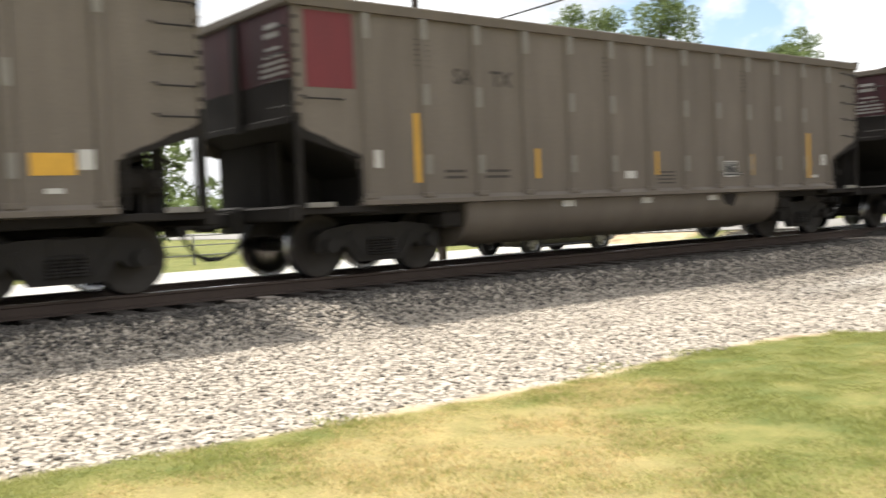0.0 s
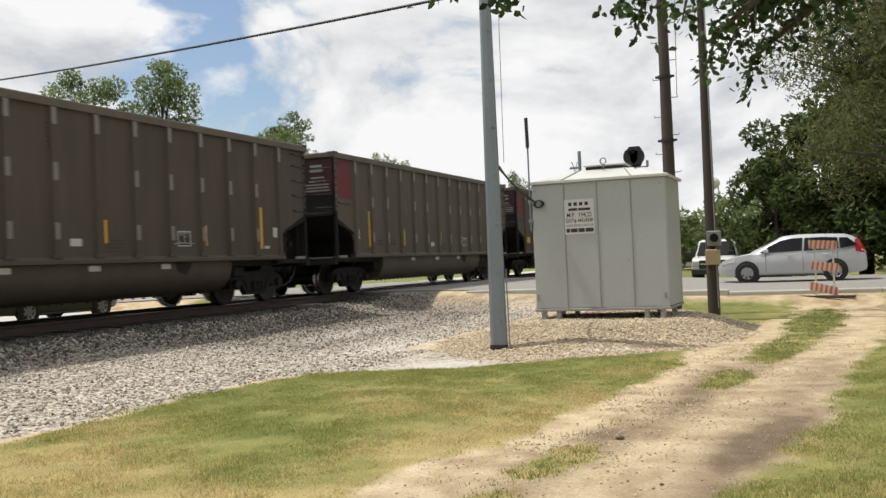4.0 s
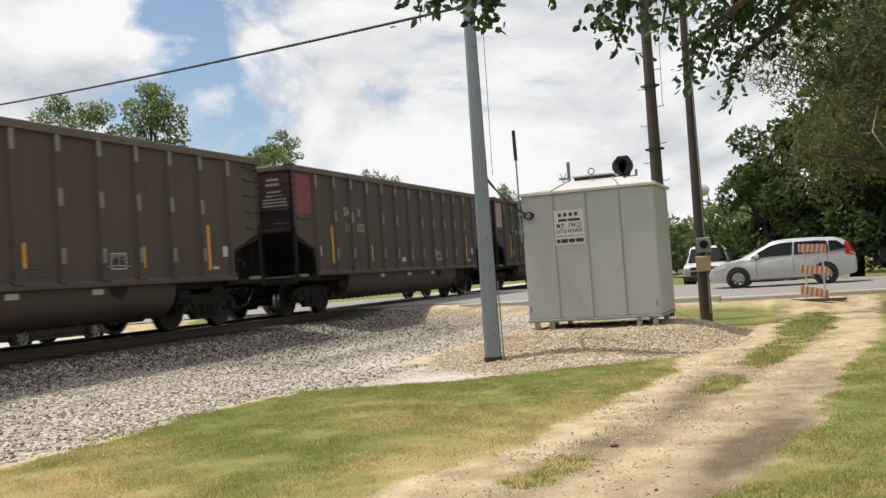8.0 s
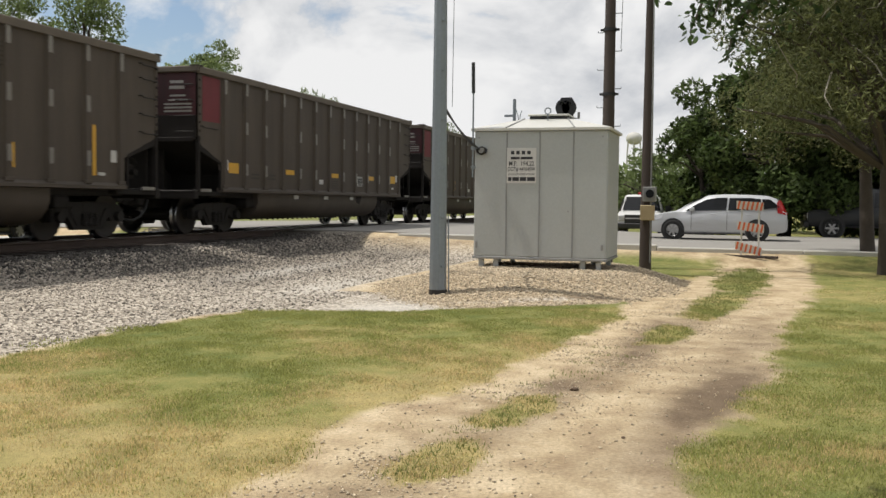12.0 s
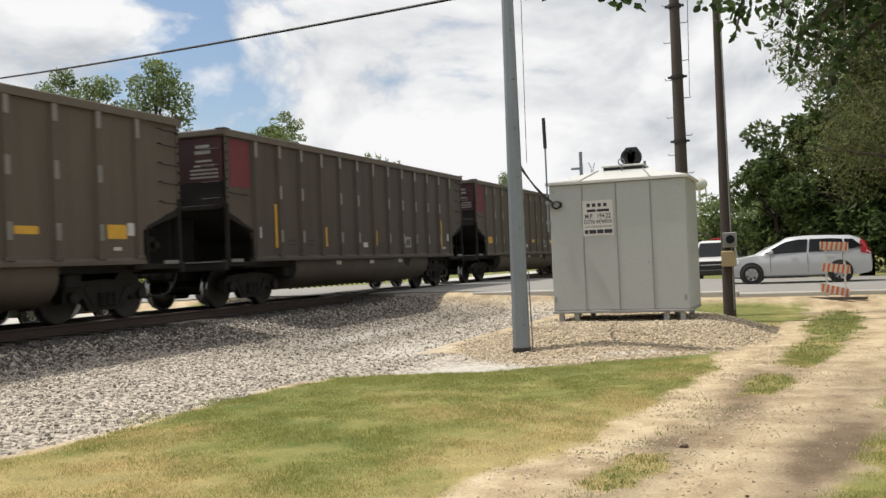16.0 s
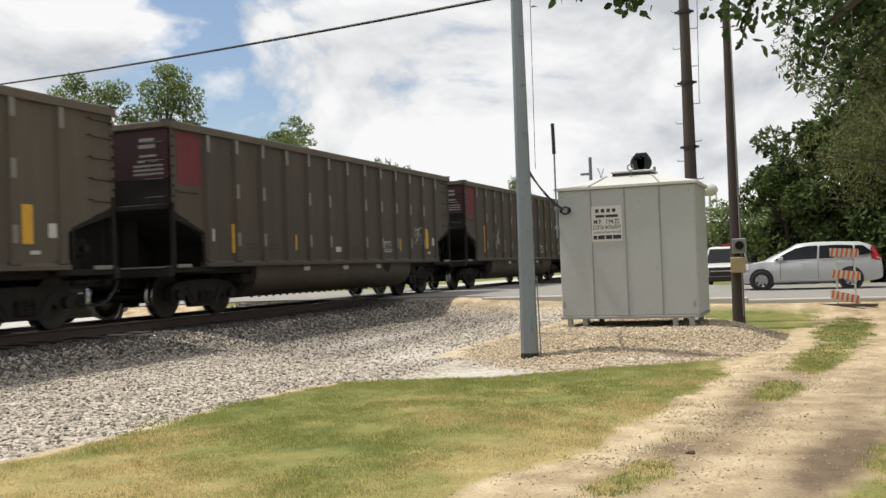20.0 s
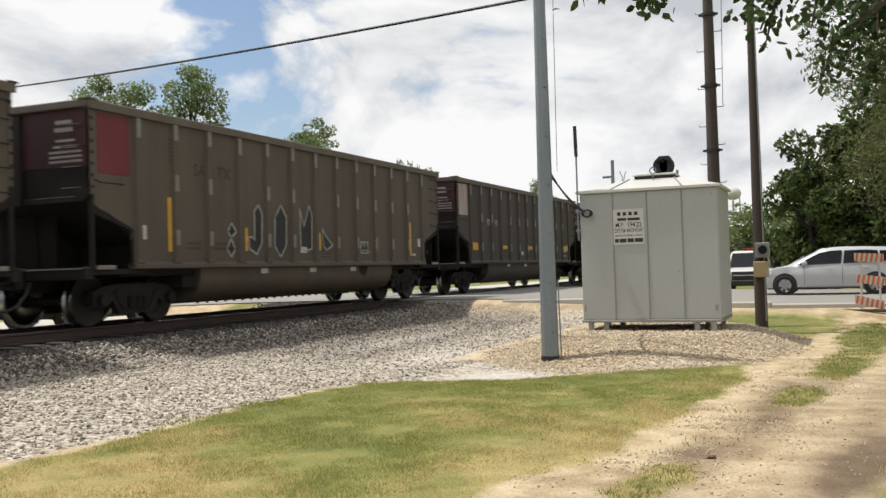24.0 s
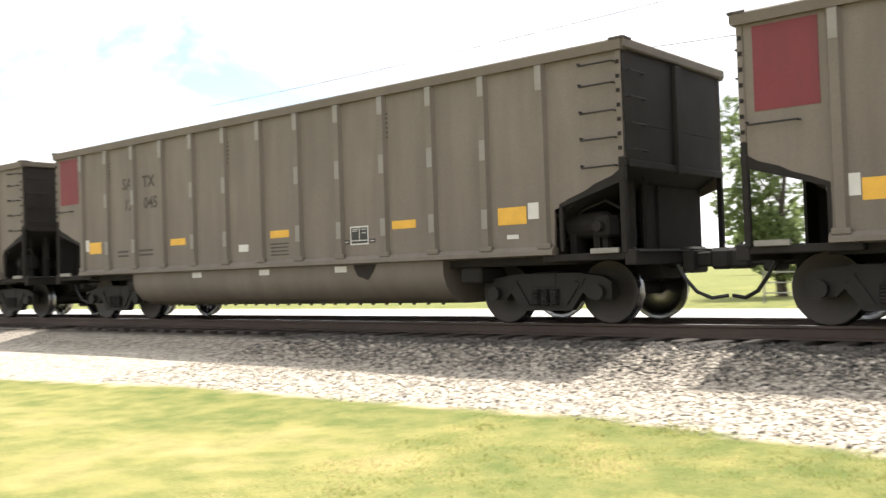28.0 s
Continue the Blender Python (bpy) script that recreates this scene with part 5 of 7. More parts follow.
roof = Build().add([(SX0 - ov, SY0 - ov, SZ1), (SX1 + ov, SY0 - ov, SZ1), (SX1 + ov, SY1 + ov, SZ1), (SX0 - ov, SY1 + ov, SZ1),
                    (SX0 - ov, SY0 - ov, SZ1 + 0.045), (SX1 + ov, SY0 - ov, SZ1 + 0.045), (SX1 + ov, SY1 + ov, SZ1 + 0.045), (SX0 - ov, SY1 + ov, SZ1 + 0.045),
                    (cx - 0.28, cyy - 0.42, SZ1 + 0.25), (cx + 0.28, cyy - 0.42, SZ1 + 0.25), (cx + 0.28, cyy + 0.42, SZ1 + 0.25), (cx - 0.28, cyy + 0.42, SZ1 + 0.25)],
                   [(3, 2, 1, 0), (0, 1, 5, 4), (1, 2, 6, 5), (2, 3, 7, 6), (3, 0, 4, 7), (4, 5, 9, 8), (5, 6, 10, 9), (6, 7, 11, 10), (7, 4, 8, 11), (8, 9, 10, 11)])
part("roof", roof, ROOF_PAINT, shelter, "off-white hipped steel roof")
for s in (-1, 1):
    part("roof_seam", Build().pipe([(SX0 - ov, cyy + s * 0.62, SZ1 + 0.05), (cx - 0.28, cyy + s * 0.40, SZ1 + 0.255)], 0.014, 5), SEAM, shelter)
vent = part("roof_vent", Build().box(cx - 0.30, cx + 0.30, cyy - 0.40, cyy + 0.30, SZ1 + 0.25, SZ1 + 0.30, 0.01), BLACKP, shelter)
part("vent_cap", Build().box(cx - 0.33, cx + 0.33, cyy - 0.43, cyy + 0.33, SZ1 + 0.30, SZ1 + 0.335, 0.01), ROOF_PAINT, vent)
for x in (SX0 + 0.10, SX1 - 0.12):
    for y in (SY0 + 0.14, SY0 + 0.42, SY1 - 0.40, SY1 - 0.12):
        part("foot", Build().box(x - 0.04, x + 0.04, y - 0.045, y + 0.045, MOUND - 0.12, SZ0 - 0.045, 0.006), GREY_PAINT, shelter)
part("hasp", Build().box(SX0 - 0.04, SX0 - 0.012, SY0 + 0.05, SY0 + 0.09, 0.62, 0.72, 0.006), SEAM, shelter)
part("hinge", Build().box(SX0 - 0.03, SX0 - 0.012, SY1 - 0.07, SY1 - 0.03, 0.62, 0.74, 0.006), SEAM, shelter)
for yy, zz in ((2.95, 1.30), (2.36, 2.62), (4.6, 2.62)):
    part("bolt", Build().tube((SX0 - 0.022, yy, zz), (SX0 - 0.01, yy, zz), 0.016, n=8), SEAM, shelter)
# notice
notice = tagged(new("notice", Build().box(SX0 - 0.022, SX0 - 0.0125, 3.535, 4.075, 1.80, 2.43, 0.003).mesh("notice", SIGNW)), "white notice with black lettering on the shelter wall", "sign")
face = Matrix.Translation((SX0 - 0.0235, 0, 0)) @ pose(0, 0, 0, 90, 0, -90)


def notice_row(text, z, size, wide):
    ob = letters("lettering", text, size, INK, notice, Matrix.Identity(4), bold=size * 0.015)
    w = max(v.co.x for v in ob.data.vertices) - min(v.co.x for v in ob.data.vertices)
    ob.data.transform(Matrix.Translation((SX0 - 0.0235, 3.805, z)) @ pose(0, 0, 0, 90, 0, -90) @ Matrix.Diagonal((wide / w, 1, 1, 1)))


notice_row("M.P.  194.22", 2.145, 0.115, 0.46)
notice_row("DOT# 447645W", 2.045, 0.105, 0.50)
notice_row("GRADE CROSSING HOTLINE", 1.958, 0.052, 0.49)
bars = Build()
for z, h, cells in ((2.345, 0.062, ((3.64, 3.70), (3.74, 3.80), (3.84, 3.90), (3.94, 4.00))), (2.247, 0.045, ((3.60, 3.82), (3.84, 4.00))), (1.872, 0.07, ((3.555, 3.70), (3.715, 3.83), (3.845, 3.97), (3.985, 4.05)))):
    for a, b in cells:
        bars.box(SX0 - 0.0245, SX0 - 0.022, a, b, z - h / 2, z + h / 2)
tagged(part("printed_bars", bars, INK, notice), kind="stuff")

# fittings on and above the shelter
ant = thing("antenna_mast", "thin pale mast with a dark antenna at its tip", "antenna")
part("mast", Build().tube((15.30, 4.70, 1.9), (15.29, 4.70, 3.45), 0.016, n=8), GALV, ant)
part("antenna", Build().tube((15.29, 4.70, 3.42), (15.29, 4.71, 3.97), 0.032, n=10), BLACKP, ant)
part("bracket", Build().box(15.29, 15.37, 4.66, 4.74, 2.40, 2.46, 0.006), GALV, ant)
part("bracket", Build().box(15.29, 15.37, 4.66, 4.74, 2.05, 2.11, 0.006), GALV, ant)
sig = thing("crossing_signal", "black hooded crossing signal head on a far mast", "signal", pose(50.6, 9.05, 0))
oval = lambda dy, dz, r, n=10: [(dy + r * 0.86 * math.cos(a), dz + r * math.sin(a)) for a in np.linspace(0, 2 * math.pi, n, endpoint=False)]
part("backboard", Build().prism([(-0.40, 6.30), (-0.30, 6.14), (0.30, 6.14), (0.40, 6.30), (0.40, 7.10), (0.28, 7.26), (-0.28, 7.26), (-0.40, 7.10)], "x", -0.06, 0.0), BLACKP, sig)
for dy in (-0.17, 0.19):
    head = part("lamp_head", Build().prism(oval(dy, 6.70, 0.46, 14), "x", -0.20, -0.06), BLACKP, sig)
    part("visor", Build().prism([(dy + 0.17 * math.cos(a), 6.86 + 0.17 * math.sin(a)) for a in np.linspace(0, math.pi, 9)] + [(dy + 0.15 * math.cos(a), 6.86 + 0.15 * math.sin(a)) for a in np.linspace(math.pi, 0, 9)], "x", -0.42, -0.2), BLACKP, head)
part("mast", Build().tube((0.08, 0, -0.1), (0.08, 0, 6.5), 0.09, 0.08, 10), GALV, sig)
part("side_fitting", Build().box(-0.08, 0.08, -0.74, -0.62, 6.12, 6.46, 0.02), METER, sig)
part("arm", Build().box(0.0, 0.08, -0.72, 0.05, 6.10, 6.16, 0.01), METER, sig)
ym = thing("crossarm_pole", "slender grey pole with a short crossarm beyond the shelter", "pole", pose(35.5, 8.53, 0))
part("post", Build().tube((0, 0, -0.1), (0, 0, 5.55), 0.075, 0.065, 10), GALV, ym)
part("crossarm", Build().box(-0.04, 0.04, -0.06, 0.40, 4.86, 4.95, 0.01), GALV, ym)
vv = thing("whip_antenna", "small pale forked whip on the roof", "antenna")
part("prong", Build().pipe([(16.1, 4.03, 2.9), (16.1, 4.05, 3.08), (16.1, 4.09, 3.18)], 0.008, 5), GALV, vv)
part("prong", Build().pipe([(16.1, 4.03, 2.9), (16.1, 4.01, 3.08), (16.1, 3.98, 3.17)], 0.008, 5), GALV, vv)
ring = thing("lifting_eye", "grey steel lifting ring on the roof", "ring")
part("ring", Build().pipe([(15.75, 3.42 + 0.055 * math.cos(a), 3.12 + 0.055 * math.sin(a)) for a in np.linspace(0, 2 * math.pi, 15)], 0.012, 5), GALV, ring)
part("shank", Build().tube((15.75, 3.42, 2.95), (15.75, 3.42, 3.07), 0.012, n=6), GALV, ring)
# ---- steel pole with cables ----
PX, PY = 12.60, 4.50
sp = thing("steel_pole", "tapered blue-grey galvanised steel pole with a black base", "pole")
octo = lambda r, z: [(PX + r * math.cos(math.pi / 8 + i * math.pi / 4), PY + r * math.sin(math.pi / 8 + i * math.pi / 4), z) for i in range(8)]
pb = Build().add(octo(0.135, -0.1) + octo(0.082, 6.6), [(i, (i + 1) % 8, 8 + (i + 1) % 8, 8 + i) for i in range(8)] + [tuple(range(8, 16))])
part("shaft", pb, GALV, sp)
part("base_collar", Build().add(octo(0.145, -0.1) + octo(0.143, 0.09), [(i, (i + 1) % 8, 8 + (i + 1) % 8, 8 + i) for i in range(8)] + [tuple(range(8, 16))]), BLACKP, sp)
for i, z in enumerate((0.45, 1.2, 1.95, 2.7, 3.45, 4.2, 4.95)):
    a = -2.35
    r = 0.135 - 0.008 * z
    part("step_boss", Build().tube((PX + math.cos(a) * r * 0.9, PY + math.sin(a) * r * 0.9, z), (PX + math.cos(a) * (r + 0.02), PY + math.sin(a) * (r + 0.02), z), 0.018, n=8), GALV, sp)
part("conduit", Build().tube((PX + 0.02, PY - 0.17, 0.05), (PX + 0.02, PY - 0.15, 1.25), 0.010, n=6), GALV, sp)
part("insulator", Build().lathe([(0.0, 0), (0.05, 0.01), (0.06, 0.05), (0.035, 0.08), (0.06, 0.11), (0.05, 0.16), (0.0, 0.17)], 12, axis="z").moved(Matrix.Translation((PX - 0.02, PY - 0.14, 5.66))), WHITE, sp)
part("cable_clamp", Build().box(PX - 0.05, PX + 0.05, PY - 0.2, PY + 0.1, 5.60, 5.66, 0.01), GALV, sp)


def sag(a, b, dip, n=24):
    a, b = Vector(a), Vector(b)
    return [a.lerp(b, i / n) - Vector((0, 0, dip * 4 * (i / n) * (1 - i / n))) for i in range(n + 1)]


TP = Vector((22.0, 29.4, 0))
tagged(new("overhead_cable", Build().pipe(sag((PX, PY - 0.12, 5.62), (TP.x, TP.y, 7.98), 0.16), 0.024, 6).mesh("overhead_cable", CABLE)), "thick black overhead cable from the steel pole across the track", "cable")
tagged(new("drop_cable", Build().pipe([(PX, PY - 0.22, 5.6), (PX, PY - 0.20, 2.9)], 0.005, 5).mesh("drop_cable", CABLE)), "thin cable hanging down beside the steel pole", "cable")
for dz in (0.0, 0.05):
    tagged(new("service_cable", Build().pipe(sag((PX + 0.08, PY - 0.06, 2.86 + dz), (15.33, 4.56, 2.40), 0.06 + dz, 12), 0.014, 5).mesh("service_cable", CABLE)), "black cable from the pole to the shelter", "cable", "service cables")
coil = Build()
for i in range(5):
    coil.pipe([(15.30 - 0.012 * i, 4.52 + (0.07 + 0.01 * (i % 3)) * math.cos(a) + 0.02 * math.sin(i), 2.38 + (0.06 + 0.01 * (i % 2)) * math.sin(a)) for a in np.linspace(0, 2 * math.pi, 12)], 0.010, 5)
cl = thing("cable_entry", "tangle of black cable at the shelter wall", "cable")
part("coil", coil, CABLE, cl)
part("weatherhead", Build().tube((15.20, 4.52, 2.38), (15.36, 4.52, 2.38), 0.05, n=10), METER, cl)

# ---- brown steel mast with climbing pegs ----
mx, my = 20.30, 2.90
mast = thing("utility_mast", "tall dark brown steel mast with bands and climbing pegs", "pole")
part("shaft", Build().tube((mx, my, 0.0), (mx, my, 9.5), 0.155, 0.095, 16), RUST, mast, smooth=True)
for z in (3.92, 5.36, 6.95):
    band = part("band", Build().tube((mx, my, z - 0.035), (mx, my, z + 0.035), 0.150, n=16), BLACKP, mast)
    part("band_lug", Build().box(mx - 0.03, mx + 0.03, my - 0.21, my - 0.14, z - 0.025, z + 0.025, 0.006), BLACKP, band)
    part("band_lug", Build().box(mx - 0.03, mx + 0.03, my + 0.14, my + 0.21, z - 0.025, z + 0.025, 0.006), BLACKP, band)
for i in range(14):
    s = 1 if i % 2 else -1
    z = 3.2 + i * 0.42
    part("climbing_peg", Build().pipe([(mx, my + s * 0.10, z), (mx, my + s * 0.26, z), (mx, my + s * 0.27, z + 0.035)], 0.011, 5), GALV, mast)
tagged(new("mast_wire", Build().pipe([(mx - 0.1, my - 0.33, 8.6), (mx - 0.1, my - 0.26, 4.9)], 0.007, 5).mesh("mast_wire", CABLE)), "thin wire hanging beside the brown mast", "cable")

# ---- wooden pole with meter ----
wx, wy = 18.45, 1.86
wp = thing("wooden_pole", "dark creosoted wooden pole with meter boxes", "pole")
part("shaft", Build().tube((wx, wy, 0.0), (wx + 0.02, wy + 0.0, 6.85), 0.125, 0.074, 14), WOOD, wp, smooth=True)
part("conduit", Build().tube((wx - 0.10, wy - 0.10, 0.25), (wx - 0.06, wy - 0.072, 6.3), 0.014, n=8), METER, wp)
mb = part("meter_box", Build().box(wx - 0.24, wx - 0.10, wy - 0.21, wy + 0.06, 1.50, 1.80, 0.012), METER, wp)
part("meter_dial", Build().tube((wx - 0.30, wy - 0.09, 1.66), (wx - 0.24, wy - 0.09, 1.66), 0.085, n=16), GLASS, mb)
part("breaker_box", Build().box(wx - 0.25, wx - 0.10, wy - 0.18, wy + 0.10, 1.12, 1.43, 0.012), TAN, wp, "tan breaker box")
part("pole_cap", Build().tube((wx + 0.02, wy, 6.85), (wx + 0.02, wy, 6.9), 0.08, 0.055, 14), BLACKP, wp)

# ---- barricade ----
bx, by0, by1 = 22.9, 0.08, -0.55
bar = thing("road_barricade", "white road barricade with tilted orange-striped boards", "barricade")
gz = float(height(bx, -0.2))
for y in (by0 - 0.13, by1 + 0.10):
    part("upright", Build().box(bx - 0.02, bx + 0.02, y - 0.022, y + 0.022, gz + 0.03, 1.52, 0.004), SIGNW, bar)
for y, a, b in ((by0 - 0.13, -0.62, 0.55), (by1 + 0.10, -0.5, 0.7)):
    part("foot_board", Build().box(bx + a, bx + b, y - 0.04, y + 0.04, gz - 0.02, gz + 0.04, 0.005).moved(Matrix.Translation((bx, y, 0)) @ pose(0, 0, 0, 0, 0, 62) @ Matrix.Translation((-bx, -y, 0))), WOOD, bar)
for z0, z1, yo in ((1.56, 1.52, 0.0), (1.06, 0.98, -0.02), (0.58, 0.42, 0.02)):
    h = 0.20
    board = part("board", Build().add([(bx - 0.03, by0 + yo, z0 - h), (bx - 0.03, by1 + yo, z1 - h), (bx - 0.03, by1 + yo, z1), (bx - 0.03, by0 + yo, z0),
                                       (bx - 0.006, by0 + yo, z0 - h), (bx - 0.006, by1 + yo, z1 - h), (bx - 0.006, by1 + yo, z1), (bx - 0.006, by0 + yo, z0)],
                                      [(0, 1, 2, 3), (4, 7, 6, 5), (0, 3, 7, 4), (1, 5, 6, 2), (0, 4, 5, 1), (3, 2, 6, 7)]), SIGNW, bar)
    for i in range(6):
        u0, u1 = i / 6 + 0.02, i / 6 + 0.095
        sl = 0.06
        pts = []
        for u, v in ((u0, 0.0), (u1, 0.0), (min(u1 + sl, 1), 1.0), (min(u0 + sl, 1), 1.0)):
            pts.append((bx - 0.034, by0 + yo + (by1 - by0) * u, (z0 + (z1 - z0) * u) - h * (1 - v)))
        part("stripe", Build().add(pts + [(p[0] + 0.003, p[1], p[2]) for p in pts], [(0, 1, 2, 3), (4, 7, 6, 5), (0, 4, 5, 1), (1, 5, 6, 2), (2, 6, 7, 3), (3, 7, 4, 0)]), ORANGE, board)

# ---- transformer pole beyond the track ----
tpole = thing("transformer_pole", "dark wooden utility pole with a grey transformer can", "pole")
part("shaft", Build().tube((TP.x, TP.y, 0), (TP.x, TP.y, 12.5), 0.16, 0.11, 12), WOOD, tpole, smooth=True)
part("transformer", Build().lathe([(0, 0), (0.24, 0.02), (0.26, 0.1), (0.26, 0.75), (0.22, 0.85), (0.0, 0.88)], 16, axis="z").moved(Matrix.Translation((TP.x + 0.33, TP.y - 0.22, 10.6))), METER, tpole, "grey transformer can", True)
tagged(new("overhead_cable", Build().pipe(sag((TP.x, TP.y, 9.6), (-18, 24, 7.6), 0.9), 0.012, 5).mesh("overhead_cable", CABLE)), "thin overhead wire beyond the track", "cable")
tagged(new("overhead_cable", Build().pipe(sag((TP.x, TP.y, 12.1), (-60, 33, 11.5), 1.2), 0.012, 5).mesh("overhead_cable", CABLE)), "thin overhead wire beyond the track", "cable")

# ---- vehicles ----
def loft(sections):
    """Skin over cross-sections with the same number of points, closed at both ends."""
    b, n = Build(), len(sections[0])
    vs = [p for s in sections for p in s]
    fs = []
    for k in range(len(sections) - 1):
        fs += [(k * n + i, k * n + i + 1, (k + 1) * n + i + 1, (k + 1) * n + i) for i in range(n - 1)]
    fs += [tuple(range(n)), tuple(range((len(sections) - 1) * n, len(sections) * n))[::-1]]
    return b.add(vs, fs)


def car_section(x, floor, belt, top, half, roof_half):
    """Half outline mirrored: floor, flank, belt line, roof."""
    right = [(x, -half * 0.92, floor), (x, -half * 0.99, floor + 0.12), (x, -half, floor + (belt - floor) * 0.6), (x, -half * 0.97, belt)]
    if top > belt + 0.02:
        right += [(x, -(half * 0.97 + (roof_half - half * 0.97) * 0.55), belt + (top - belt) * 0.6), (x, -roof_half, top - 0.05), (x, -roof_half * 0.8, top)]
    else:
        right += [(x, -half * 0.95, belt), (x, -half * 0.88, belt + 0.01), (x, -half * 0.6, belt + 0.02)]
    return right + [(p[0], -p[1], p[2]) for p in right[::-1]]


def wheel_parts(owner, x, y, r, w, rim_mat=None, spokes=7):
    t = part("wheel", Build().lathe([(r * 0.62, -w / 2), (r * 0.9, -w / 2), (r, -w * 0.35), (r, w * 0.35), (r * 0.9, w / 2), (r * 0.62, w / 2)], 28), RUBBER, owner, smooth=True)
    t.matrix_basis = pose(x, y, r)
    s = -1 if y < 0 else 1
    rim = Build().lathe([(r * 0.64, s * w * 0.48), (r * 0.60, s * w * 0.40), (r * 0.60, -s * w * 0.3)], 28)
    for i in range(spokes):
        a = 2 * math.pi * i / spokes
        ca, sa = math.cos(a), math.sin(a)
        px, pz = -sa * 0.035, ca * 0.035
        yy = s * w * 0.40
        rim.add([(ca * 0.05 + px, yy, sa * 0.05 + pz), (ca * 0.05 - px, yy, sa * 0.05 - pz), (ca * r * 0.62 - px, yy, sa * r * 0.62 - pz), (ca * r * 0.62 + px, yy, sa * r * 0.62 + pz),
                 (ca * 0.05 + px, yy - s * 0.03, sa * 0.05 + pz), (ca * 0.05 - px, yy - s * 0.03, sa * 0.05 - pz), (ca * r * 0.62 - px, yy - s * 0.03, sa * r * 0.62 - pz), (ca * r * 0.62 + px, yy - s * 0.03, sa * r * 0.62 + pz)],
                [(0, 1, 2, 3), (4, 7, 6, 5), (0, 3, 7, 4), (1, 5, 6, 2)])
    rim.tube((0, s * w * 0.2, 0), (0, s * w * 0.44, 0), 0.06, n=12)
    part("rim", rim, rim_mat or ALLOY, t)
    part("brake_disc", Build().lathe([(0.0, 0), (r * 0.58, 0.0)], 20).moved(Matrix.Translation((0, s * w * 0.1, 0))), BLACKP, t)


def pane(owner, pts, y, material=None, name="window", label=""):
    """A side window: an outline in x, z laid on the flank with a slight tumblehome."""
    s = -1 if y < 0 else 1
    zb = min(p[1] for p in pts)
    vs = [(x, y - s * (z - zb) * 0.33, z) for x, z in pts]
    vs += [(x, yy - s * 0.02, z) for x, yy, z in vs]
    n = len(pts)
    return part(name, Build().add(vs, [tuple(range(n)), tuple(range(n, 2 * n))[::-1]] + [(i, (i + 1) % n, n + (i + 1) % n, n + i) for i in range(n)]), material or GLASS, owner, label)


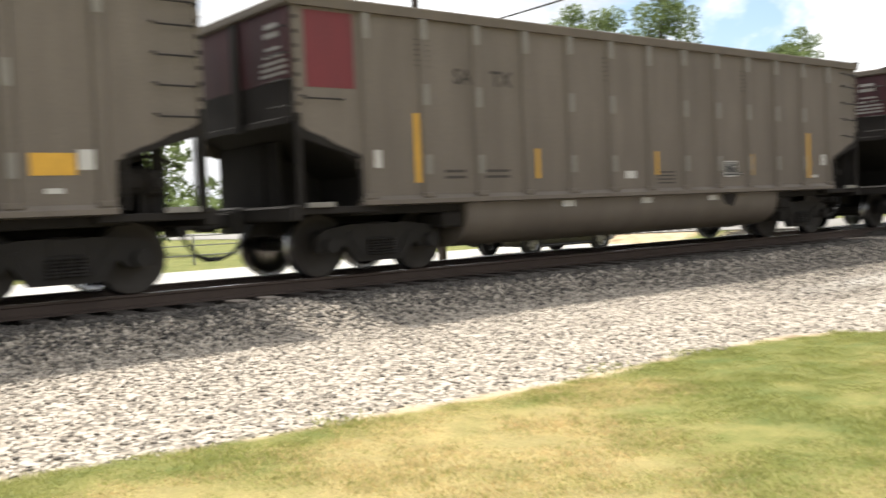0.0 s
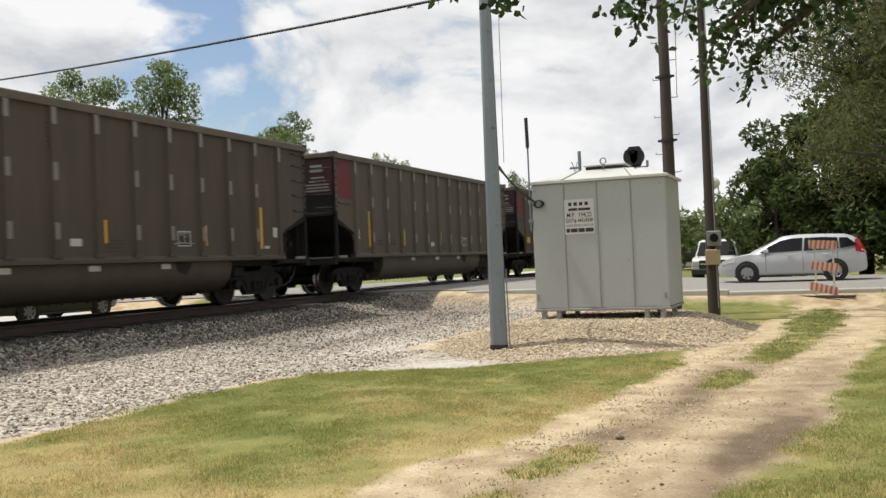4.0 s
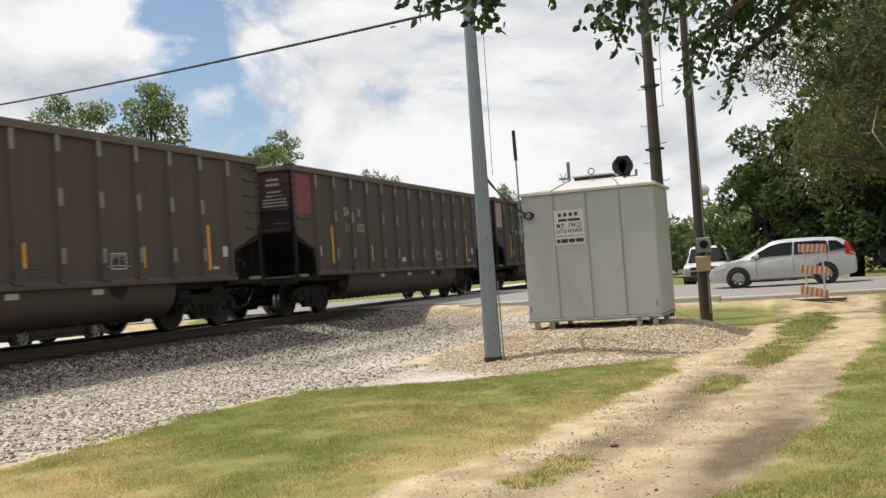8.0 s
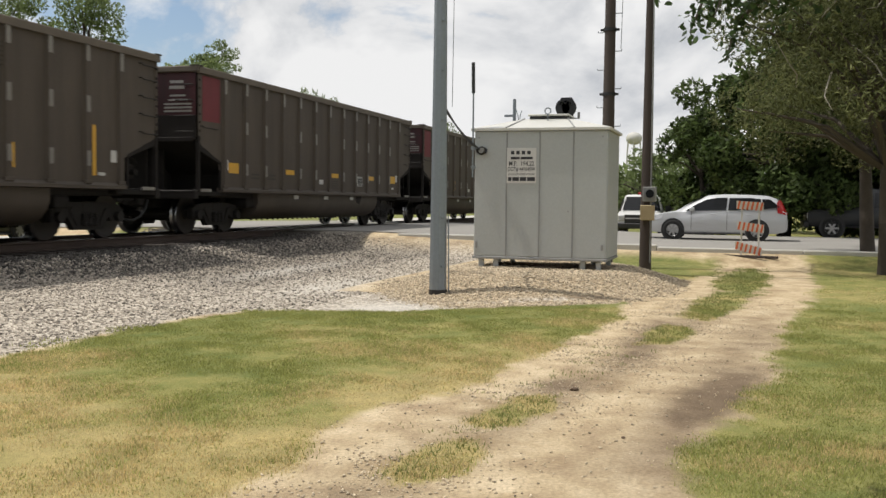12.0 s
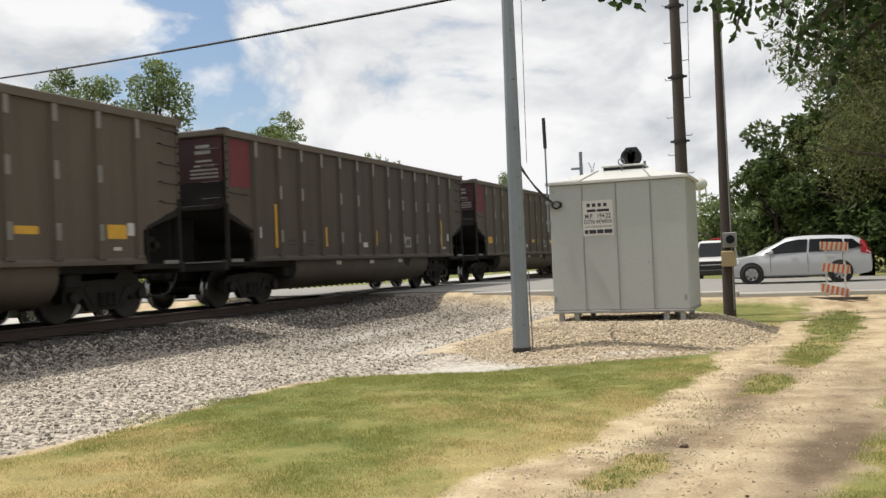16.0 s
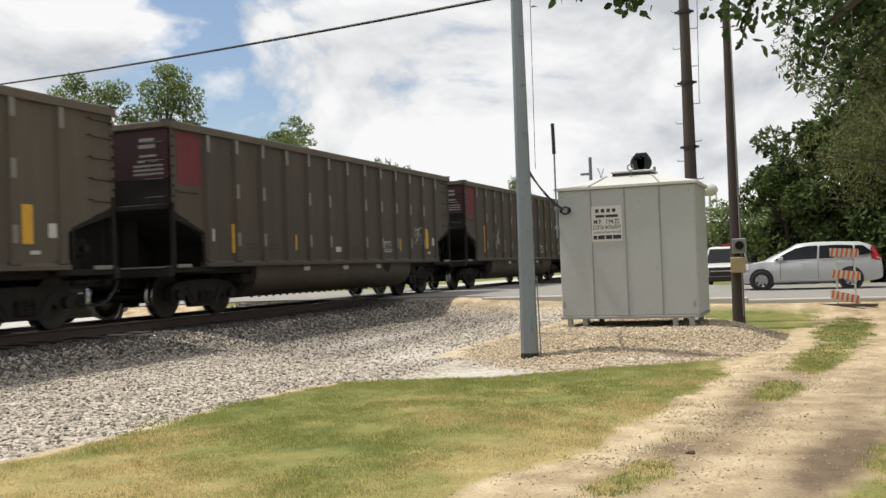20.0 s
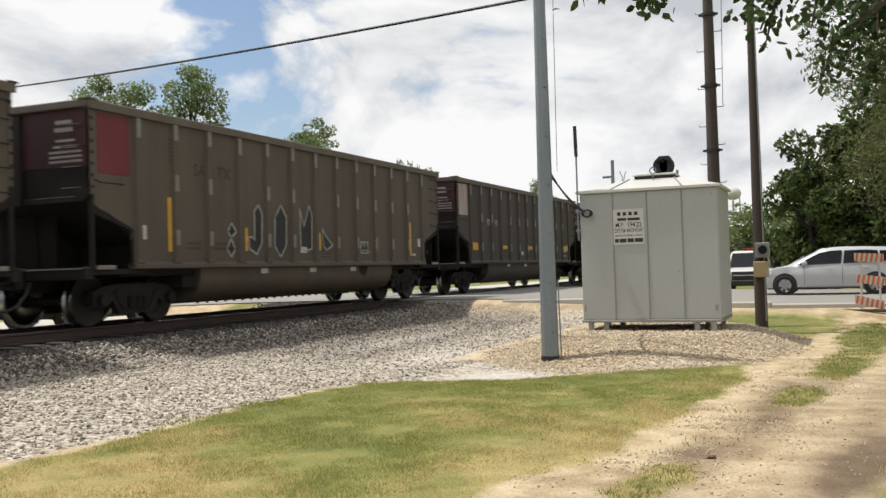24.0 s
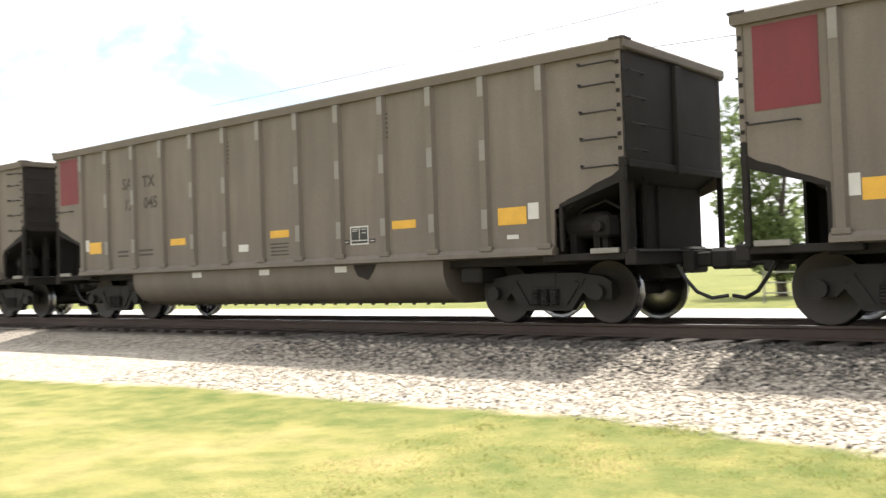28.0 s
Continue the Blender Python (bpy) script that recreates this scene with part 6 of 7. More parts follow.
def hatchback(at):
    c = thing("hatchback_car", "silver five-door hatchback waiting on the road", "car", at)
    st = [(-2.24, 0.40, 0.66, 0.66, 0.72, 0.5), (-2.20, 0.32, 0.90, 0.94, 0.80, 0.52), (-2.10, 0.28, 0.95, 1.14, 0.84, 0.55), (-1.90, 0.24, 0.97, 1.36, 0.86, 0.58), (-1.62, 0.22, 0.97, 1.45, 0.87, 0.61), (-1.0, 0.20, 0.96, 1.48, 0.88, 0.63), (-0.3, 0.20, 0.94, 1.49, 0.88, 0.64),
          (0.20, 0.20, 0.92, 1.45, 0.88, 0.62), (0.72, 0.20, 0.90, 1.23, 0.88, 0.60), (1.22, 0.20, 0.90, 0.94, 0.87, 0.62), (1.60, 0.22, 0.85, 0.85, 0.85, 0.6), (1.95, 0.25, 0.76, 0.76, 0.80, 0.6), (2.15, 0.30, 0.62, 0.62, 0.70, 0.5), (2.24, 0.36, 0.50, 0.50, 0.58, 0.4)]
    part("body", loft([car_section(*s) for s in st]), SILVER, c, smooth=True)
    for s in (-1, 1):
        y = s * 0.868
        pane(c, [(-1.43, 0.99), (-0.42, 0.97), (-0.46, 1.37), (-1.1, 1.37), (-1.41, 1.34)], y)
        pane(c, [(-0.36, 0.97), (0.92, 0.94), (0.62, 1.13), (0.26, 1.31), (-0.1, 1.37), (-0.40, 1.375)], y)
        pane(c, [(-1.98, 1.10), (-1.48, 1.0), (-1.46, 1.34), (-1.70, 1.33)], s * 0.862)
        for x in (-0.39, 0.72, -1.40):
            part("door_seam", Build().box(x - 0.006, x + 0.006, s * 0.876 - 0.004, s * 0.876 + 0.004, 0.34, 0.92), INK, c)
        for x in (-1.05, 0.02):
            part("door_handle", Build().box(x - 0.09, x + 0.09, s * 0.885 - 0.015, s * 0.885 + 0.015, 0.82, 0.855, 0.008), SILVER, c)
        part("mirror", Build().box(0.62, 0.78, s * 0.99 - 0.09, s * 0.99 + 0.09, 0.93, 1.06, 0.03), SILVER, c)
        part("tail_light", Build().add([(-2.18, s * 0.81, 0.84), (-1.92, s * 0.875, 0.90), (-1.90, s * 0.80, 1.24), (-1.98, s * 0.72, 1.32), (-2.24, s * 0.66, 0.86), (-2.05, s * 0.62, 1.28)], [(0, 1, 2, 3), (0, 3, 5, 4)]), LENS_R, c)
        part("head_light", Build().add([(1.66, s * 0.855, 0.68), (2.05, s * 0.775, 0.60), (2.19, s * 0.58, 0.60), (2.05, s * 0.64, 0.73), (1.66, s * 0.82, 0.82)], [(0, 1, 2, 3, 4)]), LENS_W, c)
        for x in (1.30, -1.32):
            part("wheel_arch", Build().lathe([(0.37, s * 0.879), (0.28, s * 0.876), (0.28, s * 0.70)], 24).moved(Matrix.Translation((x, 0, 0.33))), BLACKP, c)
            wheel_parts(c, x, s * 0.80, 0.315, 0.20)
    part("windscreen", Build().add([(1.18, -0.66, 0.94), (1.18, 0.66, 0.94), (0.36, 0.54, 1.44), (0.36, -0.54, 1.44)], [(0, 1, 2, 3)]), GLASS, c)
    part("rear_window", Build().add([(-2.19, -0.60, 1.0), (-2.19, 0.60, 1.0), (-1.93, 0.50, 1.38), (-1.93, -0.50, 1.38)], [(0, 3, 2, 1)]), GLASS, c)
    part("rear_reflector", Build().box(-2.25, -2.1, -0.80, -0.62, 0.42, 0.46, 0.005), LENS_R, c)
    part("sill_trim", Build().box(-0.95, 0.95, -0.885, 0.885, 0.19, 0.25, 0.02), BLACKP, c)
    return c


def pickup(at, paint, name, label):
    c = thing(name, label, "pickup truck", at)
    st = [(-2.85, 0.55, 1.12, 1.12, 0.96, 0.8), (-2.80, 0.50, 1.14, 1.14, 0.98, 0.8), (-0.75, 0.45, 1.14, 1.14, 0.99, 0.8), (-0.72, 0.45, 1.14, 1.80, 0.99, 0.70), (-0.5, 0.45, 1.14, 1.90, 0.99, 0.74), (0.6, 0.45, 1.14, 1.90, 0.99, 0.74), (0.95, 0.45, 1.14, 1.80, 0.99, 0.72),
          (1.55, 0.45, 1.14, 1.18, 0.99, 0.8), (1.75, 0.45, 1.12, 1.12, 0.98, 0.8), (2.55, 0.45, 1.06, 1.06, 0.97, 0.8), (2.70, 0.5, 0.98, 0.98, 0.94, 0.7)]
    part("body", loft([car_section(*s) for s in st]), paint, c, smooth=True)
    part("windscreen", Build().add([(1.56, -0.82, 1.20), (1.56, 0.82, 1.20), (1.0, 0.68, 1.80), (1.0, -0.68, 1.80)], [(0, 1, 2, 3)]), GLASS, c)
    grille = part("grille", Build().box(2.66, 2.745, -0.66, 0.66, 0.66, 1.02, 0.02), BLACKP, c)
    part("grille_bar", Build().box(2.74, 2.765, -0.62, 0.62, 0.83, 0.88, 0.01), ALLOY, grille)
    part("bumper", Build().box(2.66, 2.84, -0.97, 0.97, 0.42, 0.66, 0.03), BLACKP, c)
    for s in (-1, 1):
        part("head_light", Build().box(2.64, 2.735, s * 0.78 - 0.14, s * 0.78 + 0.14, 0.76, 0.98, 0.02), LENS_W, c)
        part("mirror", Build().box(1.25, 1.40, s * 1.15 - 0.13, s * 1.15 + 0.13, 1.18, 1.42, 0.03), BLACKP, c)
        pane(c, [(-0.60, 1.20), (0.42, 1.18), (0.40, 1.72), (-0.55, 1.72)], s * 0.985)
        pane(c, [(0.50, 1.18), (1.42, 1.18), (0.98, 1.68), (0.50, 1.72)], s * 0.985)
        for x in (1.85, -1.75):
            part("wheel_arch", Build().lathe([(0.46, s * 0.992), (0.36, s * 0.985), (0.36, s * 0.8)], 20).moved(Matrix.Translation((x, 0, 0.44))), BLACKP, c)
            wheel_parts(c, x, s * 0.86, 0.40, 0.26, spokes=6)
        part("side_step", Build().box(-0.7, 1.3, s * 1.0 - 0.08, s * 1.0 + 0.08, 0.42, 0.48, 0.02), BLACKP, c)
    return c


hatchback(pose(31.3, 0.74, float(road_level(0.7)), 0, 0, 90))
pickup(pose(37.4, -5.2, float(height(37.4, -5.2)), 0, 0, 90), CARDARK, "dark_pickup", "charcoal pickup truck parked in the shade across the road")
tk = pickup(pose(42.5, 4.1, float(height(42.5, 4.1)), 0, 0, 183), CARWHITE, "white_pickup", "white pickup truck with a dark grille facing the track")
part("beacon", Build().box(0.2, 0.45, -0.2, 0.2, 1.90, 2.0, 0.02), LENS_R, tk, "red roof beacon")
s = hatchback(pose(18.3, 19.3, 0.27, 0, 0, 0))
tagged(s, "dark car parked on the street beyond the track", "car")
for o in s.children:
    if o.name.startswith("body") or o.name.startswith("mirror"):
        o.data.materials[0] = CARDARK

# ---- trees and distance ----
def leaf_cloud(centres, radii, count, size, squash=0.8, shape=None):
    """Leaves scattered through clumps: one small folded blade each."""
    c, r = np.asarray(centres, float), np.asarray(radii, float)
    pick = rng.choice(len(c), count, p=r ** 2 / (r ** 2).sum())
    d = rng.normal(0, 1, (count, 3))
    d /= np.linalg.norm(d, axis=1)[:, None]
    p = c[pick] + d * (r[pick] * rng.uniform(0.35, 1.0, count) ** 0.5)[:, None] * np.array([1, 1, squash])
    s = size * rng.uniform(0.6, 1.35, count)
    a, t = rng.uniform(0, 6.28, count), rng.normal(0, 0.7, count)
    u = np.stack([np.cos(a) * np.cos(t), np.sin(a) * np.cos(t), np.sin(t)], -1)
    w = np.cross(u, rng.normal(0, 0.55, (count, 3)) + np.array([0.0, 0.25, 1.0]))
    w /= np.linalg.norm(w, axis=1)[:, None]
    nrm = np.cross(u, w)
    L, W = s[:, None], (s * (0.5 if shape is None else shape))[:, None]
    v = np.stack([p - u * L * 0.5, p + w * W * 0.5 + nrm * L * 0.12, p + u * L * 0.5, p - w * W * 0.5 + nrm * L * 0.12], 1)
    q = np.arange(count * 4).reshape(-1, 4)
    return v.reshape(-1, 3), np.concatenate([q[:, [0, 1, 2]], q[:, [0, 2, 3]]])


def tree(name, label, base, height_, spread, crown_low, leaves, size, leaf, seed, clumps=40, clump_r=0.9, trunk_r=0.2, lean=(0, 0), squash=0.8, shape=None, bark=None, skirt=0.82):
    r = random.Random(seed)
    t = thing(name, label, "tree", pose(*base))
    limbs = Build()
    top = Vector((lean[0], lean[1], height_ * 0.82))
    spine = [Vector((lean[0] * f + 0.15 * math.sin(f * 5 + seed), lean[1] * f + 0.12 * math.cos(f * 4 + seed), height_ * 0.82 * f)) for f in np.linspace(0, 1, 8)]
    spine[0].z = -0.15
    limbs.pipe(spine, [trunk_r * (1 - 0.8 * f) for f in np.linspace(0, 1, 8)], 10)
    cs, rs = [], []
    for i in range(clumps):
        f = r.random() ** 0.8
        z = crown_low + (height_ - crown_low) * f
        env = spread * math.sin(math.pi * min(1, 0.18 + skirt * (1 - f) ** 0.75)) ** 0.6 if f < 0.97 else spread * 0.15
        a, d = r.uniform(0, 6.28), env * math.sqrt(r.random()) * r.uniform(0.7, 1.1)
        c = Vector((lean[0] * f + d * math.cos(a), lean[1] * f + d * math.sin(a), z - clump_r * 0.3))
        cs.append(c)
        rs.append(clump_r * r.uniform(0.55, 1.25))
        if i % 2 == 0:
            k = min(7, max(2, int(7 * (z * 0.75) / (height_ * 0.82))))
            s0 = spine[k]
            limbs.pipe([s0, s0.lerp(c, 0.5) + Vector((0, 0, 0.12 * d)), c], [trunk_r * 0.34, trunk_r * 0.2, trunk_r * 0.06], 5)
    part("trunk", limbs, bark or BARK, t, smooth=True)
    v, f = leaf_cloud([tuple(c) for c in cs], rs, leaves, size, squash, shape)
    part("crown", raw_mesh("crown", v, f, [leaf]), None, t)
    return t


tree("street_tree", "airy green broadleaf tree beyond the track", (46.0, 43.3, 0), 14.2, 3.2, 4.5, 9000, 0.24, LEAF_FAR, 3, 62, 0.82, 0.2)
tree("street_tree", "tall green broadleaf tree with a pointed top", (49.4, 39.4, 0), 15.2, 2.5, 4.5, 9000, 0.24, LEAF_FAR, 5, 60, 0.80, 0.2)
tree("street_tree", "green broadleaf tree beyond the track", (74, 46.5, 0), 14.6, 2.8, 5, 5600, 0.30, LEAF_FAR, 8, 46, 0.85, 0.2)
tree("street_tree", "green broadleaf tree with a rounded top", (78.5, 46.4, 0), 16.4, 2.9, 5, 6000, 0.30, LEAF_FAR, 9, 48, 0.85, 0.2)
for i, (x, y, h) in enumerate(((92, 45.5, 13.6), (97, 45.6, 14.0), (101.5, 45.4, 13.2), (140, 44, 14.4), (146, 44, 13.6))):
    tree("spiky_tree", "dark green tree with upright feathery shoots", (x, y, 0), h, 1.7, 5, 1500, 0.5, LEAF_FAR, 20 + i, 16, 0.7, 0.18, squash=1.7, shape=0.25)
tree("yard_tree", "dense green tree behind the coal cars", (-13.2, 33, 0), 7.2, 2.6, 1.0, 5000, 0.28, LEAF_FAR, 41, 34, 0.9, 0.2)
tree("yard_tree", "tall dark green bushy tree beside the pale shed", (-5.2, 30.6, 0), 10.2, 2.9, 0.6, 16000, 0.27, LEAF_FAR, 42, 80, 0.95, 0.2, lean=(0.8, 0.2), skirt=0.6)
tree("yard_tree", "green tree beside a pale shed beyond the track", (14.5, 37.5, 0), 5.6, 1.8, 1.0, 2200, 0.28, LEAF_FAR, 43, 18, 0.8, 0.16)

# trees at the far side of the road
tree("shade_tree", "broad green shade tree across the road", (39.6, -1.9, 0.1), 7.0, 4.7, 1.0, 26000, 0.29, LEAF_MID, 51, 105, 0.85, 0.3, skirt=0.55)
tree("shade_tree", "low dark green tree leaning over the road edge", (40.6, 1.5, 0.1), 5.4, 2.0, 0.5, 9000, 0.26, LEAF_MID, 59, 44, 0.75, 0.16, skirt=0.6)
tree("shade_tree", "dense dark green shade tree across the road", (41.0, -6.2, 0.1), 11.0, 6.0, 1.0, 28000, 0.30, LEAF_MID, 52, 125, 1.0, 0.32, skirt=0.55)
tree("shade_tree", "tall dark shade tree across the road", (43.5, -12.0, 0.1), 12.5, 6.2, 1.2, 16000, 0.36, LEAF_MID, 56, 80, 1.4, 0.32, skirt=0.55)
tree("shade_tree", "large dark tree behind the road", (52, -18, 0), 14.0, 7.0, 1.5, 9000, 0.5, LEAF_MID, 53, 60, 1.8, 0.34, skirt=0.55)
tree("shade_tree", "large dark tree behind the parked cars", (54, -6, 0), 12.0, 7.0, 0.8, 9000, 0.5, LEAF_MID, 57, 60, 1.8, 0.34, skirt=0.55)
tree("feathery_tree", "olive feathery tree with fine drooping twigs by the lawn", (20.6, -2.9, 0.0), 9.4, 3.7, 3.0, 46000, 0.13, LEAF_FEATHER, 54, 150, 0.70, 0.225, lean=(0.2, -0.3), squash=1.0, shape=0.28, skirt=0.6)
tree("feathery_tree", "second olive feathery tree behind the lawn", (24.9, -3.15, 0.1), 9.6, 3.4, 3.2, 24000, 0.17, LEAF_FEATHER, 55, 110, 0.9, 0.19, squash=1.0, shape=0.28, skirt=0.55)
random.seed(23)
twig_tree = [o for o in scene.objects if o.name == "feathery_tree"][0]
for _ in range(16):
    o = Vector((random.uniform(-2.2, 0.2), random.uniform(-1.6, 2.6), random.uniform(3.6, 6.4)))
    pts = [o]
    d = Vector((random.uniform(-0.5, 0.1), random.uniform(-0.4, 0.8), random.uniform(-0.4, 0.5))).normalized()
    for _k in range(4):
        pts.append(pts[-1] + d * random.uniform(0.22, 0.38))
        d = (d + Vector((random.gauss(0, 0.3), random.gauss(0, 0.3), random.gauss(-0.05, 0.25)))).normalized()
    part("bare_twig", Build().pipe(pts, [0.022, 0.018, 0.014, 0.010, 0.005], 5), PALE_TWIG, twig_tree, "pale bare twig")
for i, (x, y, h, sp_) in enumerate(((95, 14, 7.0, 4.5), (105, 7, 7.6, 5), (85, 2, 6.5, 4.5), (70, -3, 7.5, 5), (68, 10.5, 4.6, 3.0), (78, 7.5, 5.2, 3.2))):
    tree("distant_tree", "far green tree along the side street", (x, y, 0), h, sp_, 0.8, 2200, 0.5, LEAF_FAR, 60 + i, 22, 1.4, 0.3)

# far woods closing the horizon
for i, (x0, y0, x1, y1) in enumerate(((180, -150, 190, 180), (-140, 90, 180, 120), (-140, -90, -130, 100), (-140, -100, 190, -110))):
    n = 90
    f = rng.uniform(0, 1, n)
    c = np.stack([x0 + (x1 - x0) * f + rng.normal(0, 4, n), y0 + (y1 - y0) * f + rng.normal(0, 4, n), rng.uniform(1, 4.5, n)], -1)
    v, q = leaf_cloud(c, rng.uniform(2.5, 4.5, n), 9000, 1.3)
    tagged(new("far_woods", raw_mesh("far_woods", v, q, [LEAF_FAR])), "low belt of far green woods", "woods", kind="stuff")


# overhanging branch of the tree beside the camera
def twig_leaves(pts, per, size, spread):
    """Leaves set along a twig: pointed blades folded at the midrib."""
    out_v, out_f = [], []
    for k in range(len(pts) - 1):
        for j in range(per):
            o = pts[k].lerp(pts[k + 1], random.random()) + Vector([random.gauss(0, spread) for _ in range(3)])
            L = size * random.uniform(0.7, 1.25)
            u = Vector((random.gauss(0, 1), random.gauss(0, 1), random.gauss(-0.7, 0.6))).normalized()
            w = u.cross(Vector([random.gauss(0, 1) for _ in range(3)])).normalized()
            nn = u.cross(w)
            W = L * 0.26
            b = len(out_v)
            out_v += [o, o + u * L * 0.35 + w * W + nn * L * 0.06, o + u * L * 0.75 + w * W * 0.7 + nn * L * 0.05, o + u * L, o + u * L * 0.75 - w * W * 0.7 + nn * L * 0.05, o + u * L * 0.35 - w * W + nn * L * 0.06, o + u * L * 0.5]
            out_f += [(b, b + 1, b + 6), (b + 1, b + 2, b + 6), (b + 2, b + 3, b + 6), (b + 3, b + 4, b + 6), (b + 4, b + 5, b + 6), (b + 5, b, b + 6)]
    return out_v, out_f


random.seed(11)
near = thing("overhanging_tree", "tree with glossy dark leaves hanging over the dirt track", "tree", pose(0, 0, 0))
trunk_at = Vector((3.2, -5.2, 0))
hub = Vector((3.6, -3.6, 4.6))
wood = Build().pipe([trunk_at + Vector((0, 0, -0.2)), trunk_at + Vector((0.1, 0.3, 2.0)), trunk_at + Vector((0.3, 1.0, 3.6)), hub], [0.24, 0.2, 0.17, 0.13], 10)
lv, lf = [], []
TIPS = [(2.25, 1.30, 2.62, 26, 0.05), (2.34, 1.27, 2.57, 26, 0.05), (2.42, 1.17, 2.62, 30, 0.06), (2.51, 1.02, 2.50, 26, 0.04),
        (2.48, 1.03, 2.58, 24, 0.05), (2.74, 0.79, 2.59, 5, 0.03), (3.49, 0.74, 2.62, 22, 0.05), (3.62, 0.65, 2.55, 22, 0.045),
        (3.69, 0.59, 2.76, 34, 0.08), (3.84, 0.44, 2.64, 36, 0.08), (4.60, 0.42, 2.48, 26, 0.05), (4.60, 0.28, 2.57, 34, 0.07),
        (4.84, 0.21, 2.35, 26, 0.045), (4.34, 0.26, 2.82, 44, 0.12), (4.57, 0.10, 2.74, 44, 0.11), (4.70, -0.09, 2.64, 44, 0.1),
        (4.69, -0.35, 2.71, 36, 0.1), (4.56, -0.24, 2.82, 44, 0.13), (4.55, 0.01, 2.95, 44, 0.14)]
for tx_, ty_, tz_, per, sp_ in TIPS:
    b = Vector((tx_, ty_, tz_))
    a = b + Vector((random.uniform(-0.10, 0.10), -0.16 + random.uniform(-0.12, 0.08), 0.36))
    wood.pipe([hub, hub.lerp(a, 0.55) + Vector((0, 0, 0.22)), a], [0.07, 0.045, 0.022], 6)
    m_ = a.lerp(b, 0.55) + Vector((0.04, 0.03, 0.08))
    pts = [a, a.lerp(m_, 0.5), m_, m_.lerp(b, 0.5), b]
    wood.pipe(pts, [0.02, 0.015, 0.011, 0.008, 0.004], 5)
    v, f = twig_leaves(pts, int(per * (1.2 if tx_ < 3.6 else 1.1)), 0.058, 0.9 * sp_)
    o = len(lv)
    lv += v
    lf += [tuple(i + o for i in t) for t in f]
v2, f2 = leaf_cloud([(3.2 + random.uniform(-2.2, 1.6), -4.6 + random.uniform(-2, 1.6), random.uniform(4.6, 7.5)) for _ in range(40)], [0.8] * 40, 5200, 0.13)
part("trunk", wood, TWIG, near, smooth=True)
part("hanging_leaves", raw_mesh("hanging_leaves", [tuple(v) for v in lv], lf, [LEAF_NEAR]), None, near, "glossy dark hanging leaves")
part("crown", raw_mesh("crown", v2, f2, [LEAF_NEAR]), None, near)

# ---- buildings and water tower ----
wt = thing("water_tower", "distant white water tower on slender legs", "water tower", pose(498, 50.3, 0))
prof = [(0, 32.4), (1.6, 32.6), (3.2, 33.4), (4.1, 34.9), (4.15, 36.0), (3.7, 37.3), (2.4, 38.4), (0.8, 39.0), (0, 39.1)]
part("tank", Build().lathe(prof, 24, axis="z"), PALE_WALL, wt, smooth=True)
part("riser", Build().tube((0, 0, 0), (0, 0, 32.1), 0.5, n=12), PALE_WALL, wt)
for i in range(6):
    a = i * math.pi / 3
    part("leg", Build().tube((5.2 * math.cos(a), 5.2 * math.sin(a), 0), (3.6 * math.cos(a), 3.6 * math.sin(a), 34), 0.22, n=8), PALE_WALL, wt)


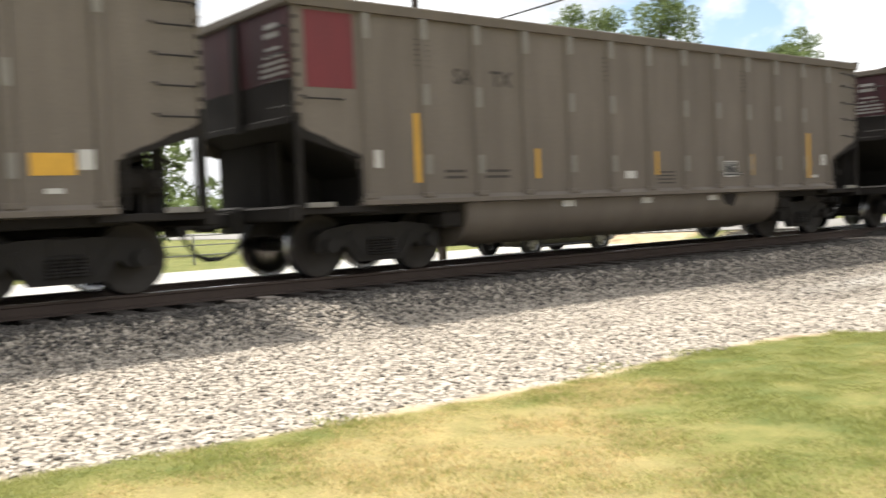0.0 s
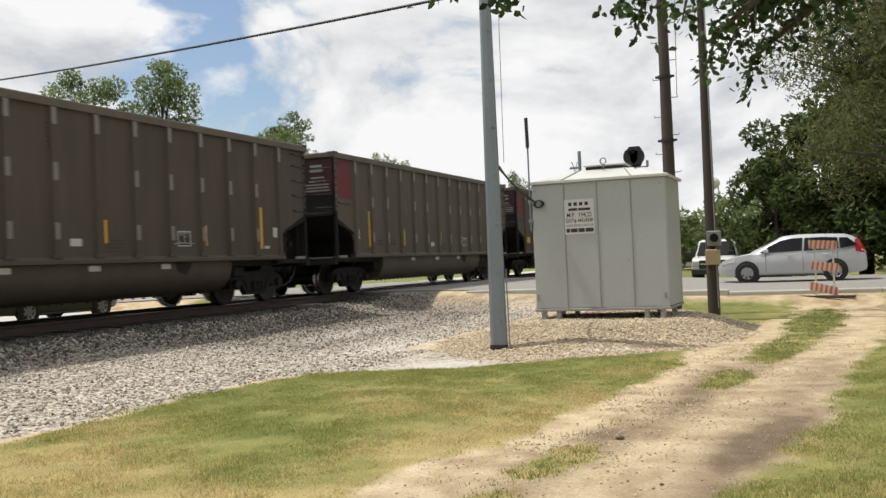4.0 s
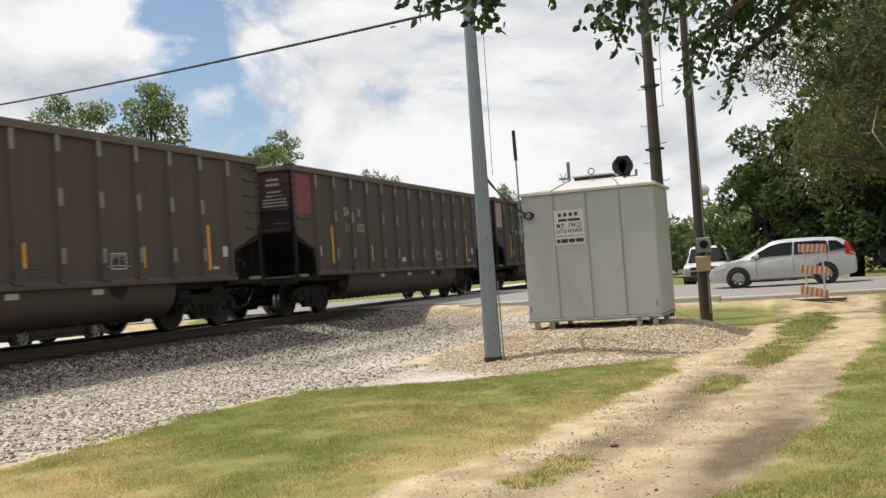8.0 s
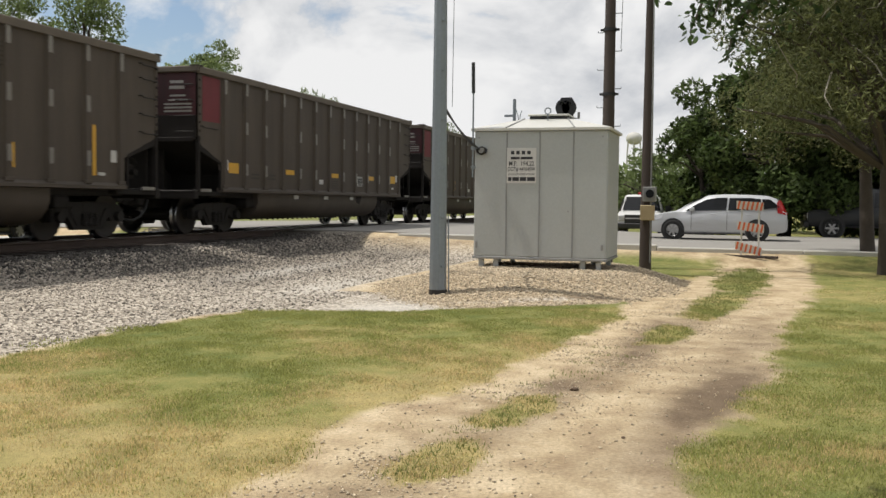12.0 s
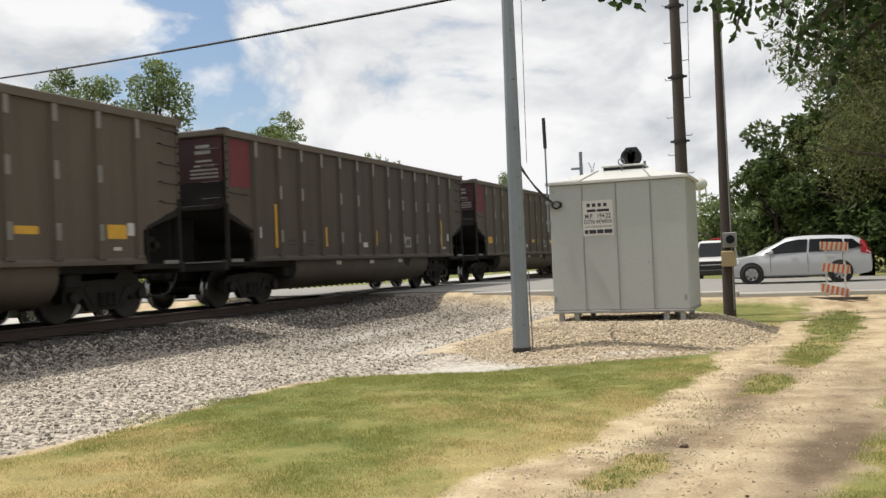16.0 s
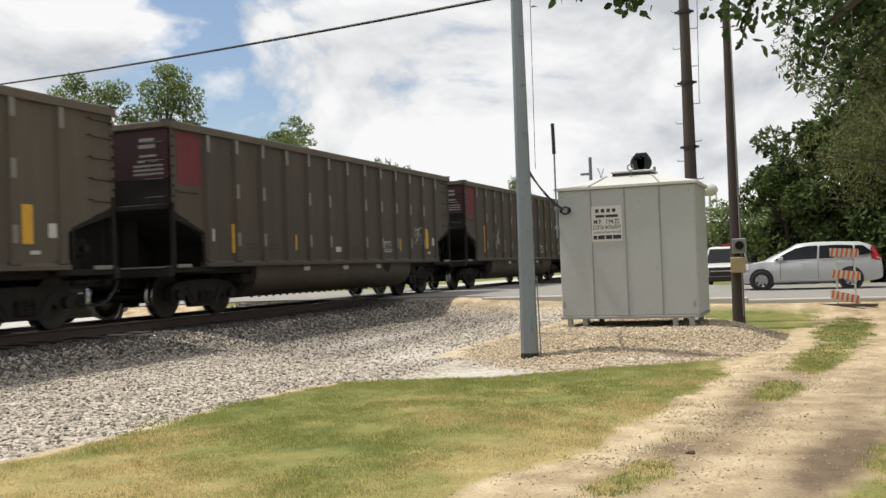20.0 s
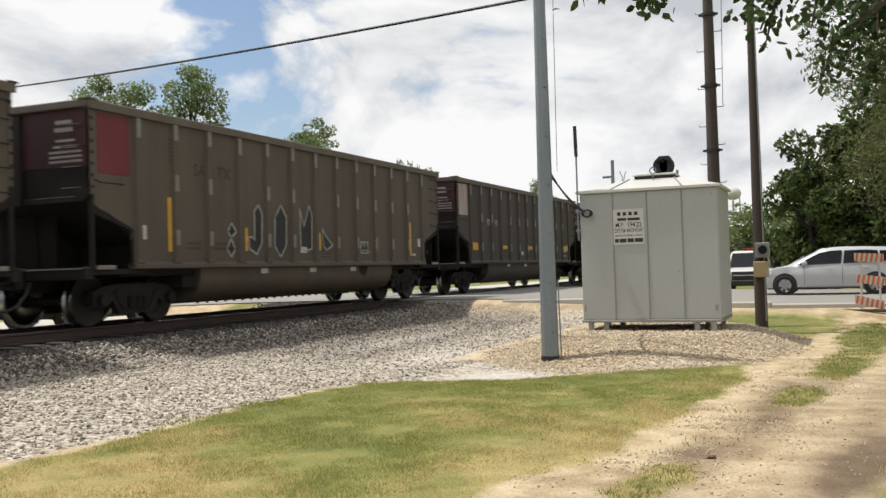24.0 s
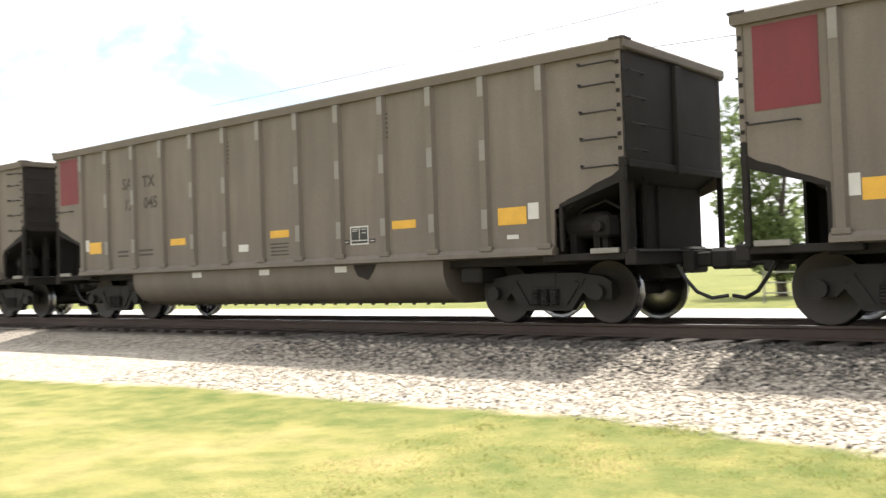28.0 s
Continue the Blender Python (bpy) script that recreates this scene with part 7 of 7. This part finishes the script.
def house(name, label, x, y, lx, ly, wall_h, roof_h, wall, roof_m, along_x=True, at_z=0.0):
    h = thing(name, label, "building", pose(x, y, at_z))
    t = 0.2
    w = part("wall", Build().box(0, lx, 0, t, -0.3, wall_h).box(0, lx, ly - t, ly, -0.3, wall_h).box(0, t, t, ly - t, -0.3, wall_h).box(lx - t, lx, t, ly - t, -0.3, wall_h), wall, h)
    if along_x:
        part("gable", Build().prism([(0, wall_h), (ly, wall_h), (ly / 2, wall_h + roof_h)], "x", 0.02, t).prism([(0, wall_h), (ly, wall_h), (ly / 2, wall_h + roof_h)], "x", lx - t, lx - 0.02), wall, h)
        part("roof", Build().prism([(-0.4, wall_h - 0.25), (ly / 2, wall_h + roof_h), (ly + 0.4, wall_h - 0.25), (ly + 0.4, wall_h - 0.08), (ly / 2, wall_h + roof_h + 0.18), (-0.4, wall_h - 0.08)], "x", -0.4, lx + 0.4), roof_m, h)
    else:
        part("gable", Build().prism([(0, wall_h), (lx, wall_h), (lx / 2, wall_h + roof_h)], "y", 0.02, t).prism([(0, wall_h), (lx, wall_h), (lx / 2, wall_h + roof_h)], "y", ly - t, ly - 0.02), wall, h)
        part("roof", Build().prism([(-0.4, wall_h - 0.25), (lx / 2, wall_h + roof_h), (lx + 0.4, wall_h - 0.25), (lx + 0.4, wall_h - 0.08), (lx / 2, wall_h + roof_h + 0.18), (-0.4, wall_h - 0.08)], "y", -0.4, ly + 0.4), roof_m, h)
    for i in range(max(1, int(lx // 3))):
        wx_ = 1.0 + i * 3.0
        win = part("window", Build().box(wx_, wx_ + 1.1, -0.03, 0.03, 1.0, 2.2, 0.01), SIGNW, h)
        part("pane", Build().box(wx_ + 0.08, wx_ + 1.02, -0.045, -0.025, 1.08, 2.12), GLASS, win)
    return h


house("pale_shed", "pale metal-sided shed beyond the track", -4.5, 33, 11.5, 12, 4.6, 1.2, PALE_WALL, ROOFING, True)
house("white_cottage", "white sided cottage beyond the street", 8.0, 41, 8, 7, 3.2, 1.7, PALE_WALL, ROOFING, True)
house("street_house", "far pale house with a grey roof", -34, 36, 10, 8, 3.2, 1.8, PALE_WALL, ROOFING, True)
# chain fence posts and rails beyond the street
fence = thing("yard_fence", "low grey pipe fence beside the street", "fence")
for i in range(16):
    part("post", Build().tube((-12 + i * 2.0, 28, -0.1), (-12 + i * 2.0, 28, 1.15), 0.035, n=8), METER, fence)
for z in (0.5, 0.8, 1.1):
    part("rail", Build().tube((-12, 28, z), (18, 28, z), 0.02, n=6), METER, fence)
for i, (x, y) in enumerate(((9.0, 17.6), (3.5, 17.7), (-2.0, 17.6), (-3.6, 17.6), (13.5, 17.8))):
    tagged(new("marker_post", Build().box(x - 0.07, x + 0.07, y - 0.07, y + 0.07, 0.0, 1.25, 0.01).mesh("marker_post", WOOD)), "short dark wooden post beyond the track", "post", "posts beyond the track")

motions()
